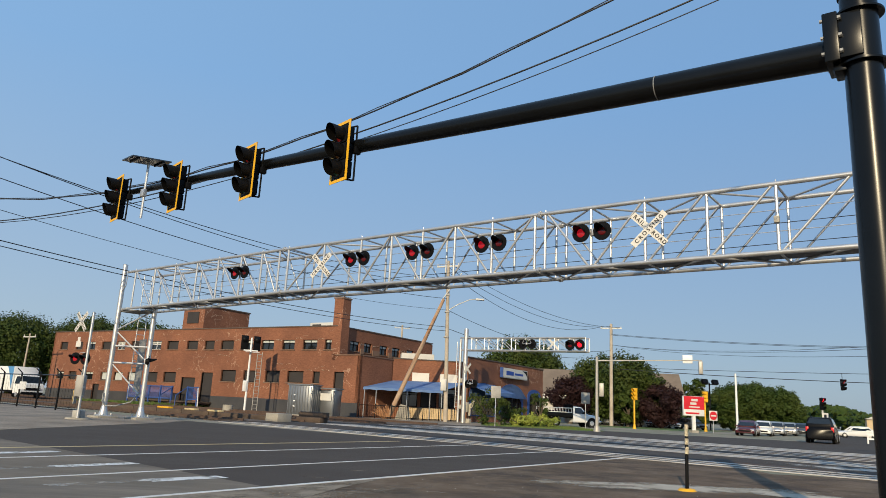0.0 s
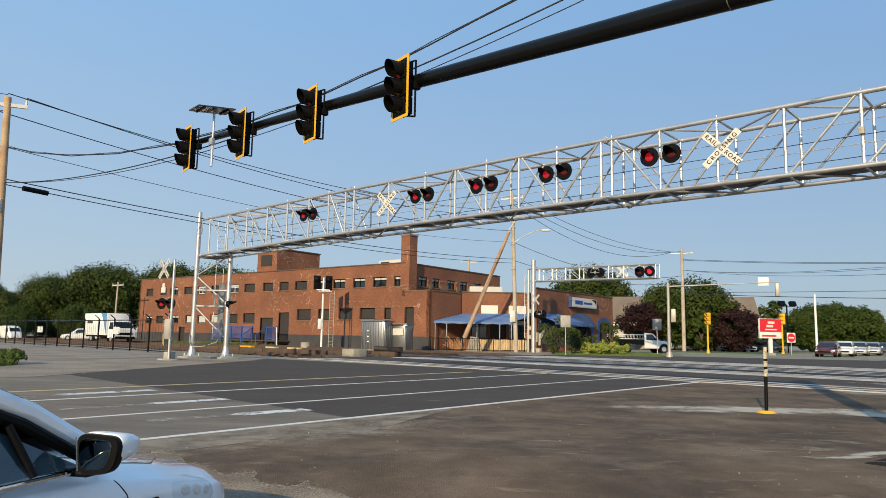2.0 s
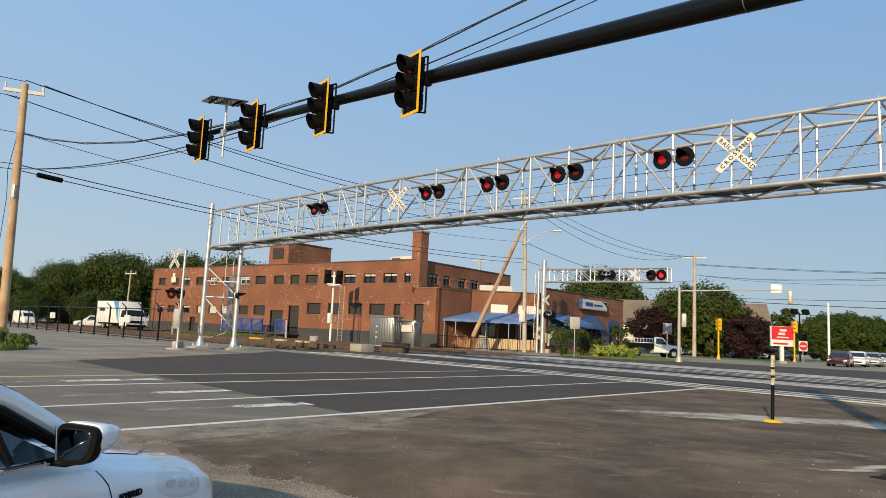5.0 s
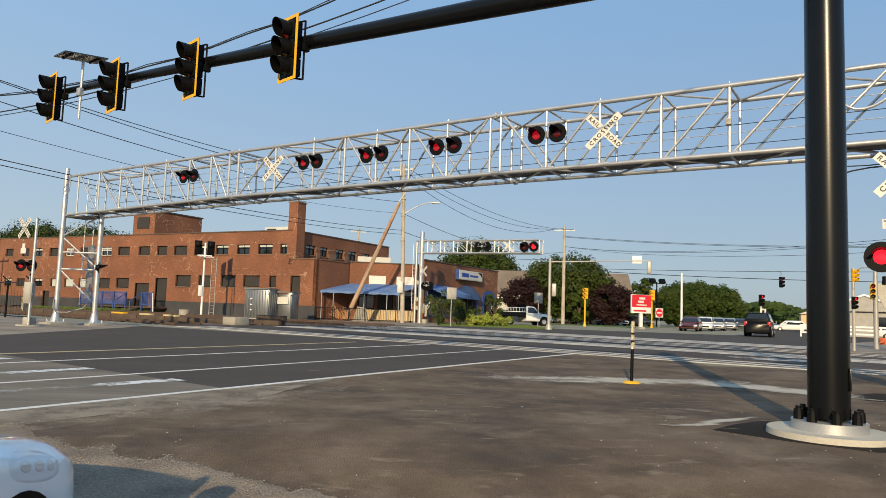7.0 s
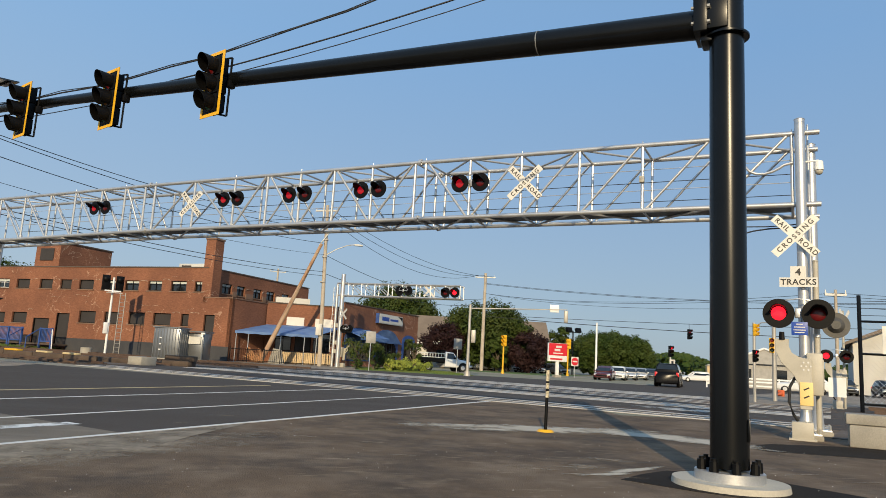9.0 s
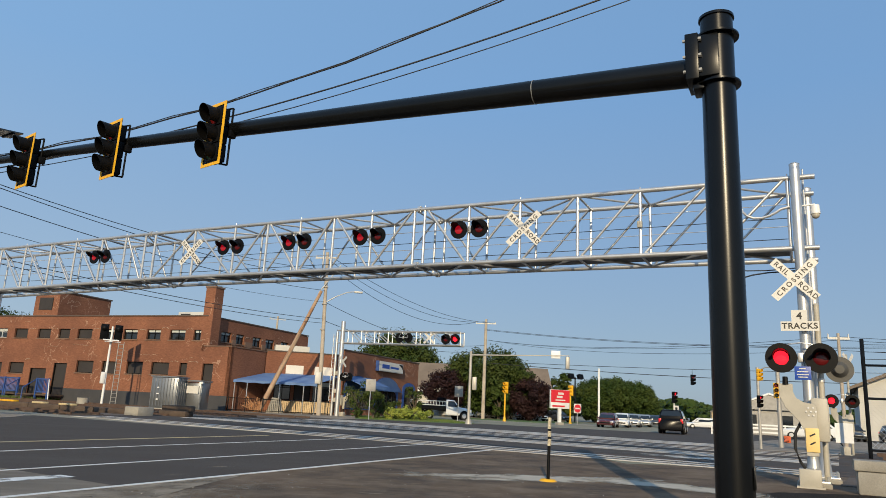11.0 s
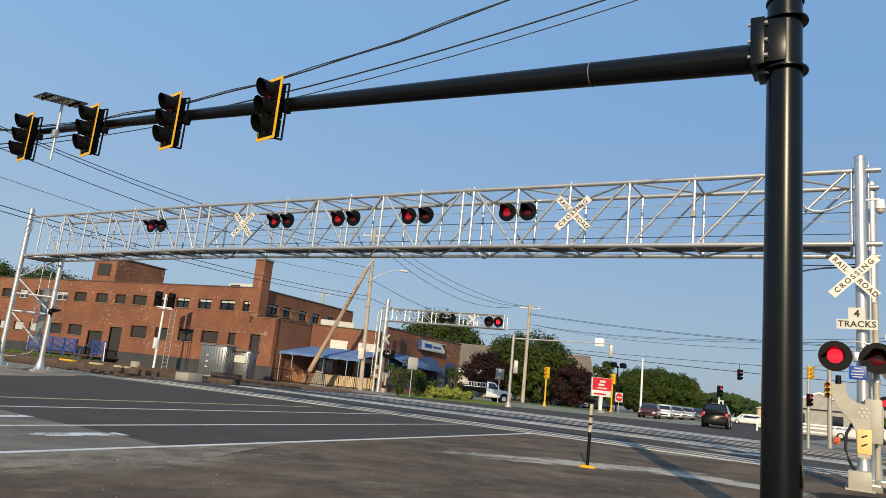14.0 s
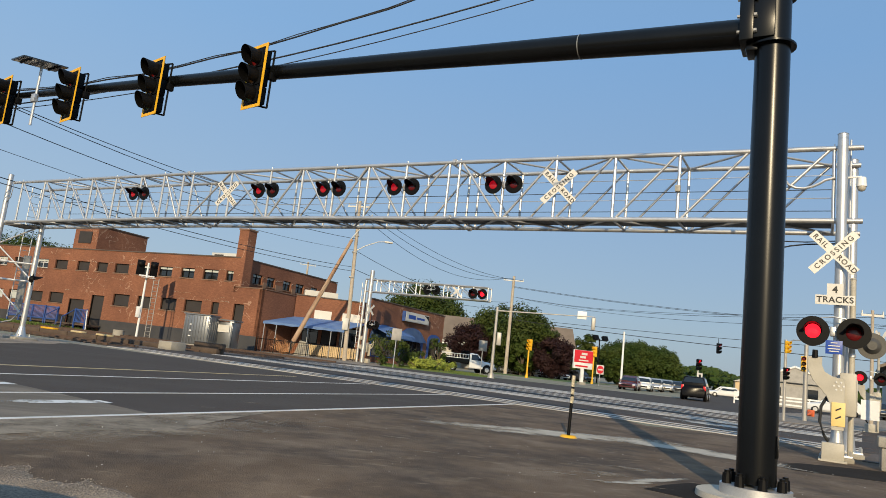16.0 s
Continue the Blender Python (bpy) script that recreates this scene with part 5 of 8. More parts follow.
# ---- railway ----
STEELDARK = material("weathered_grey_metal", (0.34, 0.33, 0.31), 0.6, 0.2, 0.2, 3, 40, 0.05)
PANEL = material("crossing_concrete_panel", (0.56, 0.525, 0.47), 0.8, 0, 0.25, 0.8, 40, 0.2, second=(0.31, 0.28, 0.24), spec=0.3)
BALLAST = material("brown_rail_ballast", (0.15, 0.115, 0.09), 0.95, 0, 0.4, 0.5, 30, 0.8, second=(0.09, 0.07, 0.055))
sheet("gravel_verge", [(-23.5, 0.2), (-12.3, 16.8), (-12.0, 23.3), (-11.8, 30.5), (-12.4, 33.6), (-70, 79), (-110, 40), (-60, -20)], 0.017, GRAVEL, "pale dusty gravel verge beside the road", "gravel")
sheet("rail_bed", [tp(31.6, 22.6), tp(150, 22.6), tp(150, 41), tp(31.6, 41)], 0.021, BALLAST, "brown stone ballast under the railway tracks", "ballast")
sheet("rail_bed", [tp(-2.2, 19.6), tp(-2.2, 40), tp(-120, 40), tp(-120, 19.6)], 0.021, BALLAST, "brown stone ballast under the railway tracks", "ballast")
sheet("gravel_verge", [tp(31.6, 41.2), tp(150, 41.2), tp(150, 80), tp(31.6, 62)], 0.014, GRAVEL, "pale gravel yard before the factory", "gravel")
sheet("rail_bed", [tp(0.0, 17.5), tp(-50, 17.5), tp(-50, 19.65), tp(-2.25, 19.65), tp(-2.25, 20.5), tp(-0.2, 20.5)], 0.0225, BALLAST, "brown ballast beside the concrete blocks", "ballast")
sheet("gravel_verge", [(18.9, 29.2), (22.5, 29.7), (28.2, 31.9), (48, 44), (46, 55), (34, 49.5), (27.2, 42.2)], 0.0235, GRAVEL, "brown gravel corner beyond the crossing", "gravel")
TRACKS = (22.0, 27.6, 32.8, 38.0)
STRIPS = {22.0: ((-1.62, 0.36), (-0.88, 0.36), (0.0, 0.40)), 27.6: ((-1.0, 0.55), (0.0, 1.0), (1.2, 0.30)), 32.8: ((-1.4, 0.3), (0.0, 0.4), (1.45, 0.4)), 38.0: ((-1.5, 0.9), (0.0, 1.2), (1.6, 0.9))}
for c in TRACKS:
    for s in (-0.75, 0.75):
        bm = bmesh.new()
        for a0, a1, z in ((150, 31.5, 0.07), (31.5, -1.5, -0.043), (-1.5, -110, 0.07)):
            mid = (Vector(tp(a0, c + s)) + Vector(tp(a1, c + s))) / 2
            box(bm, (a0 - a1, 0.07, 0.12), (mid.x, mid.y, z), math.degrees(math.atan2(TD.y, TD.x)))
        single("rail", bm, RUST, "rusty brown steel rail", "rail", kind="structure", smooth=False)
    # concrete crossing strips on both sides of each rail
    for k, (o, w) in enumerate(STRIPS[c]):
        pnl = thing("crossing_panel", "pale concrete crossing strip between the rails", "concrete panel", kind="structure")
        for j in range(0, 15):
            bm = bmesh.new()
            m0 = Vector(tp(j * 2.0 + 1.0, c + o))
            box(bm, (1.97, w, 0.05), (m0.x, m0.y, -0.006), math.degrees(math.atan2(TD.y, TD.x)), bevel=0.008)
            part("slab", bm, PANEL, pnl)


def ties():
    base = None
    for c in TRACKS[:3]:
        for k in range(75):
            p = tp(32.0 + k * 0.62, c)
            if base is None:
                bm = bmesh.new()
                box(bm, (0.22, 2.5, 0.14), (0, 0, 0))
                base = mesh_of("tie", bm, TIE, False)
            o = new("railway_tie", base)
            o.matrix_basis = pose(p[0], p[1], -0.015, 0, 0, math.degrees(math.atan2(TD.y, TD.x)))
            tagged(o, "dark weathered timber railway tie in ballast", "railway tie", "railway ties", "structure")


ties()


def timber_edge():
    """The low dark timber edge along the far side of the tracks, with yellow painted pieces."""
    for k in range(9):
        bm = bmesh.new()
        p = tp(33.8 + k * 3.0, 25.2)
        box(bm, (2.9, 0.3, 0.28), (0, 0, 0.14), bevel=0.02)
        single("timber_kerb", bm, TIE, "dark weathered timber kerb beside the rails", "timber", (*p, 0), math.degrees(math.atan2(TD.y, TD.x)), group="timber kerbs")
    for x, y, l in ((43.5, 25.2, 1.4), (40.4, 25.2, 1.1), (37.8, 25.2, 1.2)):
        bm = bmesh.new()
        box(bm, (l, 0.34, 0.10), (0, 0, 0.33), bevel=0.01)
        single("yellow_timber_cap", bm, LINEYELLOW if l < 1.3 else YELLOW, "yellow painted cap on the timber kerb", "timber", (*tp(x, y), 0), math.degrees(math.atan2(TD.y, TD.x)))
    bm = bmesh.new()
    box(bm, (1.0, 1.0, 0.45), (0, 0, 0.22), bevel=0.03)
    single("concrete_block", bm, CONCRETE, "low square concrete block beside the tracks", "concrete block", (-9.3, 39.4, 0), GA)
    for k in range(3):
        bm = bmesh.new()
        box(bm, (2.0, 0.35, 0.30), (0, 0, 0.15 + 0.28 * (k == 2)), bevel=0.04)
        single("stacked_timber", bm, TIE, "stacked old brown timber by the cabinets", "timber", (-7.9 + 0.1 * k, 41.2 + 0.36 * (k % 2), 0), GA + 3 * k)


timber_edge()


# ---- post with crossbuck and flashers beside the far gantry legs ----
LP = (-14.9, 28.85, 0.0)


def far_post():
    gate_machine((LP[0], LP[1], 0), 95, "weathered grey crossing gate mechanism seen from its edge", 4.3, paint_=STEELDARK, mast_at=(-0.33, -0.10))
    flasher((LP[0] - 0.22, LP[1] - 0.16, 2.42), 165, 0.24, 0.25, 0, "gantry flashers", "small black crossing flashers on the far gate post")
    crossbuck((LP[0] - 0.42, LP[1] - 0.16, 3.92), 147, 1.06, "white crossed blades sign lettered RAILROAD CROSSING")
    bm = bmesh.new()
    box(bm, (0.30, 0.01, 0.22)), box(bm, (0.16, 0.01, 0.18), (0, 0, 0.2))
    single("blank_sign", bm, SIGNWHITE, "small white sign plate under the crossed blades", "sign", (LP[0] - 0.40, LP[1] - 0.15, 3.0), 153, smooth=False)
    bm = bmesh.new()
    tube(bm, (0, 0, 0), (0, 0, 0.08), 0.50, 0.47, sides=24)
    single("post_footing", bm, CONCRETE, "round concrete footing under the gate post", "foundation", LP)


far_post()
flasher((GM @ Vector((29.6, -0.75, 2.55))).to_tuple(), GA + 150, 0.24, 0.22, 9, "gate flashers", "crossing flasher on the tower leg turned away")

# ---- railway signal mast ----
SG = (-18.05, 63.4, 0.0)


def railway_signal():
    t = thing("railway_signal", "white railway signal mast with two black heads and a ladder", "railway signal", SG, 30)
    t.scale = (1.05, 1.05, 1.05)
    bm = bmesh.new()
    tube(bm, (0, 0, 0), (0, 0, 6.2), 0.10, 0.08, sides=12)
    part("mast", bm, WHITE, t)
    bm = bmesh.new()
    box(bm, (1.2, 0.12, 0.10), (0, 0, 5.1))
    box(bm, (1.1, 0.5, 0.04), (0.1, -0.2, 4.95))
    part("platform", bm, WHITE, t)
    for x in (-0.52, 0.55):
        bm = bmesh.new()
        box(bm, (0.62, 0.05, 1.25), (x, 0.25, 5.75), bevel=0.02)
        bmesh.ops.create_uvsphere(bm, u_segments=12, v_segments=8, radius=0.28, matrix=pose(x, 0.28, 6.05))
        head = part("signal_head", bm, BLACK, t, "black oval signal head")
        for z in (6.05, 5.7, 5.35):
            bm = bmesh.new()
            tube(bm, (x, 0.25, z), (x, 0.6, z), 0.13, sides=12, caps=False)
            part("hood", bm, BLACK, head)
    lad = bmesh.new()
    for x in (0.55, 0.95):
        tube(lad, (x, -0.3, 0), (x, -0.3, 5.0), 0.035, sides=6)
    for k in range(16):
        tube(lad, (0.55, -0.3, 0.3 + 0.3 * k), (0.95, -0.3, 0.3 + 0.3 * k), 0.022, sides=5)
    part("ladder", lad, STEELDARK, t)
    bm = bmesh.new()
    box(bm, (0.3, 0.3, 0.9), (-0.2, 0, 2.1), bevel=0.03)
    part("relay_box", bm, WHITE, t)
    bm = bmesh.new()
    tube(bm, (-1.4, 0.2, 0), (-1.4, 0.2, 0.5), 0.45, sides=20)
    single("concrete_ring", bm, CONCRETE, "short pale concrete ring beside the signal", "concrete ring", SG, 30)


railway_signal()

# ---- silver equipment cabinets ----
ZINC = material("bare_aluminium_sheet", (0.27, 0.28, 0.29), 0.33, 0.75, 0.15, 0.9, 30, 0.03)


def cabinets():
    t = thing("signal_cabinet", "tall ribbed silver aluminium equipment cabinet with double doors", "equipment cabinet", (-11.25, 55.6, 0), 163)
    slab("body", (2.05, 1.5, 2.25), (0, 0, 1.22), ZINC, t, bevel=0.03)
    slab("base", (2.15, 1.6, 0.12), (0, 0, 0.06), CONCRETE, t)
    slab("roof", (2.2, 1.7, 0.08), (0, 0, 2.39), ZINC, t)
    for k in range(9):
        slab("rib", (0.05, 0.05, 2.1), (-0.96 + 0.24 * k, 0.765, 1.22), ZINC, t)
    for k in range(5):
        slab("rib", (0.05, 0.05, 2.1), (-1.035, -0.6 + 0.3 * k, 1.22), ZINC, t)
    for z in (0.75, 1.15, 1.6):
        slab("handle", (0.16, 0.06, 0.08), (0.42, 0.80, z), WHITE, t)
    s = thing("signal_cabinet", "smaller bare metal cabinet with an overhanging roof and pale notice", "equipment cabinet", (-9.35, 56.4, 0), 163)
    slab("body", (1.35, 1.2, 2.0), (0, 0, 1.1), ZINC, s, bevel=0.03)
    slab("roof", (1.6, 1.6, 0.10), (0, 0.1, 2.2), ZINC, s)
    slab("base", (1.5, 1.4, 0.12), (0, 0, 0.06), CONCRETE, s)
    slab("notice", (0.95, 0.12, 0.55), (0.05, 0.66, 1.55), PALEGREY, s)
    for x in (-0.65, 0.6):
        slab("post", (0.06, 0.06, 2.1), (x, 0.80, 1.1), ZINC, s)
    slab("lamp", (0.3, 0.2, 0.1), (-0.7, 0.9, 2.08), WHITE, s)


cabinets()


def yard_fence():
    """Black chain-link fence along the tracks."""
    a, b = Vector((-19.5, 37.6)), Vector((-46.0, 58.0))
    n = 13
    f = thing("yard_fence", "black metal fence posts with rails along the tracks", "fence")
    for k in range(n + 1):
        p = a.lerp(b, k / n)
        bm = bmesh.new()
        tube(bm, (p.x, p.y, 0), (p.x, p.y, 2.0), 0.05, sides=8)
        tube(bm, (p.x, p.y, 2.0), (p.x - 0.22, p.y - 0.16, 2.25), 0.03, sides=6)
        part("post", bm, BLACKSTEEL, f)
    for z in (0.12, 1.9):
        bm = bmesh.new()
        tube(bm, (a.x, a.y, z), (b.x, b.y, z), 0.03, sides=6)
        part("rail", bm, BLACKSTEEL, f)
    bm = bmesh.new()
    for k in range(int((b - a).length / 0.35)):
        p = a.lerp(b, k * 0.35 / (b - a).length)
        tube(bm, (p.x, p.y, 0.12), (p.x, p.y, 1.9), 0.006, sides=3, caps=False)
    m = part("fence_mesh", bm, BLACKSTEEL, f)
    tagged(m, kind="stuff")
    for x in (0.22, 0.66):
        p = a.lerp(b, x)
        bm = bmesh.new()
        box(bm, (0.35, 0.02, 0.45), (p.x, p.y, 1.25), 30)
        part("fence_notice", bm, WHITE, f, "small white notice", smooth=False)


yard_fence()

# ---- blocks, fence and second crossing post on the forecourt's far side ----
def block_wall():
    d = Vector((0.80, -0.60))
    p = Vector((10.15, 12.4))
    ang = math.degrees(math.atan2(d.y, d.x))
    for k in range(5):
        q = p + d * (0.75 + 1.52 * k)
        bm = bmesh.new()
        box(bm, (1.48, 0.6, 0.42), (0, 0, 0.21), bevel=0.035)
        single("concrete_block", bm, CONCRETE, "large pale concrete barrier block", "concrete block", (q.x, q.y, 0), ang, "barrier blocks")
    for k in range(4):
        q = p + d * (0.90 + 1.9 * k)
        bm = bmesh.new()
        box(bm, (1.88, 0.62, 0.20), (0, 0, 0.525), bevel=0.03)
        single("capping_block", bm, CONCRETE, "flat concrete cap on the barrier blocks", "concrete block", (q.x, q.y, 0), ang, "barrier blocks")


block_wall()


def chain_fence():
    p, d = Vector((22.05, 26.1)), Vector((0.86, -0.51))
    f = thing("chain_link_fence", "black chain-link fence with barbed wire and a hanging board", "fence")
    for k in range(4):
        q = p + d * 3.0 * k
        bm = bmesh.new()
        box(bm, (0.11, 0.11, 4.85), (q.x, q.y, 2.42))
        part("post", bm, BLACKSTEEL, f)
    for z in (0.35, 2.4, 3.75):
        bm = bmesh.new()
        tube(bm, (p.x, p.y, z), (p.x + d.x * 9, p.y + d.y * 9, z), 0.05, sides=8)
        part("rail", bm, BLACKSTEEL, f)
    for z in (4.0, 4.3, 4.6):
        bm = bmesh.new()
        tube(bm, (p.x, p.y, z), (p.x + d.x * 9, p.y + d.y * 9, z), 0.012, sides=5)
        part("barbed_wire", bm, WIRE, f)
    bm = bmesh.new()
    for k in range(90):
        for s in (-1, 1):
            x0 = 0.1 * k
            x1 = x0 + s * 3.4
            z0, z1 = 0.35, 3.75
            if x1 < 0:
                z1 = z0 + (z1 - z0) * x0 / 3.4
                x1 = 0
            if x1 > 9:
                z1 = z0 + (z1 - z0) * (9 - x0) / 3.4
                x1 = 9
            if k % 2 == 0:
                tube(bm, (p.x + d.x * x0, p.y + d.y * x0, z0), (p.x + d.x * x1, p.y + d.y * x1, z1), 0.006, sides=3, caps=False)
    tagged(part("fence_mesh", bm, STEEL, f), kind="stuff")
    s = thing("fence_board", "weathered white board with unreadable dark print", "sign", (p.x + d.x * 2.0, p.y + d.y * 2.0, 3.0), math.degrees(math.atan2(-d.y, -d.x)))
    face = slab("board", (2.4, 0.03, 1.15), (0, 0.06, 0), SIGNWHITE, s)
    for x, z, w, h in ((-0.15, 0.15, 0.9, 0.16), (-0.5, -0.1, 0.5, 0.1), (0.7, -0.4, 0.6, 0.1), (-0.7, -0.4, 0.5, 0.12)):
        slab("print_bar", (w, 0.01, h), (x, 0.08, z), BOARD, face)


chain_fence()
gate_machine((22.9, 28.6, 0), GA, "cream crossing gate mechanism on the far side", 4.4)
flasher((22.72, 28.35, 2.32), GA, 0.29, 0.40, 0, "gate flashers", "black crossing flashers on the distant gate mast")
crossbuck((23.2, 28.35, 4.0), GA + 60, 1.2, "white crossed blades sign seen edge-on", False)
bm = bmesh.new()
box(bm, (0.7, 0.02, 0.85), (0, 0, 0)), box(bm, (0.45, 0.024, 0.05), (0, 0, -0.1))
single("gate_notice", bm, WHITE, "white notice plate on the gate mechanism", "sign", (22.75, 28.38, 0.95), GA, smooth=False)

ragged("worn_crossing_patch", (12.0, 21.6), 2.2, 0.9, -38, thin_out(material("worn_pale_paint", (0.60, 0.57, 0.51), 0.8, 0, 0.2, 0.8, 40, 0.2), 1.8, 0.30, 0.52, 0.30), "pale worn patch on the crossing", 0.0225, 91, "patch")

# ---- utility poles and wires ----
GREYWOOD = material("weathered_grey_pole_wood", (0.46, 0.40, 0.32), 0.9, 0, 0.3, 1.5, 25, 0.4, second=(0.34, 0.285, 0.22))


def utility_pole(at, top, r=0.15, lean=(0, 0), label="tall weathered wooden utility pole", arm=None, arm_turn=0.0, group="utility poles"):
    t = thing("utility_pole", label, "utility pole", at, 0, group)
    bm = bmesh.new()
    tube(bm, (0, 0, -0.1), (lean[0], lean[1], top), r, r * 0.72, sides=16)
    part("pole", bm, GREYWOOD if at[1] > 70 or "distant" in label or "street lamp" in label else WOOD, t)
    if arm:
        z, length = arm
        bm = bmesh.new()
        box(bm, (length, 0.10, 0.13), m=pose(lean[0], lean[1], z, 0, 0, arm_turn))
        a = part("crossarm", bm, PALEGREY, t)
        for s in (-0.46, 0.0, 0.46):
            bm = bmesh.new()
            q = pose(lean[0], lean[1], z, 0, 0, arm_turn) @ Vector((s * length, 0, 0.06))
            tube(bm, q, q + Vector((0, 0, 0.22)), 0.05, 0.03, sides=8)
            part("insulator", bm, PALEGREY, a)
    return t


PL = (-18.95, 23.55)
t = utility_pole((*PL, 0), 9.85, 0.17, (-0.2, -0.12), "tall sunlit wooden utility pole on the grassy verge", (9.55, 1.35), 28)
bm = bmesh.new()
box(bm, (0.12, 0.12, 0.5), (-0.05, -0.2, 5.7), bevel=0.02)
part("pole_box", bm, PALEGREY, t)
bm = bmesh.new()
strand(bm, [(-0.3, -0.1, 7.8), (-0.45, -0.15, 6.5), (-0.4, -0.1, 5.5), (-0.5, -0.1, 3.0), (-0.9, -0.3, 0.0)], 0.012, 5)
part("guy_wire", bm, WIRE, t)
PU = (-0.2, 61.2)
t = utility_pole((*PU, 0), 14.0, 0.19, (-0.40, 0), "tall wooden utility pole with a street lamp", (13.5, 2.2), -25)
bm = bmesh.new()
tube(bm, (-0.85, -0.2, 10.35), (0.85, -0.2, 12.9), 0.05, sides=8)
part("brace", bm, PALEGREY, t)
for z_ in (7.2, 9.4, 10.9):
    bm = bmesh.new()
    box(bm, (0.42, 0.42, 0.12), (-0.26 - 0.004 * z_, 0, z_), bevel=0.02)
    part("clamp", bm, STEELDARK, t)
bm = bmesh.new()
strand(bm, [(-0.3, 0, 9.5), (0.6, -0.1, 10.1), (1.6, -0.2, 10.55), (2.2, -0.2, 10.65)], 0.05, 8)
part("lamp_arm", bm, STEEL, t)
bm = bmesh.new()
box(bm, (0.75, 0.3, 0.16), (2.55, -0.2, 10.62), bevel=0.05)
part("lamp_head", bm, PALEGREY, t, "flat grey street lamp head")
bm = bmesh.new()
box(bm, (0.5, 0.4, 1.0), (-0.3, -0.2, 3.1), bevel=0.04)
part("pole_box", bm, PALEGREY, t)


def leaning_pole():
    t = thing("leaning_pole", "old broken utility pole leaning against the standing one", "utility pole", (-5.2, 61.9, 0))
    bm = bmesh.new()
    tube(bm, (0, 0, 0.0), (4.35, -0.9, 10.5), 0.22, 0.14, sides=14)
    part("pole", bm, material("old_brown_pole_wood", (0.33, 0.185, 0.105), 0.9, 0, 0.35, 1.1, 25, 0.4, second=(0.44, 0.32, 0.22)), t)
    rnd = random.Random(4)
    bm = bmesh.new()
    for k in range(26):
        a, s = rnd.uniform(0, 6.28), rnd.uniform(0.2, 0.55)
        tube(bm, (0.2 * math.cos(a), 0.2 * math.sin(a), 0.1), (-0.7 + s * 1.6 * math.cos(a), s * math.sin(a), rnd.uniform(0.5, 1.35)), 0.16, 0.02, sides=6)
    part("splintered_butt", bm, material("splintered_fresh_wood", (0.48, 0.24, 0.11), 0.9, 0, 0.3, 2, 30, 0.4), t, "splintered orange wood at the break")
    bm = bmesh.new()
    prism(bm, [(0.6, 0), (2.0, 0), (1.7, 1.2), (1.0, 1.3)], 0.2, 0.9)
    single("broken_slab", bm, CONCRETE, "broken concrete slab beside the leaning pole", "rubble", (-5.2, 61.9, 0), smooth=False)


leaning_pole()
FP = (19.8, 87.2)
utility_pole((*FP, 0), 12.4, 0.24, (0, 0), "tall distant utility pole with a crossarm", (11.85, 2.6), -20)
utility_pole((-8.15, 115.0, 0), 14.1, 0.2, (0, 0), "distant utility pole behind the factory roof", (13.6, 2.6), 15)
utility_pole((-49.6, 82.0, 0), 7.3, 0.12, (0.1, 0), "distant utility pole among the trees", (6.9, 2.2), -25)
utility_pole((29.8, 37.1, 0), 6.6, 0.115, (0, 0), "distant utility pole behind the white building", (6.3, 1.2), -20)
utility_pole((26.3, -3.2, 0), 11.5, 0.17, (0, 0), "wooden utility pole beyond the forecourt")
utility_pole((-32.0, 6.0, 0), 10.0, 0.17, (0, 0), "wooden utility pole further along the road")


def free_wire(pts, r, label="black overhead cable sagging between poles"):
    bm = bmesh.new()
    strand(bm, pts, r, 6)
    return single("overhead_wire", bm, WIRE, label, "cable", group="overhead wires")


# service cables from the verge pole over the forecourt, rising to a higher span
ux, uy = 0.861, -0.508
for a2, a1, a0, r in ((0.01092, -0.261, 7.94, 0.017), (0.00647, -0.1225, 6.59, 0.016), (0.00665, -0.1352, 6.60, 0.010)):
    pts = []
    for k in range(46):
        s = k * 1.0
        z = a2 * s * s + a1 * s + a0 if s < 30 else (a2 * 900 + a1 * 30 + a0) + (2 * a2 * 30 + a1) * (s - 30)
        pts.append((-19.0 + ux * s, 23.5 + uy * s, z + (0.02 * math.sin(2.2 * s) if r > 0.0165 else 0)))
    free_wire(pts, r)
    if r > 0.0165:
        free_wire([(x, y, z + 0.03 + 0.02 * math.cos(2.5 * i)) for i, (x, y, z) in enumerate(pts)], 0.010)
# from the verge pole across to the pole by the shop
T0 = (PL[0] - 0.2, PL[1] - 0.12)
for off, z0, z1, drop, r in (((0.55, 0.3), 9.9, 11.8, 1.08, 0.019), ((0, 0), 10.0, 12.4, 1.05, 0.019), ((-0.5, -0.25), 9.35, 10.6, 0.95, 0.019), ((0, 0), 7.95, 9.6, 0.8, 0.012), ((0, 0), 6.75, 8.1, 0.6, 0.02), ((0, 0), 6.55, 7.75, 0.6, 0.018)):
    wire((T0[0] + off[0], T0[1] + off[1], z0), (PU[0] - 0.3, PU[1], z1), drop, r)
bm = bmesh.new()
a, b = Vector((T0[0], T0[1], 6.55)), Vector((PU[0] - 0.3, PU[1], 7.75))
tube(bm, a.lerp(b, 0.020) - Vector((0, 0, 0.05)), a.lerp(b, 0.042) - Vector((0, 0, 0.10)), 0.10, sides=14)
single("cable_splice", bm, BLACK, "black cylindrical cable splice case hanging on a wire", "cable splice")
for z0, z1 in ((9.95, 9.9), (9.3, 9.6), (7.95, 8.1), (6.75, 6.9), (6.55, 6.6)):
    wire((T0[0], T0[1], z0), (-32.0, 6.0, z1), 0.35, 0.013)
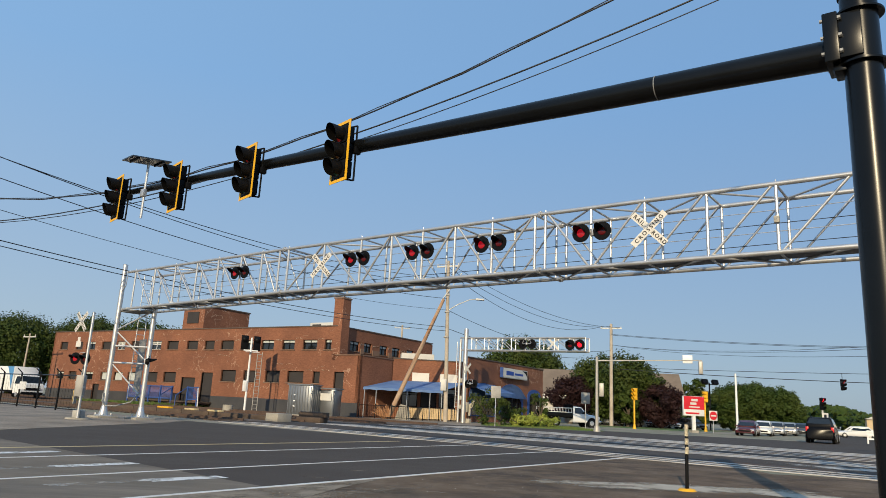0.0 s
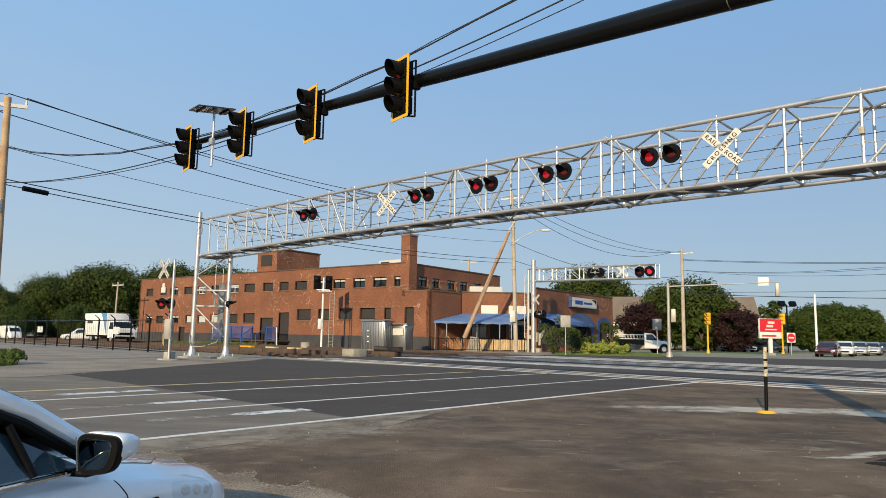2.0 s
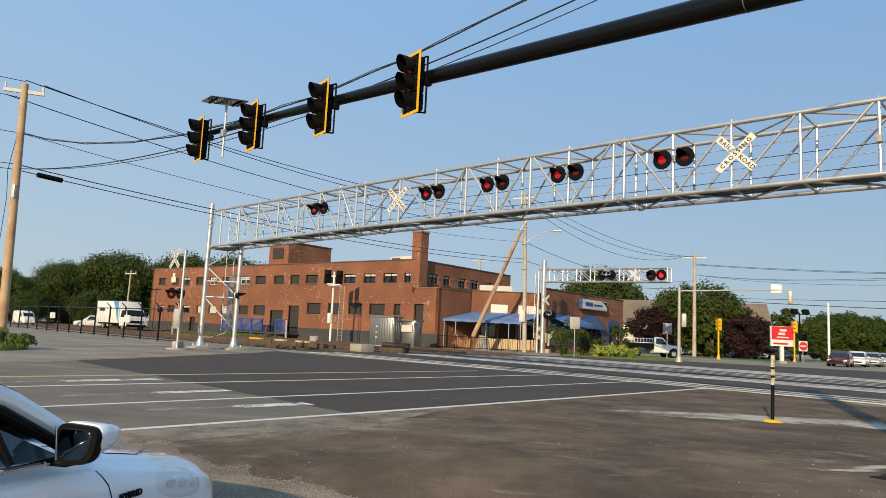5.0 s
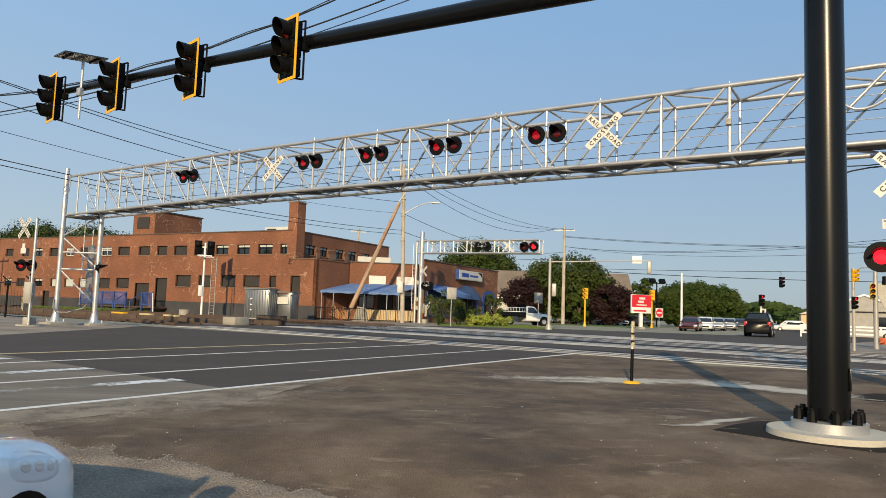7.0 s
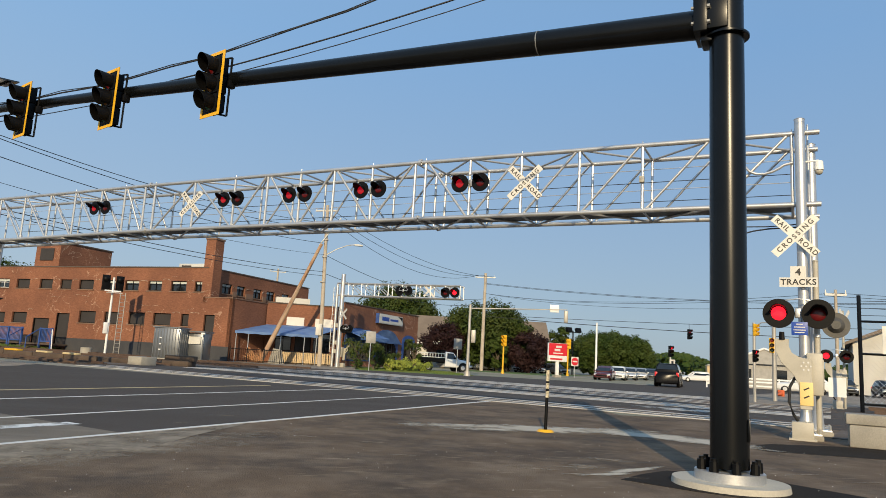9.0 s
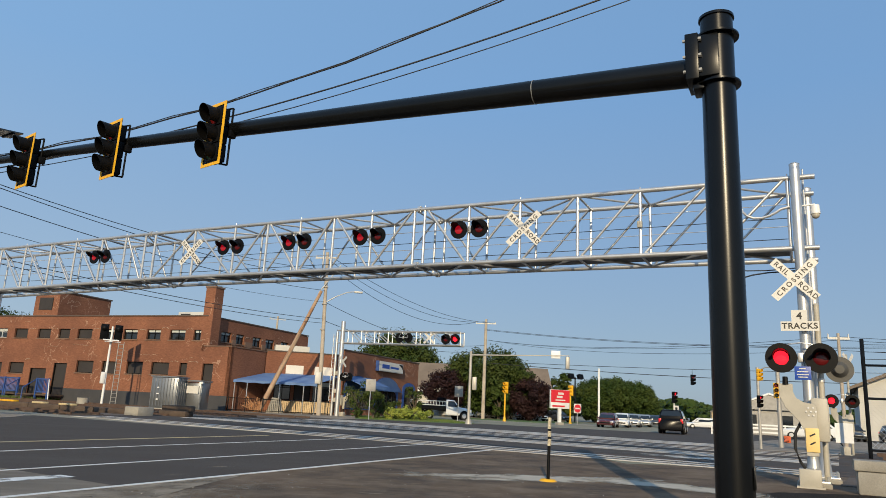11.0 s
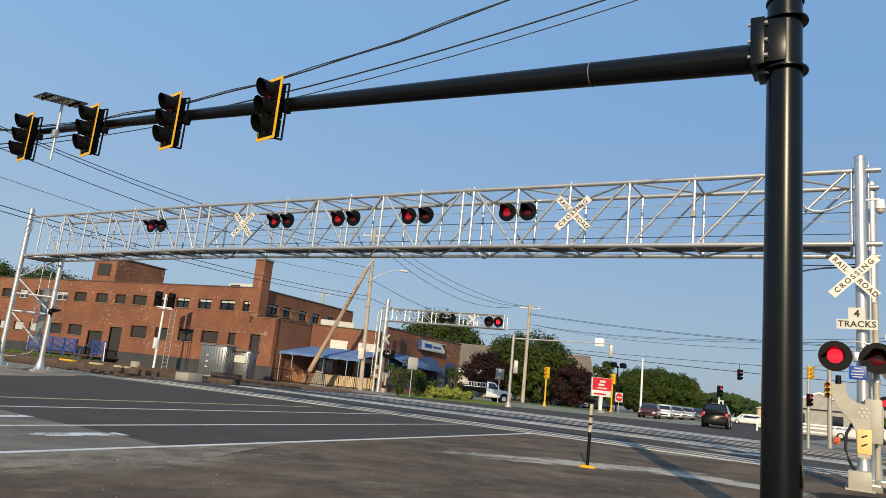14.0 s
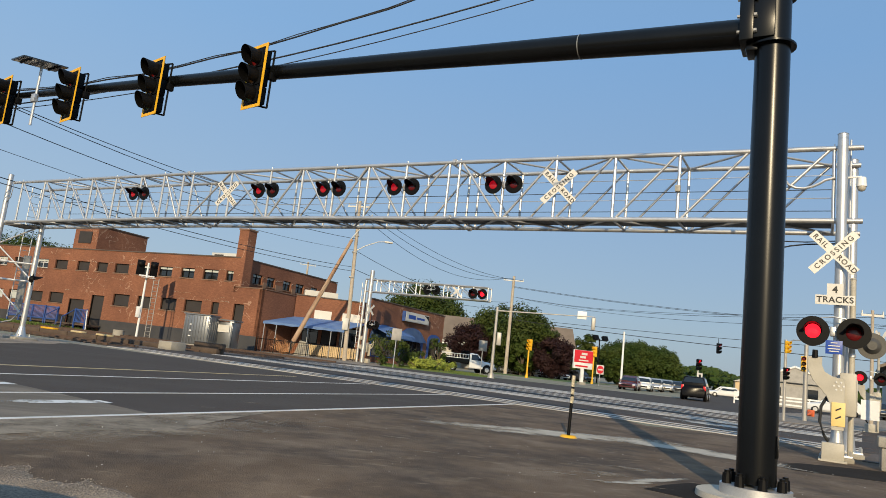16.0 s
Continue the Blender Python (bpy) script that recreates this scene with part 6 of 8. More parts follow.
# on from the shop pole to the distant pole
for o, z0, z1, drop in ((-1.15, 12.96, 12.0, 2.1), (0, 13.37, 12.1, 1.68), (1.15, 13.8, 12.0, 1.42), (0, 9.6, 9.1, 1.3), (0, 8.0, 8.4, 1.1)):
    wire((PU[0] - 0.3, PU[1], z0), (FP[0] + o, FP[1], z1), drop, 0.022)
# from the distant pole towards the far side of the junction
for z0, z1, drop, r in ((11.1, 11.9, 1.7, 0.024), (11.0, 11.75, 1.7, 0.024), (6.9, 6.7, 0.9, 0.04)):
    wire((FP[0], FP[1], z0), (84.0, 58.0, z1), drop, r)
for z0, z1 in ((6.4, 9.0), (6.2, 8.8), (5.6, 8.2)):
    wire((29.8, 37.1, z0), (90.0, 40.0, z1), 0.4, 0.015)
    wire((29.8, 37.1, z0), (FP[0], FP[1], 9.8), 0.8, 0.015)
utility_pole((84.0, 58.0, 0), 12.8, 0.25, (0, 0), "distant utility pole at the far junction")

# ---- far cantilever with flashers ----
FG = (1.3, 62.0, 0.0)


def far_cantilever():
    t = thing("signal_cantilever", "galvanised steel cantilever truss with flashers beyond the tracks", "gantry", FG, GA + 180)
    for x, top in ((0, 8.1), (-0.55, 7.2)):
        bm = bmesh.new()
        tube(bm, (x, 0, 0), (x, 0, top), 0.2 if x == 0 else 0.12, sides=16)
        part("mast", bm, STEEL, t)
    for z in (6.25, 7.32):
        for y in (0.0, 0.7):
            bm = bmesh.new()
            tube(bm, (-0.6, y, z), (11.4, y, z - 0.2), 0.07, sides=8)
            part("chord", bm, STEEL, t)
    for k in range(9):
        x = 0.6 + 1.35 * k
        for y in (0.0, 0.7):
            bm = bmesh.new()
            tube(bm, (x, y, 6.25 - 0.017 * x), (x, y, 7.32 - 0.017 * x), 0.05, sides=6)
            part("post", bm, STEEL, t)
            if k < 8:
                bm = bmesh.new()
                tube(bm, (x, y, 7.3 - 0.017 * x), (x + 1.35, y, 6.25 - 0.017 * x), 0.04, sides=6)
                part("diagonal", bm, STEEL, t)
    for k in range(9):
        bm = bmesh.new()
        box(bm, (0.5, 0.35, 0.35), (-0.3, 0.1, 0.6 + 0.75 * k), bevel=0.03)
        if k in (1, 2, 4):
            part("equipment_box", bm, CREAM, t)
        else:
            bm.free()
    lad = bmesh.new()
    for x in (-1.0, -0.65):
        tube(lad, (x, 0.1, 0.5), (x, 0.1, 7.0), 0.03, sides=5)
    for k in range(20):
        tube(lad, (-1.0, 0.1, 0.7 + 0.32 * k), (-0.65, 0.1, 0.7 + 0.32 * k), 0.02, sides=5)
    part("ladder", lad, STEEL, t)


far_cantilever()
FM = pose(*FG, 0, 0, GA + 180)
flasher((FM @ Vector((10.6, -0.2, 6.55))).to_tuple(), GA, 0.42, 0.42, 1, "far flashers", "crossing flashers on the far cantilever, one lens lit")
flasher((FM @ Vector((6.3, -0.2, 6.65))).to_tuple(), GA + 180, 0.40, 0.42, 9, "far flashers", "rear side of crossing flashers on the far cantilever")
crossbuck((FM @ Vector((8.5, 0.1, 6.7))).to_tuple(), GA, 1.3, "white crossed blades sign on the far cantilever", False)
crossbuck((FM @ Vector((0.5, -0.4, 4.6))).to_tuple(), GA + 78, 1.2, "white crossed blades sign seen edge-on", False)
gate_machine((FM @ Vector((0.3, 0.4, 0))).to_tuple(), GA + 180, "grey crossing gate mechanism beyond the tracks", 4.5)
flasher((FM @ Vector((0.9, -0.3, 3.3))).to_tuple(), GA + 180, 0.36, 0.3, 9, "far flashers", "rear side of crossing flashers on the far gate mast")

# ---- bollard with a yellow base ----
WORNCREAM = material("scuffed_cream_band", (0.66, 0.58, 0.40), 0.6, 0, 0.35, 30, 90, 0.1, second=(0.20, 0.17, 0.12))


def bollard():
    t = thing("marker_post", "flexible black and pale yellow marker post on a yellow base", "marker post", (4.16, 12.68, 0), 10)
    bm = bmesh.new()
    tube(bm, (0, 0, 0), (0.02, 0, 1.12), 0.030, 0.028, sides=14)
    part("post", bm, BLACK, t)
    for z0, z1 in ((0.62, 0.74), (0.78, 0.88), (0.92, 1.12)):
        bm = bmesh.new()
        tube(bm, (0.012, 0, z0), (0.018, 0, z1), 0.033, sides=14)
        part("reflective_band", bm, WORNCREAM, t)
    bm = bmesh.new()
    tube(bm, (0, 0, 0.0), (0, 0, 0.045), 0.17, 0.12, sides=20)
    part("base", bm, YELLOW, t, "round yellow base")
    bm = bmesh.new()
    box(bm, (0.07, 0.05, 0.06), (0.02, 0, 1.19), bevel=0.015)
    part("cap", bm, BLACK, t)


bollard()

# ---- distant signals and signs ----
FARMETAL = material("dull_aluminium", (0.42, 0.40, 0.36), 0.5, 0.3, 0.15, 1.5, 25, 0.05)


def far_mast():
    t = thing("signal_mast", "pale grey steel signal mast with a thin arm", "signal mast", (11.24, 54.36, 0), -15)
    bm = bmesh.new()
    tube(bm, (0, 0, 0), (0, 0, 5.6), 0.13, 0.10, sides=14)
    tube(bm, (0, 0, 0), (0, 0, 0.4), 0.28, 0.2, sides=14)
    part("pole", bm, FARMETAL, t)
    bm = bmesh.new()
    tube(bm, (0, 0, 5.3), (7.6, 0, 5.55), 0.055, 0.032, sides=10)
    part("arm", bm, FARMETAL, t)
    bm = bmesh.new()
    box(bm, (0.7, 0.04, 0.6), (6.6, 0.05, 5.6), bevel=0.01)
    part("sign_plate", bm, WHITE, t)
    bm = bmesh.new()
    box(bm, (0.3, 0.35, 0.95), (7.5, 0, 5.0), bevel=0.05)
    part("signal_back", bm, FARMETAL, t)
    bm = bmesh.new()
    box(bm, (0.35, 0.3, 1.0), (0.35, 0, 3.1), bevel=0.05)
    part("signal_back", bm, FARMETAL, t)


far_mast()


def plain_sign(at, turn, w, h, z, mat, label, post=None, post_mat=None, stripes=()):
    t = thing("road_sign", label, "sign", at, turn)
    bm = bmesh.new()
    tube(bm, (0, 0, 0), (0, 0, z + h / 2), 0.035, sides=8)
    part("post", bm, post_mat or STEEL, t)
    bm = bmesh.new()
    box(bm, (w, 0.02, h), (0, 0.05, z), bevel=0.006)
    face = part("plate", bm, mat, t)
    for x, zz, sw, sh, m in stripes:
        slab("print_bar", (sw, 0.01, sh), (x, 0.065, z + zz), m, face)
    return t


REDSIGN = material("red_sign_face", (0.62, 0.02, 0.03), 0.45, 0, 0.1, 2, 20, 0.02)
plain_sign((3.56, 54.3, 0), 180, 0.75, 0.9, 2.55, STEELDARK, "grey rear side of a road sign on a thin post")
plain_sign((12.6, 66.0, 0), 180, 0.8, 1.0, 2.7, STEELDARK, "grey rear side of a road sign by the lawn")
enter = plain_sign((27.4, 74.5, 0), 195, 0.95, 1.0, 1.75, SIGNWHITE, "red and white do not enter sign")
bm = bmesh.new()
disc(bm, (0, 0.062, 1.75), (0, 1, 0), 0.43, 0.012, 24)
mark = part("red_disc", bm, REDSIGN, enter)
slab("white_bar", (0.62, 0.012, 0.15), (0, 0.082, 1.75), SIGNWHITE, mark)


def red_board():
    t = thing("roadside_board", "red and white roadside advertising board with an emblem", "sign", (24.2, 71.0, -0.28), 195)
    slab("post", (0.34, 0.2, 1.8), (0, 0, 1.15), WHITE, t)
    slab("post_base", (0.75, 0.5, 0.25), (0, 0, 0.40), CONCRETE, t)
    face = slab("panel", (2.3, 0.25, 1.9), (0, 0, 2.85), WHITE, t, bevel=0.02)
    slab("red_field", (2.26, 0.02, 1.25), (0, 0.14, 3.15), REDSIGN, face)
    slab("emblem", (0.7, 0.02, 0.22), (-0.05, 0.16, 3.42), SIGNWHITE, face)
    slab("emblem", (0.7, 0.02, 0.22), (0.1, 0.16, 3.08), SIGNWHITE, face)
    slab("print_bar", (1.2, 0.02, 0.12), (0, 0.16, 2.75), SIGNWHITE, face)
    slab("print_bar", (1.5, 0.02, 0.16), (0.2, 0.14, 2.15), REDSIGN, face)


red_board()


def yellow_post(at, top, label, dark=False, turn=195, s=1.0):
    t = thing("pedestrian_signal", label, "traffic light", at, turn, "distant signals")
    bm = bmesh.new()
    tube(bm, (0, 0, 0), (0, 0, top), 0.09, sides=10)
    tube(bm, (0, 0, 0), (0, 0, 0.5), 0.2, 0.1, sides=10)
    part("post", bm, YELLOW if not dark else PALEGREY, t)
    traffic_signal((at[0], at[1] - 0.15, top - 0.4 * s), turn, s * 1.2, YELLOW if not dark else BLACK, False, "distant traffic signal head on a post", "distant signals", dark)
    return t


yellow_post((19.7, 76.1, 0), 4.0, "yellow traffic signal post at the far junction", False, 120)
yellow_post((29.6, 82.9, 0), 4.3, "yellow and black signal post behind the board", False, 100)
yellow_post((38.7, 74.5, 0), 3.9, "black traffic signal on a pale post", True)
bm = bmesh.new()
tube(bm, (0, 0, 0), (0, 0, 6.3), 0.13, 0.10, sides=10)
single("flag_pole", bm, WHITE, "plain white metal pole at the roadside", "pole", (30.64, 76.4, 0))
hung = traffic_signal((44.2, 80.2, 5.9), 205, 1.2, BLACK, False, "hanging traffic signal on the span wire showing red", "distant signals", True)
bm = bmesh.new()
tube(bm, (0, -0.1, 0.5), (0, -0.1, 1.3), 0.03, sides=6)
part("hanger", bm, BLACK, hung)
wire((22.5, 99.1, 7.9), (84.0, 46.0, 7.6), 0.7, 0.03)


def flood_pole():
    t = thing("flood_light", "dark post with two floodlights behind the board", "flood light", (33.5, 92, 0), 200)
    bm = bmesh.new()
    tube(bm, (0, 0, 0), (0, 0, 6.0), 0.09, sides=8)
    tube(bm, (-0.8, 0, 5.8), (0.8, 0, 5.8), 0.05, sides=6)
    part("post", bm, BLACKSTEEL, t)
    for x in (-0.8, 0.8):
        bm = bmesh.new()
        box(bm, (0.8, 0.4, 0.6), m=pose(x, 0.1, 6.1, 25, 0, 0))
        part("lamp", bm, BLACK, t)


flood_pole()
plain_sign((38.75, 74.2, 0), 195, 0.8, 0.8, 2.2, SIGNWHITE, "white plate on the post under the distant signal", stripes=((0, 0.05, 0.3, 0.36, SIGNINK),))
# signals on the forecourt's far corner
t = thing("signal_mast", "grey signal mast with yellow hanging signals", "signal mast", (23.5, 33.9, 0), 0)
bm = bmesh.new()
tube(bm, (0, 0, 0), (0, 0, 3.9), 0.12, 0.10, sides=12)
part("pole", bm, FARMETAL, t)
t2 = thing("signal_mast", "thin grey signal post with a small bracket arm", "signal mast", (20.5, 31.1, 0), 0)
bm = bmesh.new()
tube(bm, (0, 0, 0), (0, 0, 3.8), 0.07, sides=10)
strand(bm, [(0, 0, 3.6), (0.6, 0.3, 3.85), (1.6, 0.9, 3.95)], 0.03, 6)
part("pole", bm, FARMETAL, t2)
traffic_signal((20.55, 31.0, 3.45), 200, 0.55, YELLOW, False, "small yellow traffic signal on a bracket", "distant signals")
traffic_signal((20.5, 31.0, 2.2), 190, 0.55, BLACK, False, "small dark traffic signal with a lit red lens", "distant signals", True)
traffic_signal((23.3, 33.8, 2.9), 150, 0.75, YELLOW, False, "yellow traffic signal seen from behind", "distant signals")
plain_sign((24.6, 33.2, 0), 190, 1.1, 1.0, 1.9, material("green_road_sign", (0.01, 0.16, 0.09), 0.5, 0, 0.1, 2, 20, 0.02), "green direction sign with unreadable white print", stripes=((0, 0.2, 0.7, 0.12, SIGNWHITE), (-0.1, -0.1, 0.5, 0.1, SIGNWHITE)))


# ---- trees and plants ----
def leaf_material(name, c, c2, gloss=0.55):
    m = material(name, c, gloss, 0, 0.3, 0.35, 6, 0, second=c2)
    b = m.node_tree.nodes["Principled BSDF"]
    b.inputs["Specular IOR Level"].default_value = 0.12
    return m


LEAF = leaf_material("green_leaves", (0.034, 0.056, 0.011), (0.060, 0.075, 0.017))
LEAFDARK = leaf_material("dark_green_leaves", (0.030, 0.055, 0.011), (0.055, 0.074, 0.015))
LEAFPURPLE = leaf_material("dark_purple_leaves", (0.020, 0.010, 0.011), (0.034, 0.016, 0.015))
LEAFYELLOW = leaf_material("yellow_green_leaves", (0.30, 0.33, 0.06), (0.16, 0.22, 0.04))
BARK = material("grey_brown_bark", (0.11, 0.085, 0.06), 0.95, 0, 0.3, 2, 20, 0.5)


def crown_mesh(name, mat, w, h, base, clumps, per, leaf, seed):
    """Leaves as small folded blades in clumps, with gaps between the clumps."""
    rnd = random.Random(seed)
    verts, faces = [], []
    for _ in range(clumps):
        while True:
            p = Vector((rnd.uniform(-1, 1), rnd.uniform(-1, 1), rnd.uniform(-1, 1)))
            if 0.25 < p.length < 1 and (p.length > 0.55 or rnd.random() < 0.3):
                break
        flat = 1.0 - 0.25 * max(0.0, -p.z)
        c = Vector((p.x * w / 2 * flat, p.y * w / 2 * flat, base + h / 2 + p.z * h / 2))
        rad = rnd.uniform(0.09, 0.17) * w
        for _ in range(per):
            d = Vector((rnd.gauss(0, 1), rnd.gauss(0, 1), rnd.gauss(0, 0.8)))
            d = d.normalized() * rad * rnd.random() ** 0.4
            q = c + d
            n = (d.normalized() + Vector((rnd.uniform(-0.6, 0.6), rnd.uniform(-0.6, 0.6), rnd.uniform(-0.2, 0.9)))).normalized()
            u = n.orthogonal().normalized()
            u.rotate(Matrix.Rotation(rnd.random() * 6.28, 3, n))
            v = n.cross(u)
            s = leaf * rnd.uniform(0.6, 1.4)
            k = len(verts)
            verts += [q - u * s, q + v * s * 0.5 + n * s * 0.15, q + u * s, q - v * s * 0.5 + n * s * 0.15]
            faces.append((k, k + 1, k + 2, k + 3))
    me = bpy.data.meshes.new(name)
    me.from_pydata([tuple(x) for x in verts], [], faces)
    me.materials.append(mat)
    return me


def tree(at, w, h, base, mat, label, seed, clumps=60, per=55, leaf=0.22, category="tree", group="trees"):
    rnd = random.Random(seed)
    t = thing("tree" if category == "tree" else "bush", label, category, at, 0, group)
    bm = bmesh.new()
    top = base + h * 0.7
    tube(bm, (0, 0, -0.1), (0.15, 0.1, top * 0.55), 0.035 * w + 0.08, 0.02 * w + 0.05, sides=9)
    for k in range(6):
        a = k * 1.05 + rnd.random()
        z0 = top * rnd.uniform(0.3, 0.55)
        tube(bm, (0.1, 0.05, z0), (w * 0.3 * math.cos(a), w * 0.3 * math.sin(a), min(base + h * 0.75, z0 + h * rnd.uniform(0.25, 0.45))), 0.016 * w + 0.03, 0.02, sides=6)
    part("trunk", bm, BARK, t)
    c = new("crown", crown_mesh("crown", mat, w, h, base, clumps, per, leaf, seed))
    c.parent = t
    return t


# woods behind the yard
woods_a = tree((-66, 106, 0), 13, 10.9, 0.4, LEAF, "broad green tree in the woods behind the yard", 11, 230, 185, 0.185, group="woods")
woods_b = tree((-80, 98, 0), 10, 7.6, 0.1, LEAFDARK, "dark green tree in the woods behind the yard", 12, 180, 185, 0.175, group="woods")
rnd = random.Random(77)
for x, y, kind, s in ((-58, 111, 0, 1.0), (-50, 114, 0, 1.02), (-72, 102, 0, 0.82), (-43, 119, 0, 1.0), (-88, 96, 1, 1.05), (-97, 92, 1, 1.0), (-106, 86, 1, 1.0), (-62, 122, 0, 1.1), (-76, 112, 1, 1.1), (-90, 108, 1, 1.15), (-36, 125, 0, 0.95), (-103, 100, 1, 1.1), (-54, 103, 1, 0.75), (-64, 97, 1, 0.62), (-72, 94, 1, 0.55), (-116, 82, 1, 1.0)):
    copy_thing((woods_a, woods_b)[kind], pose(x, y, 0, 0, 0, rnd.uniform(0, 360)) @ Matrix.Scale(s * rnd.uniform(0.95, 1.06), 4))
# trees behind the shop and the office
tree((12.1, 119.4, 0), 14, 11.0, 1.5, LEAF, "broad round green tree behind the shop", 21, 200, 140, 0.24)
tree((21.9, 95.5, 0), 10.5, 8.2, 1.0, LEAF, "broad green tree before the office", 22, 170, 130, 0.19)
tree((24.6, 94.0, 0), 7, 7.2, 0.8, LEAF, "green tree before the office", 23, 110, 130, 0.19)
tree((35.0, 101, 0), 4.8, 5.8, 0.8, LEAF, "small green tree beside the office", 28, 50, 70, 0.24)
tree((15.8, 93.0, 0), 6, 5.0, 0.8, LEAFPURPLE, "dark purple-leaved tree in front of the office", 24, 100, 110, 0.16)
tree((26.8, 90.5, 0), 5.6, 4.9, 0.4, LEAFPURPLE, "dark purple-leaved tree in front of the office", 25, 110, 110, 0.16)
tree((22.6, 90.5, 0), 3.4, 4.4, 0.5, LEAFDARK, "slim green street tree by the lot", 26, 40, 60, 0.2)
right_a = tree((43.4, 101, 0), 6.2, 6.2, 0.2, LEAFDARK, "green tree at the roadside beyond the junction", 27, 130, 130, 0.18)
for x, y, s in ((46.2, 100, 0.95), (40.8, 103, 0.9), (42.0, 106, 1.03), (45, 105, 1.05), (47.5, 99.5, 0.62)):
    copy_thing(right_a, pose(x, y, 0, 0, 0, rnd.uniform(0, 360)) @ Matrix.Scale(s, 4))
# far wooded ridge
def ridge():
    r2 = random.Random(5)
    verts, faces = [], []
    for k in range(5200):
        a = radians(r2.uniform(-42, -17))
        d = r2.uniform(300, 420)
        top = 5.2 + 2.0 * math.sin(a * 23) + 1.3 * math.sin(a * 61) + (d - 300) * 0.03
        z = max(0.5, top * r2.random() ** 0.55)
        q = Vector((-d * math.sin(a), d * math.cos(a), z))
        s = r2.uniform(0.8, 2.0)
        for _ in range(2):
            u = Vector((r2.uniform(-1, 1), r2.uniform(-1, 1), r2.uniform(-0.7, 0.7))).normalized() * s
            v = u.orthogonal().normalized() * s * 0.7
            n = len(verts)
            verts += [tuple(q - u), tuple(q - v), tuple(q + u), tuple(q + v)]
            faces.append((n, n + 1, n + 2, n + 3))
    me = bpy.data.meshes.new("far_woods")
    me.from_pydata(verts, [], faces)
    me.materials.append(LEAFDARK)
    tagged(new("far_woods", me), "far wooded ridge beyond the junction", "woods", kind="stuff")


ridge()


def grass(name, n, where, size, mat, label, seed):
    r2 = random.Random(seed)
    verts, faces = [], []
    while len(faces) < n:
        x, y = where(r2)
        a, s = r2.uniform(0, 6.28), size * r2.uniform(0.5, 1.3)
        lean = Vector((r2.uniform(-0.5, 0.5), r2.uniform(-0.5, 0.5), 1)) * s
        q = Vector((x, y, 0.01))
        w = Vector((math.cos(a), math.sin(a), 0)) * s * 0.10
        k = len(verts)
        verts += [tuple(q - w), tuple(q + w), tuple(q + lean)]
        faces.append((k, k + 1, k + 2))
    me = bpy.data.meshes.new(name)
    me.from_pydata(verts, [], faces)
    me.materials.append(mat)
    return tagged(new(name, me), label, "grass", kind="stuff")


def in_blob(cx, cy, rx, ry):
    def f(r2):
        a, d = r2.uniform(0, 6.28), r2.random() ** 0.6
        return cx + rx * d * math.cos(a), cy + ry * d * math.sin(a)
    return f


LEAFWEED = leaf_material("bright_weed_leaves", (0.075, 0.12, 0.022), (0.11, 0.145, 0.035))
GRASS = leaf_material("verge_grass", (0.085, 0.14, 0.03), (0.14, 0.165, 0.05))
for x, y, w, h, sd in ((-18.3, 21.9, 1.5, 0.75, 71), (-19.6, 21.2, 1.7, 0.65, 72), (-17.4, 22.3, 1.1, 0.5, 73), (-18.7, 20.4, 1.4, 0.5, 74), (-20.6, 22.4, 1.5, 0.7, 75)):
    tree((x, y, 0), w, h, 0.0, LEAFWEED, "leafy green weeds round the verge pole", sd, 26, 60, 0.05, "bush", "verge weeds")
grass("verge_grass", 6000, in_blob(-18.8, 21.0, 2.2, 2.4), 0.22, GRASS, "tall green weeds round the verge pole", 31)
grass("verge_grass", 2500, in_blob(-23.0, 23.0, 3.0, 3.0), 0.25, GRASS, "thin green weeds on the gravel verge", 32)
grass("yard_grass", 5000, in_blob(-31.0, 72.0, 7.0, 2.2), 0.28, GRASS, "weeds before the factory porch", 33)
sheet("lawn", [(2.6, 55.2), (10.6, 54.2), (12.3, 60), (12.5, 68), (9.0, 72), (2.9, 63)], 0.016, GRASSGREEN, "mown green lawn before the shop", "lawn")
grass("lawn_grass", 9000, lambda r2: (r2.uniform(3, 12), r2.uniform(55.2, 67)), 0.12, GRASS, "short lawn grass before the shop", 34)
sheet("verge", [(14.8, 80.5), (20.5, 78.6), (24, 77.2), (27, 80), (32, 87), (38, 96), (30, 93), (16, 88)], 0.019, GRASSGREEN, "worn green verge along the far junction", "lawn")
# shrubs and flowers in front of the shop
for x, y, w, h, mat, sd, lab in ((2.9, 59.5, 2.6, 2.9, LEAF, 41, "tall green shrub before the shop"), (4.2, 58.5, 2.3, 2.2, LEAF, 42, "green shrub before the shop"), (6.0, 60.0, 2.2, 1.5, LEAF, 43, "low green shrub before the shop"), (7.9, 62.5, 1.7, 3.0, LEAF, 44, "slim green shrub beside the arched door"), (7.4, 59.5, 2.2, 1.0, LEAFYELLOW, 45, "yellow flowering perennials before the shop"), (8.3, 60.6, 2.0, 0.9, LEAFYELLOW, 46, "yellow-green hosta clump before the shop"), (5.6, 58.4, 1.6, 0.8, LEAFYELLOW, 47, "yellow flowering perennials before the shop"), (6.6, 58.9, 1.5, 0.8, LEAFYELLOW, 48, "yellow-green hosta clump before the shop")):
    tree((x, y, 0), w, h, 0.05, mat, lab, sd, 22, 45, 0.10, "bush", "shop planting")

# ---- vehicles ----
from mathutils.bvhtree import BVHTree
CARPAINT = {}


def paint(name, c, metal=0.0):
    if name not in CARPAINT:
        CARPAINT[name] = material(name, c, 0.28, metal, 0.05, 1.0, 30, 0.0, coat=0.6)
    return CARPAINT[name]


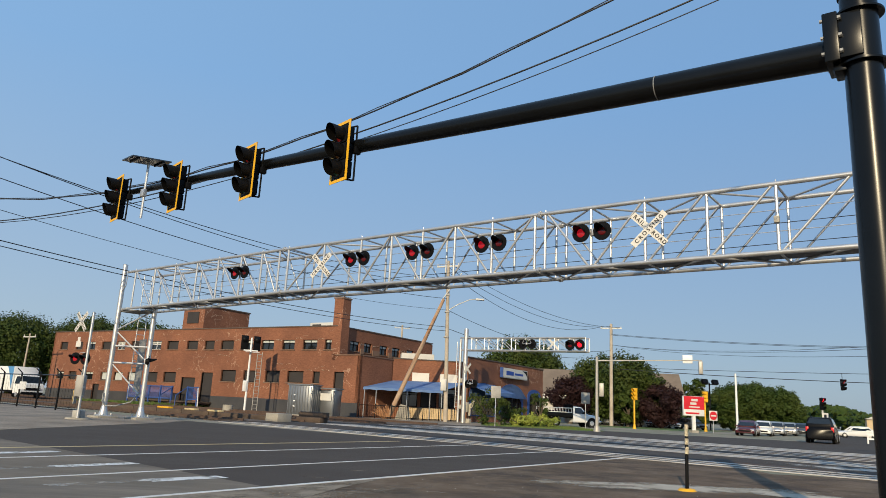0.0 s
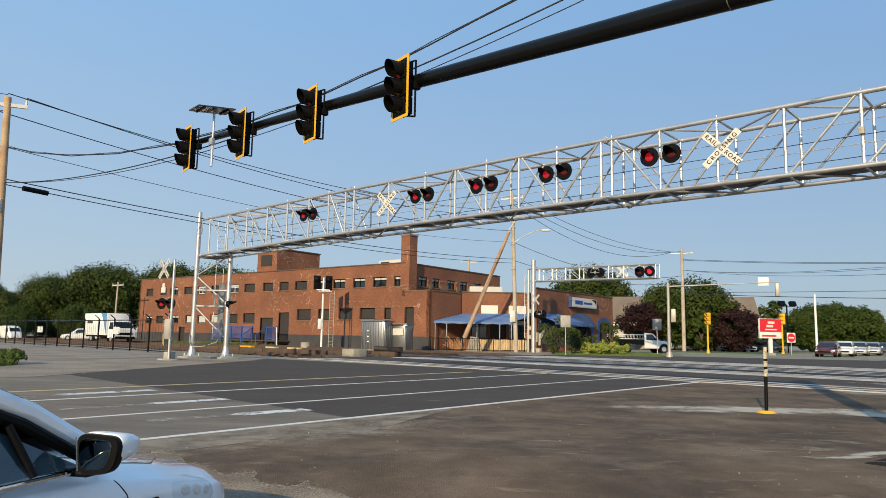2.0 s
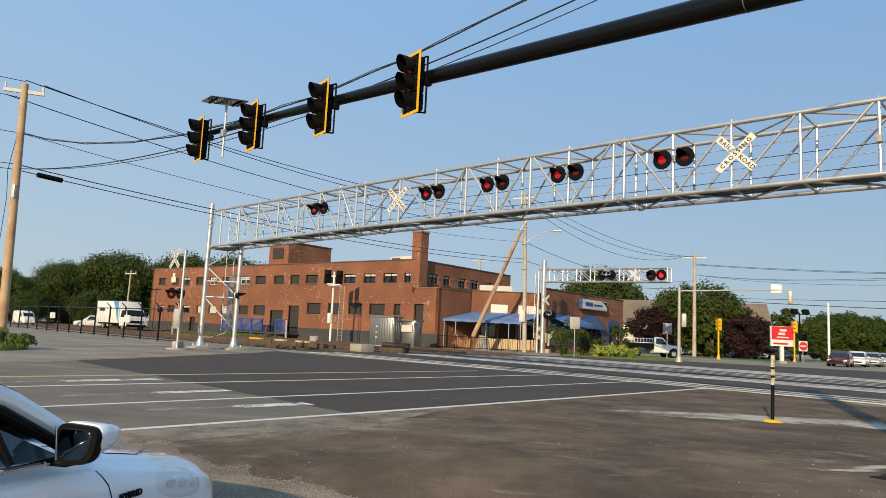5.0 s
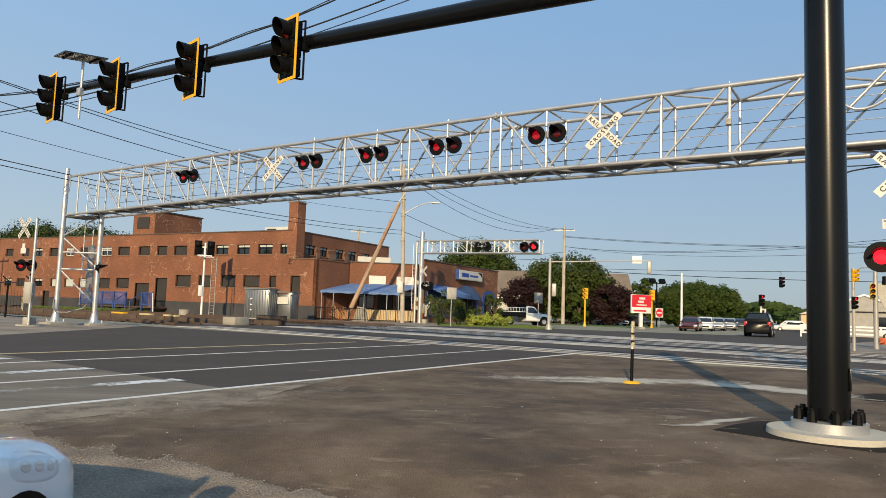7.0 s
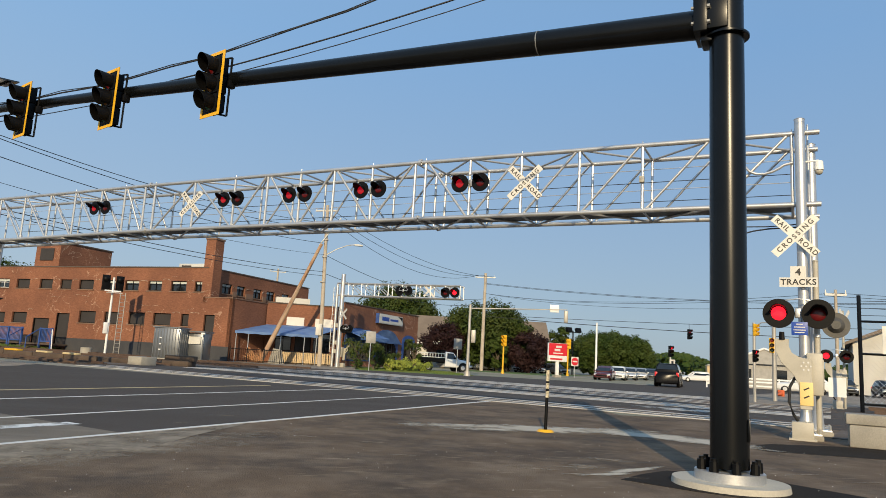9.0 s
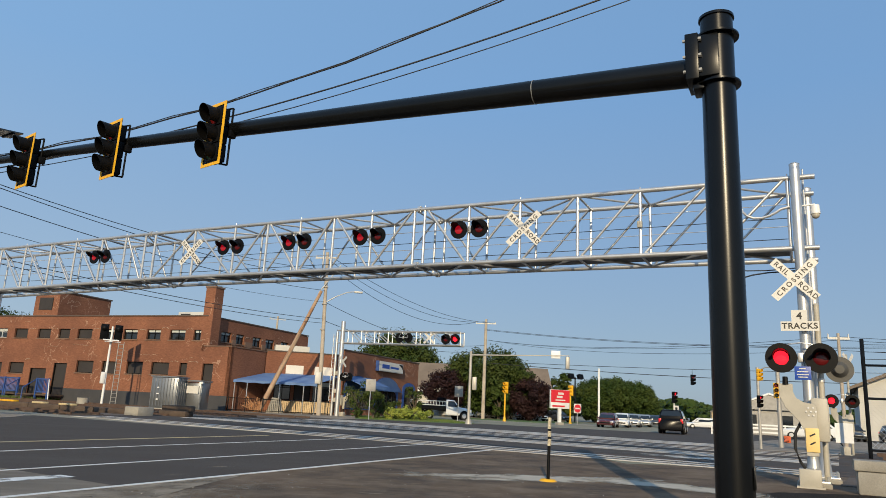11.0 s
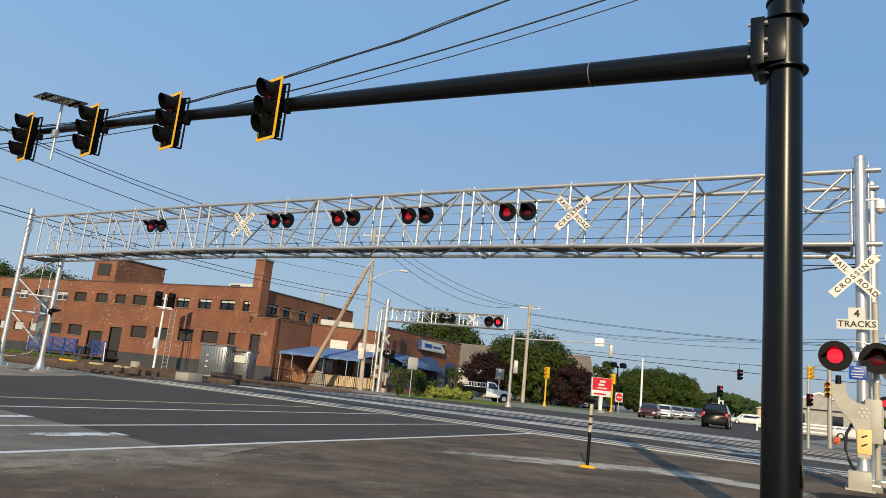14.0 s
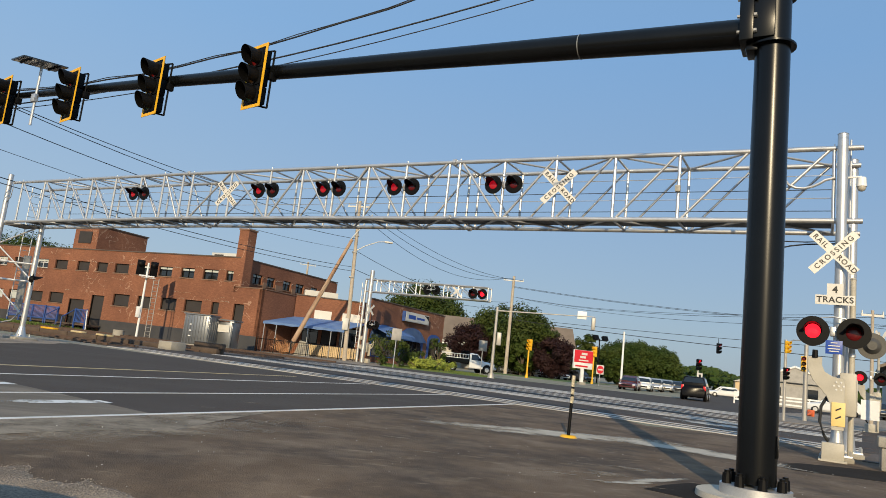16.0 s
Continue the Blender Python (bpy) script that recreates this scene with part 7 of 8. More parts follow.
TAIL = glow("red_tail_lamp", (1, 0.02, 0.02), 0.6, (0.25, 0.01, 0.01))
LAMP = material("clear_headlamp", (0.7, 0.72, 0.74), 0.1, 0.3, 0.1, 6, 40, 0)


def wheel(t, x, y, r, w):
    bm = bmesh.new()
    tube(bm, (x - w / 2, y, r), (x + w / 2, y, r), r, sides=22)
    bmesh.ops.bevel(bm, geom=[e for e in bm.edges if e.calc_face_angle(0) > 1.0], offset=r * 0.12, segments=2, affect="EDGES")
    tyre = part("tyre", bm, RUBBER, t)
    bm = bmesh.new()
    s = 1 if x > 0 else -1
    tube(bm, (x + s * (w / 2 - 0.03), y, r), (x + s * (w / 2 + 0.012), y, r), r * 0.62, r * 0.55, sides=18)
    part("rim", bm, STEEL, tyre)


def loft(rows):
    """A skin through rows of points, closed at both ends."""
    bm = bmesh.new()
    vs = [[bm.verts.new(p) for p in row] for row in rows]
    n = len(rows[0])
    for a, b in zip(vs, vs[1:]):
        for i in range(n):
            bm.faces.new((a[i], a[(i + 1) % n], b[(i + 1) % n], b[i]))
    bm.faces.new(vs[0]), bm.faces.new(vs[-1][::-1])
    bmesh.ops.recalc_face_normals(bm, faces=bm.faces)
    return bm


def ring(y, w, z0, z1, lift=0.0, crown=0.06):
    """A body section at y: half width w, from z0 to z1, with rounded shoulders."""
    half = [(0, z1 + crown), (w * 0.55, z1 + crown * 0.75), (w * 0.86, z1 - 0.01), (w * 0.97, z1 - 0.10), (w, z0 + (z1 - z0) * 0.5), (w * 0.97, z0 + 0.08), (w * 0.88, z0)]
    return [Vector((x, y, z)) for x, z in half] + [Vector((-x, y, z)) for x, z in half[::-1] if x > 0]


def car(name, at, turn, L, W, H, mat, label, category="car", boxy=False, truck_bed=False):
    """A parked vehicle; its front points along its own +y."""
    t = thing(name, label, category, at, turn, "vehicles")
    w, belt = W / 2, H * 0.60
    f, b = L / 2, -L / 2
    hood = belt * (0.95 if boxy else 0.88)
    rows = [ring(f, w * 0.72, 0.30, hood * 0.72), ring(f - 0.12, w * 0.90, 0.24, hood * 0.86), ring(f - 0.5, w * 0.97, 0.22, hood * 0.95), ring(f - L * 0.26, w, 0.22, hood * 1.02), ring(f - L * 0.34, w, 0.22, belt), ring(0, w, 0.22, belt), ring(b + 0.7, w, 0.24, belt * 1.02), ring(b + 0.1, w * 0.95, 0.28, belt * (1.02 if boxy else 0.98)), ring(b, w * 0.85, 0.34, belt * 0.9)]
    bm = loft(rows)
    part("body", bm, mat, t)
    c0, c1, c2, c3 = f - L * 0.26, f - L * 0.42, (b + L * (0.06 if boxy else 0.22)), b + L * (0.015 if boxy else 0.06)
    if truck_bed:
        c0, c1, c2, c3 = f - L * 0.25, f - L * 0.34, -L * 0.06, -L * 0.09

    def roofline(y, ww, z):
        return [Vector((x, y, zz)) for x, zz in ((ww, belt - 0.03), (ww * 0.97, belt + 0.05), (ww * 0.80, z - 0.05), (ww * 0.66, z), (-ww * 0.66, z), (-ww * 0.80, z - 0.05), (-ww * 0.97, belt + 0.05), (-ww, belt - 0.03))]
    bm = loft([roofline(c0, w * 0.93, belt + 0.06), roofline(c1, w * 0.93, H), roofline((c1 + c2) / 2, w * 0.93, H + 0.02), roofline(c2, w * 0.93, H - 0.01), roofline(c3, w * 0.90, belt + (0.25 if boxy else 0.06))])
    cab = part("cabin", bm, mat, t)
    # glass: windscreen, rear window and sides, a little proud of the cabin
    bm = bmesh.new()
    for y0, z0, y1, z1 in ((c0 - 0.02, belt + 0.08, c1 + 0.04, H - 0.07), (c3 + 0.02, belt + (0.28 if boxy else 0.09), c2 - 0.02, H - 0.08)):
        s = 1 if y0 > y1 else -1
        bm.faces.new([bm.verts.new(p) for p in ((-w * 0.80, y0 + s * 0.03, z0), (w * 0.80, y0 + s * 0.03, z0), (w * 0.62, y1 + s * 0.05, z1), (-w * 0.62, y1 + s * 0.05, z1))])
    for s in (-1, 1):
        bm.faces.new([bm.verts.new(p) for p in ((s * w * 0.925, c0 - 0.35, belt + 0.06), (s * w * 0.925, c3 + 0.30, belt + 0.06), (s * w * 0.755, c2 + 0.05, H - 0.11), (s * w * 0.755, c1 - 0.05, H - 0.11))])
    bmesh.ops.recalc_face_normals(bm, faces=bm.faces)
    bmesh.ops.solidify(bm, geom=bm.faces[:], thickness=-0.012)
    part("glazing", bm, DARKGLASS, t, smooth=False)
    r = 0.36 if boxy else 0.31
    for x in (-w + 0.10, w - 0.10):
        for y in (f - L * 0.19, b + L * 0.19):
            wheel(t, x, y, r, 0.22)
            bm = bmesh.new()
            tube(bm, (x * 1.012, y, r), (x * 0.8, y, r), r * 1.16, sides=20)
            part("wheel_arch", bm, BLACK, t)
    for x in (-w * 0.7, w * 0.7):
        bm = bmesh.new()
        box(bm, (0.34, 0.12, 0.14), (x, f - 0.10, hood * 0.74), bevel=0.03)
        part("headlight", bm, LAMP, t)
        bm = bmesh.new()
        box(bm, (0.2, 0.10, 0.34 if boxy else 0.16), (x * 1.16, b + 0.06, belt * 0.9), bevel=0.03)
        part("tail_light", bm, TAIL, t)
        bm = bmesh.new()
        box(bm, (0.2, 0.1, 0.14), (x * 1.52, c0 - 0.5, belt + 0.06), bevel=0.03)
        part("mirror", bm, mat, t)
    bm = bmesh.new()
    box(bm, (W * 0.6, 0.06, 0.16), (0, f - 0.02, 0.46), bevel=0.02)
    part("grille", bm, BLACK, t)
    for y in (f - 0.03, b + 0.02):
        bm = bmesh.new()
        box(bm, (0.36, 0.03, 0.13), (0, y, 0.55 if y > 0 else 0.8))
        part("number_plate", bm, SIGNWHITE, t)
    if boxy:
        for s in (-1, 1):
            bm = bmesh.new()
            tube(bm, (s * w * 0.6, c1 - 0.1, H + 0.05), (s * w * 0.6, c2, H + 0.05), 0.025, sides=6)
            part("roof_rail", bm, BLACK, t)
    return t


BLACKCAR = material("black_car_paint", (0.004, 0.004, 0.005), 0.25, 0, 0.1, 2, 30, 0, spec=0.15)
REDCAR, WHITECAR = paint("dark_red_car_paint", (0.075, 0.008, 0.012)), paint("white_car_paint", (0.72, 0.73, 0.72))
SILVERCAR, GREYCAR = paint("silver_car_paint", (0.45, 0.45, 0.44), 0.5), paint("dark_grey_car_paint", (0.06, 0.065, 0.075), 0.4)
car("suv", (28.3, 54.7, 0.01), -31, 5.3, 2.0, 1.85, BLACKCAR, "large black sport utility vehicle seen from behind", boxy=True)
car("sedan", (28.9, 69.6, 0.01), 150, 4.6, 1.8, 1.42, REDCAR, "dark red sedan waiting at the junction")
for k, (x, y, m, lab) in enumerate(((32.4, 74.2, WHITECAR, "white sedan in the waiting row"), (36.0, 79.2, SILVERCAR, "silver car in the waiting row"), (39.8, 84.4, SILVERCAR, "silver car at the end of the waiting row"), (43.4, 88.9, GREYCAR, "dark grey car in the waiting row"))):
    car("sedan", (x, y, 0.01), 152, 4.6, 1.8, 1.48, m, lab)
for k in range(4):
    car("parked_car", (22.0 + 3.4 * k, 97.0 - 0.6 * k, 0.01), 200 + 5 * (k % 3), 4.4, 1.78, 1.45, (WHITECAR, SILVERCAR, WHITECAR, GREYCAR, REDCAR, WHITECAR)[k], "parked car in the office lot under the trees")
for x, y, m in ((56.0, 100.0, WHITECAR), (62.0, 98.0, GREYCAR), (52.0, 92.0, WHITECAR), (58, 90, SILVERCAR)):
    car("parked_car", (x, y, 0.01), 60, 4.4, 1.78, 1.45, m, "parked car beyond the far junction")
car("parked_car", (-53.1, 80.8, 0.01), 118, 4.2, 1.75, 1.45, WHITECAR, "small white car parked by the woods")
car("parked_car", (46.5, 57.2, 0.01), 150, 4.4, 1.8, 1.45, GREYCAR, "dark car parked before the white building")
car("parked_car", (41.7, 56.2, 0.01), 53, 4.6, 1.85, 1.6, WHITECAR, "white pickup parked before the white building")
car("parked_car", (48.6, 54.6, 0.01), 150, 4.5, 1.8, 1.5, BLACKCAR, "black car parked before the white building")


def pickup():
    t = thing("pickup_truck", "white pickup truck with a black stake body by the lawn", "pickup truck", (11.9, 70.6, 0.01), -74, "vehicles")
    w = 0.98
    bm = loft([ring(2.85, w * 0.86, 0.45, 0.98), ring(2.75, w * 0.95, 0.42, 1.06), ring(2.2, w, 0.42, 1.13), ring(1.55, w, 0.42, 1.18), ring(1.2, w, 0.42, 1.22), ring(-0.05, w, 0.42, 1.22)])
    part("body", bm, WHITECAR, t)

    def top(y, ww, z):
        return [Vector((x, y, zz)) for x, zz in ((ww, 1.15), (ww * 0.98, 1.25), (ww * 0.84, z - 0.07), (ww * 0.68, z), (-ww * 0.68, z), (-ww * 0.84, z - 0.07), (-ww * 0.98, 1.25), (-ww, 1.15))]
    part("cabin", loft([top(1.55, w * 0.95, 1.27), top(0.95, w * 0.95, 1.88), top(0.3, w * 0.95, 1.93), top(-0.02, w * 0.95, 1.90)]), WHITECAR, t)
    bm = bmesh.new()
    bm.faces.new([bm.verts.new(p) for p in ((-w * 0.82, 1.53, 1.30), (w * 0.82, 1.53, 1.30), (w * 0.66, 1.02, 1.84), (-w * 0.66, 1.02, 1.84))])
    for sd in (-1, 1):
        bm.faces.new([bm.verts.new(p) for p in ((sd * w * 0.945, 1.20, 1.26), (sd * w * 0.945, 0.15, 1.26), (sd * w * 0.80, 0.22, 1.80), (sd * w * 0.80, 0.90, 1.80))])
    bmesh.ops.recalc_face_normals(bm, faces=bm.faces)
    bmesh.ops.solidify(bm, geom=bm.faces[:], thickness=-0.015)
    part("glazing", bm, DARKGLASS, t, smooth=False)
    bm = bmesh.new()
    box(bm, (2.05, 2.95, 0.62), (0, -1.6, 1.18), bevel=0.02)
    box(bm, (2.0, 0.08, 1.3), (0, -0.14, 1.45))
    bed = part("stake_body", bm, BLACKSTEEL, t, "black steel stake body")
    for sd in (-1, 1):
        for z in (1.34, 1.74):
            bm = bmesh.new()
            tube(bm, (sd * 1.06, -3.05, z), (sd * 1.06, -0.2, z), 0.032, sides=6)
            part("ladder_rail", bm, WHITE, bed)
        for k in range(10):
            bm = bmesh.new()
            tube(bm, (sd * 1.06, -3.0 + 0.305 * k, 1.34), (sd * 1.06, -3.0 + 0.305 * k, 1.74), 0.024, sides=6)
            part("ladder_rung", bm, WHITE, bed)
        for y in (1.95, -1.9):
            wheel(t, sd * 0.86, y, 0.40, 0.26)
            bm = bmesh.new()
            tube(bm, (sd * (w + 0.008), y, 0.42), (sd * 0.7, y, 0.42), 0.50, sides=24)
            part("wheel_arch", bm, BLACK, t)
        bm = bmesh.new()
        box(bm, (0.3, 0.1, 0.26), (sd * 0.70, 2.80, 0.90), bevel=0.03)
        part("headlight", bm, LAMP, t)
        bm = bmesh.new()
        box(bm, (0.22, 0.10, 0.28), (sd * 1.12, 1.10, 1.36), bevel=0.03)
        part("mirror", bm, BLACK, t)
        bm = bmesh.new()
        box(bm, (0.012, 0.10, 0.03), (sd * (w - 0.005), 0.30, 1.05))
        part("door_handle", bm, BLACK, t)
    bm = bmesh.new()
    box(bm, (1.1, 0.08, 0.34), (0, 2.83, 0.86), bevel=0.02)
    part("grille", bm, BLACK, t)
    bm = bmesh.new()
    box(bm, (1.92, 0.16, 0.22), (0, 2.90, 0.55), bevel=0.03)
    part("bumper", bm, CHROME, t)


pickup()


def box_truck():
    t = thing("box_truck", "white box truck with blue swoosh parked in the yard", "truck", (-44.3, 72.6, 0.0), 236, "vehicles")
    w = 1.15
    bm = bmesh.new()
    box(bm, (2.4, 5.4, 2.35), (0, -1.1, 1.95), bevel=0.03)
    cargo = part("cargo_box", bm, WHITE, t)
    bm = loft([[Vector((x, y, z)) for x, z in ((-w * .95, 0.5), (w * .95, 0.5), (w * .98, 1.35), (w * .85, zt), (-w * .85, zt), (-w * .98, 1.35))] for y, zt in ((3.35, 1.42), (3.2, 1.55), (2.75, 2.25), (1.75, 2.3))])
    cab = part("cab", bm, WHITE, t)
    bm = bmesh.new()
    bm.faces.new([bm.verts.new(p) for p in ((-0.98, 3.24, 1.55), (0.98, 3.24, 1.55), (0.86, 2.82, 2.2), (-0.86, 2.82, 2.2))])
    for s in (-1, 1):
        bm.faces.new([bm.verts.new(p) for p in ((s * 1.135, 3.05, 1.42), (s * 1.135, 2.0, 1.42), (s * 1.0, 2.0, 2.15), (s * 1.0, 2.72, 2.15))])
    bmesh.ops.solidify(bm, geom=bm.faces[:], thickness=0.03)
    part("glazing", bm, DARKGLASS, t, smooth=False)
    for x in (-0.95, 0.95):
        for y in (2.5, -2.2):
            wheel(t, x, y, 0.40, 0.28)
        bm = bmesh.new()
        box(bm, (0.3, 0.08, 0.18), (x * 0.8, 3.36, 0.95), bevel=0.03)
        part("headlight", bm, LAMP, t)
    bm = bmesh.new()
    box(bm, (1.6, 0.06, 0.25), (0, 3.37, 0.95), bevel=0.02)
    box(bm, (2.1, 0.14, 0.25), (0, 3.4, 0.55), bevel=0.03)
    part("grille", bm, BLACK, t)
    bm = bmesh.new()
    box(bm, (2.0, 5.2, 0.18), (0, -1.1, 0.68))
    part("frame", bm, BLACK, t)
    for s in (-1, 1):
        bm = bmesh.new()
        prism(bm, [(0.2, 3.12), (1.55, 3.12), (1.55, 0.95), (1.2, 1.5), (0.95, 2.1), (0.6, 2.65)], s * 1.205, s * 1.215, pose(0, 0, 0, 0, 0, 90) @ Matrix.Diagonal((1, -1, 1, 1)))
        part("swoosh", bm, material("blue_vehicle_graphic", (0.10, 0.28, 0.55), 0.4, 0, 0.1, 1, 20, 0), cargo, "blue painted swoosh", smooth=False)
        bm = bmesh.new()
        box(bm, (0.01, 1.3, 0.35), (s * 1.21, -2.4, 2.2))
        part("print_bar", bm, BOARD, cargo, smooth=False)


box_truck()


def delivery_van():
    t = thing("delivery_van", "white delivery van parked by the woods", "van", (-59.0, 76.5, 0), 236, "vehicles")
    t.scale = (0.7, 0.7, 0.7)
    bm = loft([ring(2.6, 0.8, 0.4, 0.9), ring(2.45, 0.92, 0.3, 1.15), ring(1.9, 0.98, 0.3, 1.35), ring(1.3, 0.98, 0.3, 2.1), ring(0.6, 0.98, 0.3, 2.3), ring(-2.4, 0.98, 0.3, 2.3), ring(-2.6, 0.95, 0.35, 2.2)])
    part("body", bm, WHITE, t)
    bm = bmesh.new()
    bm.faces.new([bm.verts.new(p) for p in ((-0.8, 1.98, 1.42), (0.8, 1.98, 1.42), (0.7, 1.30, 2.12), (-0.7, 1.30, 2.12))])
    for s in (-1, 1):
        bm.faces.new([bm.verts.new(p) for p in ((s * 0.985, 1.7, 1.35), (s * 0.985, 0.6, 1.35), (s * 0.985, 0.6, 2.0), (s * 0.985, 1.35, 2.0))])
    bmesh.ops.solidify(bm, geom=bm.faces[:], thickness=0.03)
    part("glazing", bm, DARKGLASS, t, smooth=False)
    for x in (-0.86, 0.86):
        for y in (1.75, -1.7):
            wheel(t, x, y, 0.36, 0.24)


delivery_van()

# ---- the pale car beside the camera ----
PALECAR = material("pale_silver_blue_paint", (0.86, 0.91, 0.95), 0.16, 0.0, 0.03, 1.0, 30, 0.0, coat=1.0)
CARLAMP = material("bright_headlamp_cover", (0.74, 0.81, 0.86), 0.05, 0.0, 0.06, 3, 12, 0.04, second=(0.60, 0.68, 0.74), coat=1.0)
CARX, CARY, CARTURN = -2.70, 4.65, -6.8


def fine(rows, k):
    """Smooth curves through rows of points, along the rows and across them."""
    def curve(pts, closed):
        n, out = len(pts), []
        for i in range(n if closed else n - 1):
            p0, p1, p2, p3 = (pts[(i - 1) % n], pts[i], pts[(i + 1) % n], pts[(i + 2) % n]) if closed else (pts[max(i - 1, 0)], pts[i], pts[i + 1], pts[min(i + 2, n - 1)])
            for j in range(k):
                u = j / k
                out.append(0.5 * (2 * p1 + (p2 - p0) * u + (2 * p0 - 5 * p1 + 4 * p2 - p3) * u * u + (3 * p1 - p0 - 3 * p2 + p3) * u ** 3))
        return out if closed else out + [pts[-1]]
    wide = [curve(r, True) for r in rows]
    columns = [curve([r[i] for r in wide], False) for i in range(len(wide[0]))]
    return [[c[j] for c in columns] for j in range(len(columns[0]))]


def near_car():
    """Front points along local +y, nose at y = 0; ground at z = 0."""
    t = thing("parked_hybrid_car", "pale silver-blue hybrid car with black side mirror, parked on gravel", "car", (CARX, CARY, -0.39), CARTURN, "vehicles")
    w = 0.92

    def sec(y, ww, zt, zs, zb, crown):
        half = [(0, zt + crown), (ww * 0.30, zt + crown * 0.92), (ww * 0.58, zt + crown * 0.60), (ww * 0.80, zt + crown * 0.1), (ww * 0.92, zt - 0.05), (ww * 0.975, zs), (ww, zs - 0.14), (ww * 0.995, zs - 0.32), (ww * 0.96, zb + 0.08), (ww * 0.90, zb)]
        return [Vector((x, y, z)) for x, z in half] + [Vector((-x, y, z)) for x, z in half[::-1] if x > 0]
    rows = [sec(0.0, 0.50, 0.52, 0.46, 0.24, 0.02), sec(-0.05, 0.70, 0.61, 0.53, 0.20, 0.03), sec(-0.16, 0.81, 0.69, 0.60, 0.18, 0.04), sec(-0.32, 0.87, 0.755, 0.66, 0.17, 0.05), sec(-0.55, 0.89, 0.80, 0.71, 0.17, 0.06), sec(-0.90, 0.915, 0.87, 0.78, 0.17, 0.065), sec(-1.25, 0.92, 0.93, 0.83, 0.17, 0.06), sec(-1.55, 0.92, 0.97, 0.87, 0.17, 0.05), sec(-1.9, 0.92, 0.985, 0.89, 0.17, 0.02), sec(-2.6, 0.92, 1.0, 0.90, 0.17, 0.0), sec(-3.6, 0.92, 1.02, 0.92, 0.18, 0.0), sec(-4.3, 0.90, 1.04, 0.92, 0.2, 0.02), sec(-4.65, 0.82, 0.98, 0.85, 0.28, 0.02)]
    bm = loft(fine(rows, 5))
    skin = BVHTree.FromBMesh(bm)
    body = part("body", bm, PALECAR, t)

    def seam(name, pts, way, parent, r=0.0035):
        """A dark joint that lies in the skin."""
        on = []
        for i in range(len(pts) - 1):
            for k in range(6):
                p = Vector(pts[i]).lerp(Vector(pts[i + 1]), k / 6)
                q = skin.ray_cast(p + Vector(way) * 0.6, -Vector(way))[0]
                on.append(tuple(q) if q else tuple(p))
        sb = bmesh.new()
        strand(sb, on, r, 5)
        part(name, sb, BLACK, parent)
    # greenhouse: pillars and roof
    belt = 0.985

    def house(y, ww, z, base):
        return [Vector((x, y, zz)) for x, zz in ((ww, base), (ww * 0.80, z - 0.06), (ww * 0.66, z), (0, z + 0.03), (-ww * 0.66, z), (-ww * 0.80, z - 0.06), (-ww, base))]
    bm = loft([house(-1.52, 0.80, 1.01, 0.95), house(-2.35, 0.80, 1.43, 0.95), house(-3.0, 0.80, 1.47, 0.95), house(-3.7, 0.80, 1.44, 0.95), house(-4.45, 0.74, 1.10, 0.95)])
    part("interior_shell", bm, BLACK, t)
    # side glass and windscreen, slightly outside the dark shell
    bm = bmesh.new()
    for s in (-1, 1):
        bm.faces.new([bm.verts.new(p) for p in ((s * 0.897, -1.60, 0.985), (s * 0.897, -4.1, 1.02), (s * 0.70, -3.6, 1.37), (s * 0.715, -2.36, 1.375))])
    bm.faces.new([bm.verts.new(p) for p in ((-0.78, -1.40, 1.0), (0.78, -1.40, 1.0), (0.60, -2.25, 1.42), (-0.60, -2.25, 1.42))])
    bmesh.ops.recalc_face_normals(bm, faces=bm.faces)
    bmesh.ops.solidify(bm, geom=bm.faces[:], thickness=-0.008)
    part("glazing", bm, material("tinted_car_glass", (0.018, 0.036, 0.045), 0.05, 0, 0.5, 2.4, 5, 0, second=(0.05, 0.08, 0.09), spec=0.9), t, smooth=False)
    for s in (-1, 1):
        bm = bmesh.new()
        strand(bm, [(s * 0.885, -1.36, 0.965), (s * 0.80, -1.80, 1.235), (s * 0.715, -2.30, 1.45), (s * 0.66, -2.9, 1.50), (s * 0.66, -3.6, 1.46)], 0.046, 10)
        part("roof_pillar", bm, PALECAR, t)
        bm = bmesh.new()
        strand(bm, [(s * 0.90, -1.50, 0.98), (s * 0.825, -1.86, 1.195), (s * 0.735, -2.36, 1.405)], 0.026, 8)
        part("window_seal", bm, BLACK, t)
        bm = bmesh.new()
        tube(bm, (s * 0.905, -1.86, 0.99), (s * 0.835, -1.94, 1.20), 0.016, sides=8)
        part("quarter_trim", bm, BLACK, t)
        bm = bmesh.new()
        tube(bm, (s * 0.912, -1.60, 0.972), (s * 0.915, -4.2, 1.005), 0.011, sides=8)
        part("chrome_strip", bm, CHROME, t)
    bm = loft(fine([[Vector((x, y, z + dz)) for x, dz in ((0.70, -0.03), (0.45, 0.03), (0, 0.05), (-0.45, 0.03), (-0.70, -0.03), (-0.40, -0.04), (0.40, -0.04))] for y, z in ((-2.28, 1.45), (-2.9, 1.50), (-3.6, 1.46), (-4.4, 1.14))], 3))
    part("roof", bm, PALECAR, t)
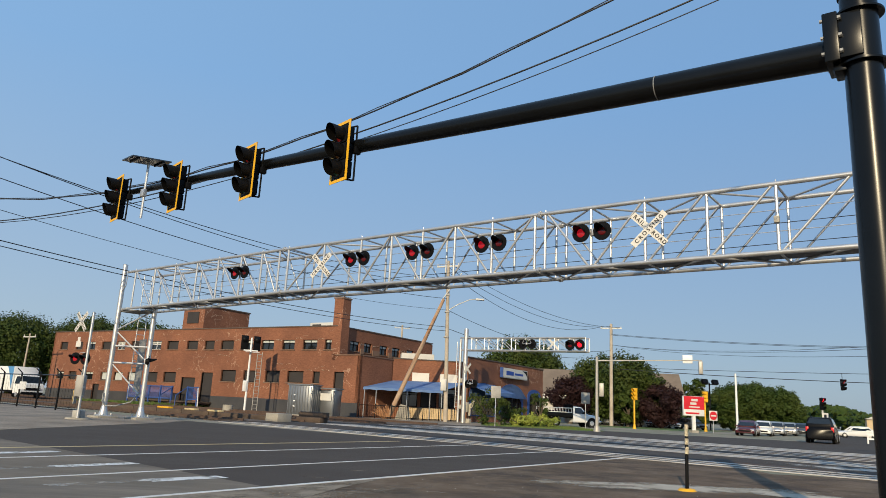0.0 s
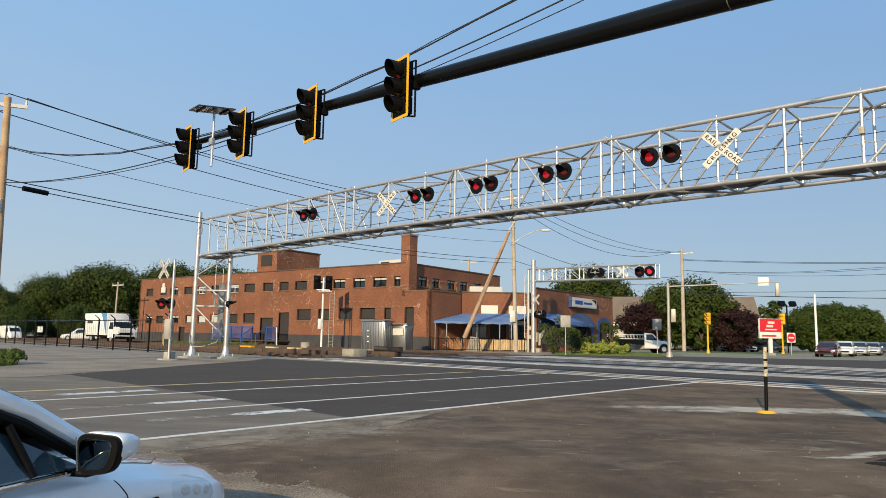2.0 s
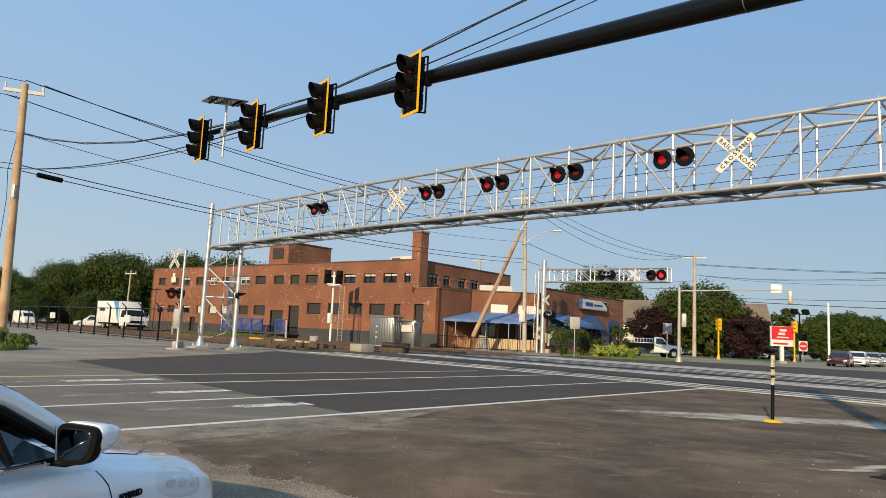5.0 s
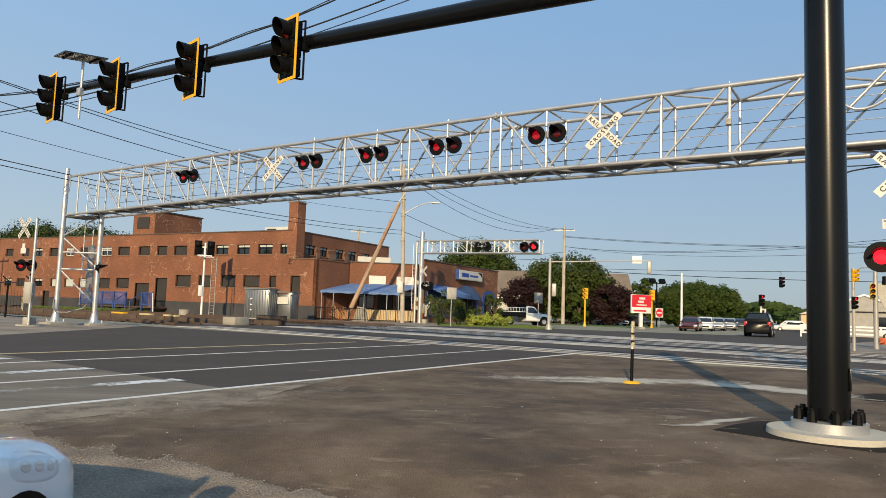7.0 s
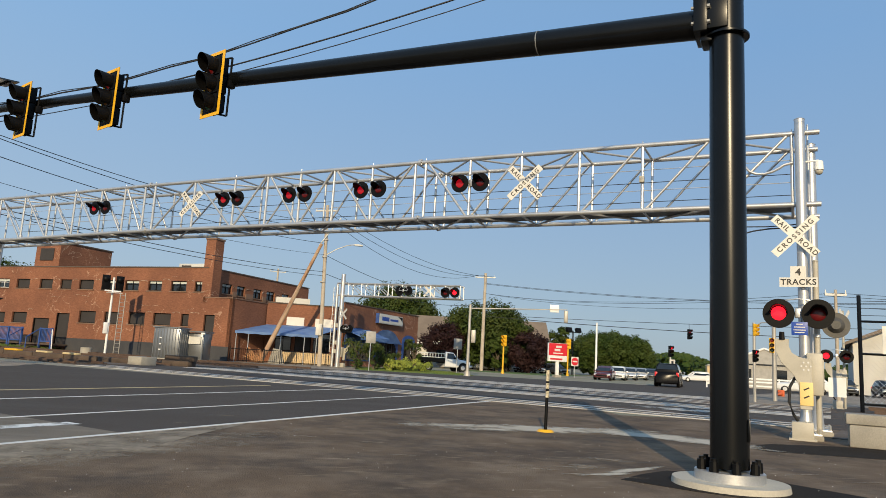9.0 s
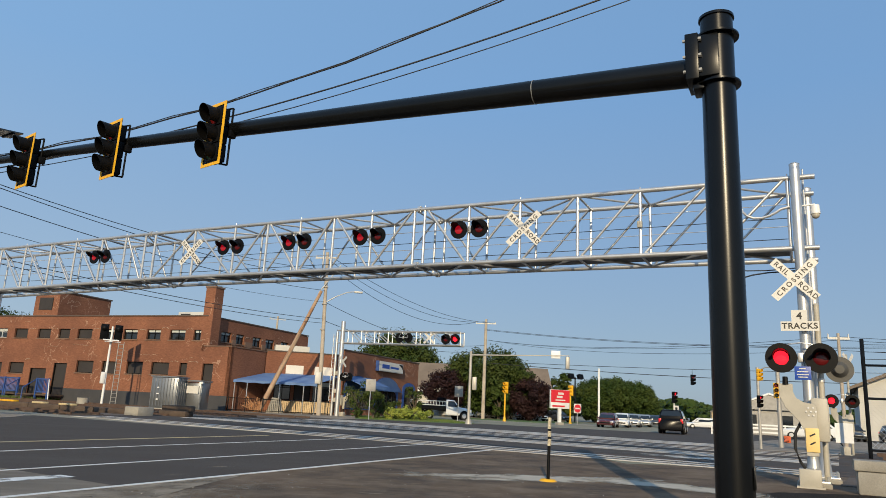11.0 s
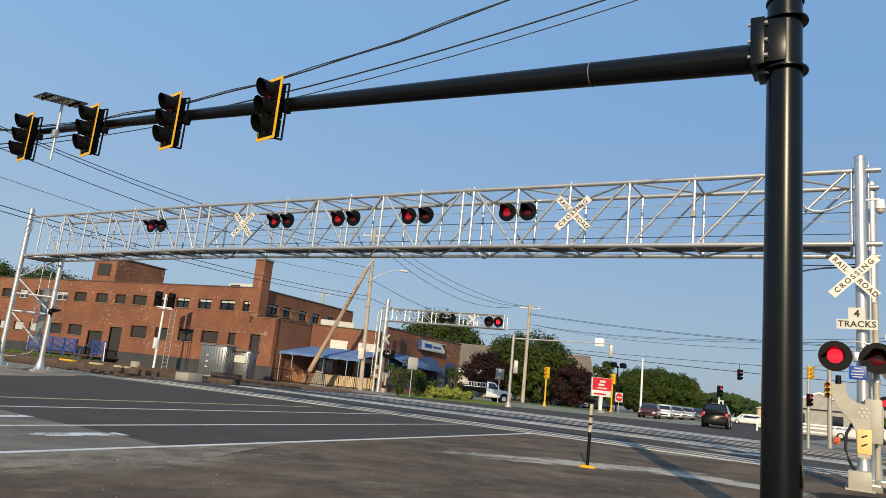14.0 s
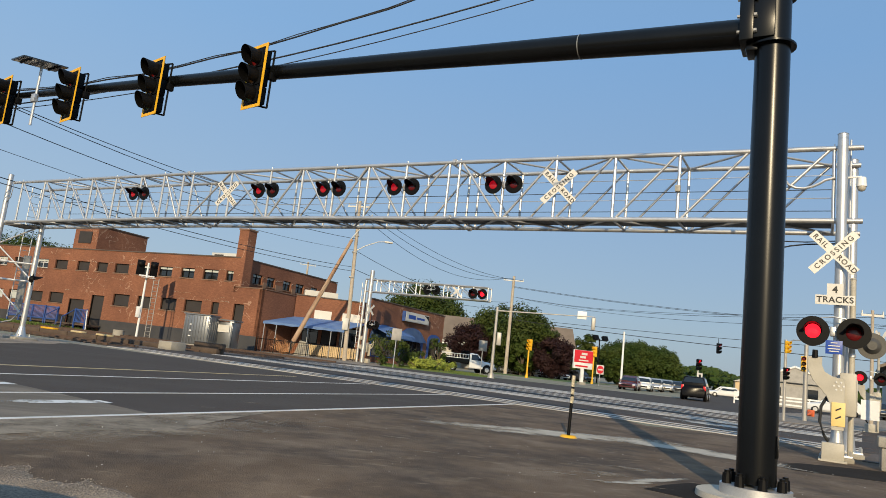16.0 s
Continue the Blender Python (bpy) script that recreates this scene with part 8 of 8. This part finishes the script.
    # mirror on the camera side: black frame, dark glass, pale cap behind
    def rounded(corners, y0, y1, r, mat_name, mat_, parent, label="", shift=(0, 0, 0), grow=1.0):
        cx, cz = sum(p[0] for p in corners) / 4, sum(p[1] for p in corners) / 4
        pts = []
        for i in range(4):
            p, q, w_ = (Vector(corners[j % 4]) for j in (i - 1, i, i + 1))
            u0, u1 = q + (p - q).normalized() * r, q + (w_ - q).normalized() * r
            pts += [(u0 * (1 - k / 6) ** 2 + q * 2 * (k / 6) * (1 - k / 6) + u1 * (k / 6) ** 2) for k in range(7)]
        layers = [(0, 0.97), (0.12, 1.0), (0.35, 1.0 - (1 - grow) * 0.12), (0.65, 1.0 - (1 - grow) * 0.4), (0.88, 1.0 - (1 - grow) * 0.75), (1.0, grow)]
        bm = loft([[Vector((cx + (v.x - cx) * gw + shift[0] * d, y0 + (y1 - y0) * d, cz + (v.y - cz) * gw + shift[2] * d)) for v in pts] for d, gw in layers])
        return part(mat_name, bm, mat_, parent, label)
    shape = [(0.926, 1.142), (1.150, 1.132), (1.118, 0.978), (0.942, 0.962)]
    mir = rounded([(0.935, 1.150), (1.150, 1.142), (1.130, 1.010), (0.955, 1.010)], -1.640, -1.50, 0.06, "mirror", PALECAR, t, "pale mirror cap with black frame", (0.02, 0, 0.0), 0.62)
    rounded(shape, -1.668, -1.625, 0.06, "mirror_frame", BLACK, mir)
    rounded([(0.942, 1.122), (1.118, 1.116), (1.094, 0.998), (0.956, 0.984)], -1.671, -1.660, 0.05, "mirror_glass", material("mirror_glass", (0.10, 0.12, 0.13), 0.03, 1.0, 0.1, 3, 10, 0), mir, "mirror glass")
    bm = bmesh.new()
    tube(bm, (0.930, -1.667, 1.125), (0.945, -1.667, 0.985), 0.004, sides=6)
    part("frame_edge", bm, CHROME, mir)
    bm = bmesh.new()
    box(bm, (0.12, 0.08, 0.03), (0.93, -1.62, 0.968), bevel=0.012)
    part("mirror_foot", bm, BLACK, mir)
    bm = bmesh.new()
    box(bm, (0.09, 0.03, 0.014), (1.105, -1.60, 1.058), 35, bevel=0.005)
    part("turn_lamp", bm, LAMP, mir)
    # headlight, badge, wheel, seams
    for s in (1, -1):
        def inlay(cy, cz, ry, rz, tilt, lift):
            """A rounded patch that follows the skin of the car's side."""
            sb = bmesh.new()
            rings = []
            for q in range(7):
                row = []
                for k in range(28):
                    a_ = 2 * math.pi * k / 28
                    u, v = ry * q / 6 * math.copysign(abs(math.cos(a_)) ** 0.75, math.cos(a_)), rz * q / 6 * math.copysign(abs(math.sin(a_)) ** 0.75, math.sin(a_))
                    y_, z_ = cy + u, cz + v + tilt * u
                    hit = skin.ray_cast(Vector((s * 1.6, y_, z_)), Vector((-s, 0, 0)))[0]
                    row.append(sb.verts.new(Vector((s * (abs(hit.x) if hit else 0.8), y_, z_)) + Vector((s * lift * (1.0 if q < 6 else -0.5), 0, 0))))
                rings.append(row)
            for p, q in zip(rings, rings[1:]):
                for k in range(28):
                    sb.faces.new((p[k], p[(k + 1) % 28], q[(k + 1) % 28], q[k])) if p is not rings[0] else sb.faces.new((p[0], q[(k + 1) % 28], q[k]))
            bmesh.ops.remove_doubles(sb, verts=sb.verts[:], dist=0.0005)
            bmesh.ops.recalc_face_normals(sb, faces=sb.faces)
            return sb
        lamp_unit = part("headlight", inlay(-0.66, 0.70, 0.25, 0.085, -0.18, 0.005), CARLAMP, t, "clear headlight cluster")
        for cy, ry in ((-0.76, 0.055), (-0.63, 0.05), (-0.52, 0.035)):
            part("reflector", inlay(cy, 0.705 - 0.18 * (cy + 0.66), ry, 0.034, -0.18, 0.010), LAMP, lamp_unit, "bright reflector bowl")
        seam("bonnet_seam", [(s * 0.62, -1.40, 1.0), (s * 0.74, -1.10, 0.9), (s * 0.73, -0.85, 0.9), (s * 0.60, -0.62, 0.9), (s * 0.45, -0.40, 0.8)], (0, 0, 1), t)
        seam("door_seam", [(s * 0.9, -1.33, 0.875), (s * 0.9, -1.27, 0.80), (s * 0.9, -1.245, 0.72), (s * 0.9, -1.24, 0.58), (s * 0.9, -1.25, 0.40)], (s, 0, 0), t)
        bm = bmesh.new()
        tube(bm, (s * 0.915, -0.80, 0.28), (s * 0.7, -0.80, 0.28), 0.325, sides=28)
        part("wheel_arch", bm, BLACK, t)
        wheel(t, s * 0.82, -0.80, 0.30, 0.21)
        wheel(t, s * 0.82, -3.7, 0.33, 0.21)
    words("HYBRID", 0.045, BLACK, t, pose(0.923, -1.118, 0.728, 90, 0, 90), 0.004, "badge")


near_car()

# ---- distant buildings ----
SHINGLE = material("brown_roof_shingle", (0.20, 0.155, 0.115), 0.9, 0, 0.2, 0.8, 12, 0.3)
SIDING = material("white_clapboard", (0.56, 0.54, 0.49), 0.75, 0, 0.1, 0.8, 15, 0.1)


def office():
    b = thing("office_building", "low office with a wide brown shingle roof behind trees", "building", (22.0, 106.0, 0), -8)
    slab("wall", (21, 11, 3.6), (0, 0, 1.8), SIDING, b)
    bm = bmesh.new()
    prism(bm, [(-6.6, 3.6), (6.6, 3.6), (1.2, 7.6), (-1.2, 7.6)], -11.5, 11.5, pose(0, 0, 0, 0, 0, 90))
    part("roof", bm, SHINGLE, b, smooth=False)
    slab("fascia", (23, 0.1, 0.5), (0, -6.62, 3.5), WHITE, b)
    for k in range(6):
        wn_ = slab("window", (1.8, 0.08, 1.5), (-9 + 3.5 * k, -5.53, 1.7), DARKGLASS, b)
        slab("sill", (2.0, 0.16, 0.1), (-9 + 3.5 * k, -5.56, 0.9), WHITE, wn_)


office()


def white_house():
    b = thing("white_house", "white clapboard building with gable beyond the fence", "building", (67.4, 64.6, 0), -38)
    b.scale = (1.55, 1.55, 1.55)
    bm = bmesh.new()
    prism(bm, [(-7, 0), (7, 0), (7, 3.4), (0, 6.4), (-7, 3.4)], -6, 6, Matrix())
    part("wall", bm, SIDING, b, smooth=False)
    for s in (-1, 1):
        bm = bmesh.new()
        prism(bm, [(s * 7.5, 3.15), (0, 6.4), (0, 6.6), (s * 7.5, 3.35)], -6.5, 6.5)
        part("roof", bm, SHINGLE, b, smooth=False)
    for x, z in ((-4, 1.6), (-2, 1.6), (1.2, 1.6), (3.4, 1.6), (5.4, 3.2), (0.5, 4.4)):
        wn_ = slab("window", (1.2, 0.08, 1.2), (x, -6.03, z), DARKGLASS, b)
        slab("sill", (1.4, 0.14, 0.08), (x, -6.06, z - 0.64), WHITE, wn_)
    for k in range(24):
        slab("clapboard", (13.9, 0.03, 0.02), (0, -6.01, 0.3 + 0.13 * k), PALEGREY, b)
    w2 = thing("white_house", "low grey roadside building with a white eave", "building", (47.0, 70.0, 0), -30)
    w2.scale = (1.3, 1.3, 1.3)
    slab("wall", (5, 5, 2.0), (0, 0, 1.0), STEELDARK, w2)
    bm = bmesh.new()
    prism(bm, [(-3.0, 1.95), (3.0, 1.95), (0, 3.2)], -2.8, 2.8)
    part("roof", bm, STEELDARK, w2, smooth=False)
    for sd in (-1, 1):
        bm = bmesh.new()
        tube(bm, (sd * 3.0, -2.83, 1.95), (0, -2.83, 3.2), 0.09, sides=6)
        part("eave_board", bm, WHITE, w2)
    for x in (-1.4, 1.2):
        slab("window", (0.9, 0.08, 0.9), (x, -2.53, 1.1), DARKGLASS, w2)


white_house()


def picket():
    f = thing("white_fence", "low white board fence beside the road", "fence", (38.2, 58.0, 0), -35)
    for k in range(5):
        slab("post", (0.12, 0.12, 1.1), (-4 + 2 * k, 0, 0.55), WHITE, f)
    for z in (0.4, 0.75, 1.02):
        slab("board", (8.1, 0.05, 0.14), (0, -0.08, z), WHITE, f)


picket()


def traffic_cone():
    t = thing("traffic_cone", "small orange traffic cone lying by the far corner", "traffic cone", (30.2, 43.0, 0.02), 40)
    orange = material("faded_orange_plastic", (0.62, 0.13, 0.04), 0.6, 0, 0.15, 4, 40, 0.03)
    bm = bmesh.new()
    tube(bm, (0.18, 0, 0.2), (-0.55, 0, 0.10), 0.15, 0.03, sides=16)
    part("cone", bm, orange, t)
    bm = bmesh.new()
    box(bm, (0.04, 0.42, 0.42), (0.19, 0, 0.21), bevel=0.012)
    part("base", bm, orange, t)


traffic_cone()
b = thing("roadside_store", "far low store with a pale orange gable front", "building", (77.0, 122.0, 0), -28)
b.scale = (0.8, 0.8, 0.8)
slab("wall", (14, 9, 3.6), (0, 0, 1.8), TAN, b)
bm = bmesh.new()
prism(bm, [(-7.4, 3.5), (7.4, 3.5), (0, 6.2)], -5, 5)
part("roof", bm, SIDING, b, smooth=False)
for x in (-4, 0, 4):
    slab("window", (2.6, 0.08, 1.9), (x, -4.53, 1.6), DARKGLASS, b)


def shop_fence():
    f = thing("iron_fence", "black iron railings before the shop front", "fence")
    a, b = Vector((-7.6, 61.0)), Vector((1.9, 62.6))
    for k in range(8):
        p = a.lerp(b, k / 7)
        bm = bmesh.new()
        box(bm, (0.07, 0.07, 1.25), (p.x, p.y, 0.62))
        part("post", bm, BLACKSTEEL, f, smooth=False)
    for z in (0.15, 1.1):
        bm = bmesh.new()
        tube(bm, (a.x, a.y, z), (b.x, b.y, z), 0.025, sides=6)
        part("rail", bm, BLACKSTEEL, f)
    for k in range(64):
        p = a.lerp(b, k / 63)
        bm = bmesh.new()
        tube(bm, (p.x, p.y, 0.1), (p.x, p.y, 1.15), 0.010, sides=4)
        part("picket", bm, BLACKSTEEL, f)


shop_fence()
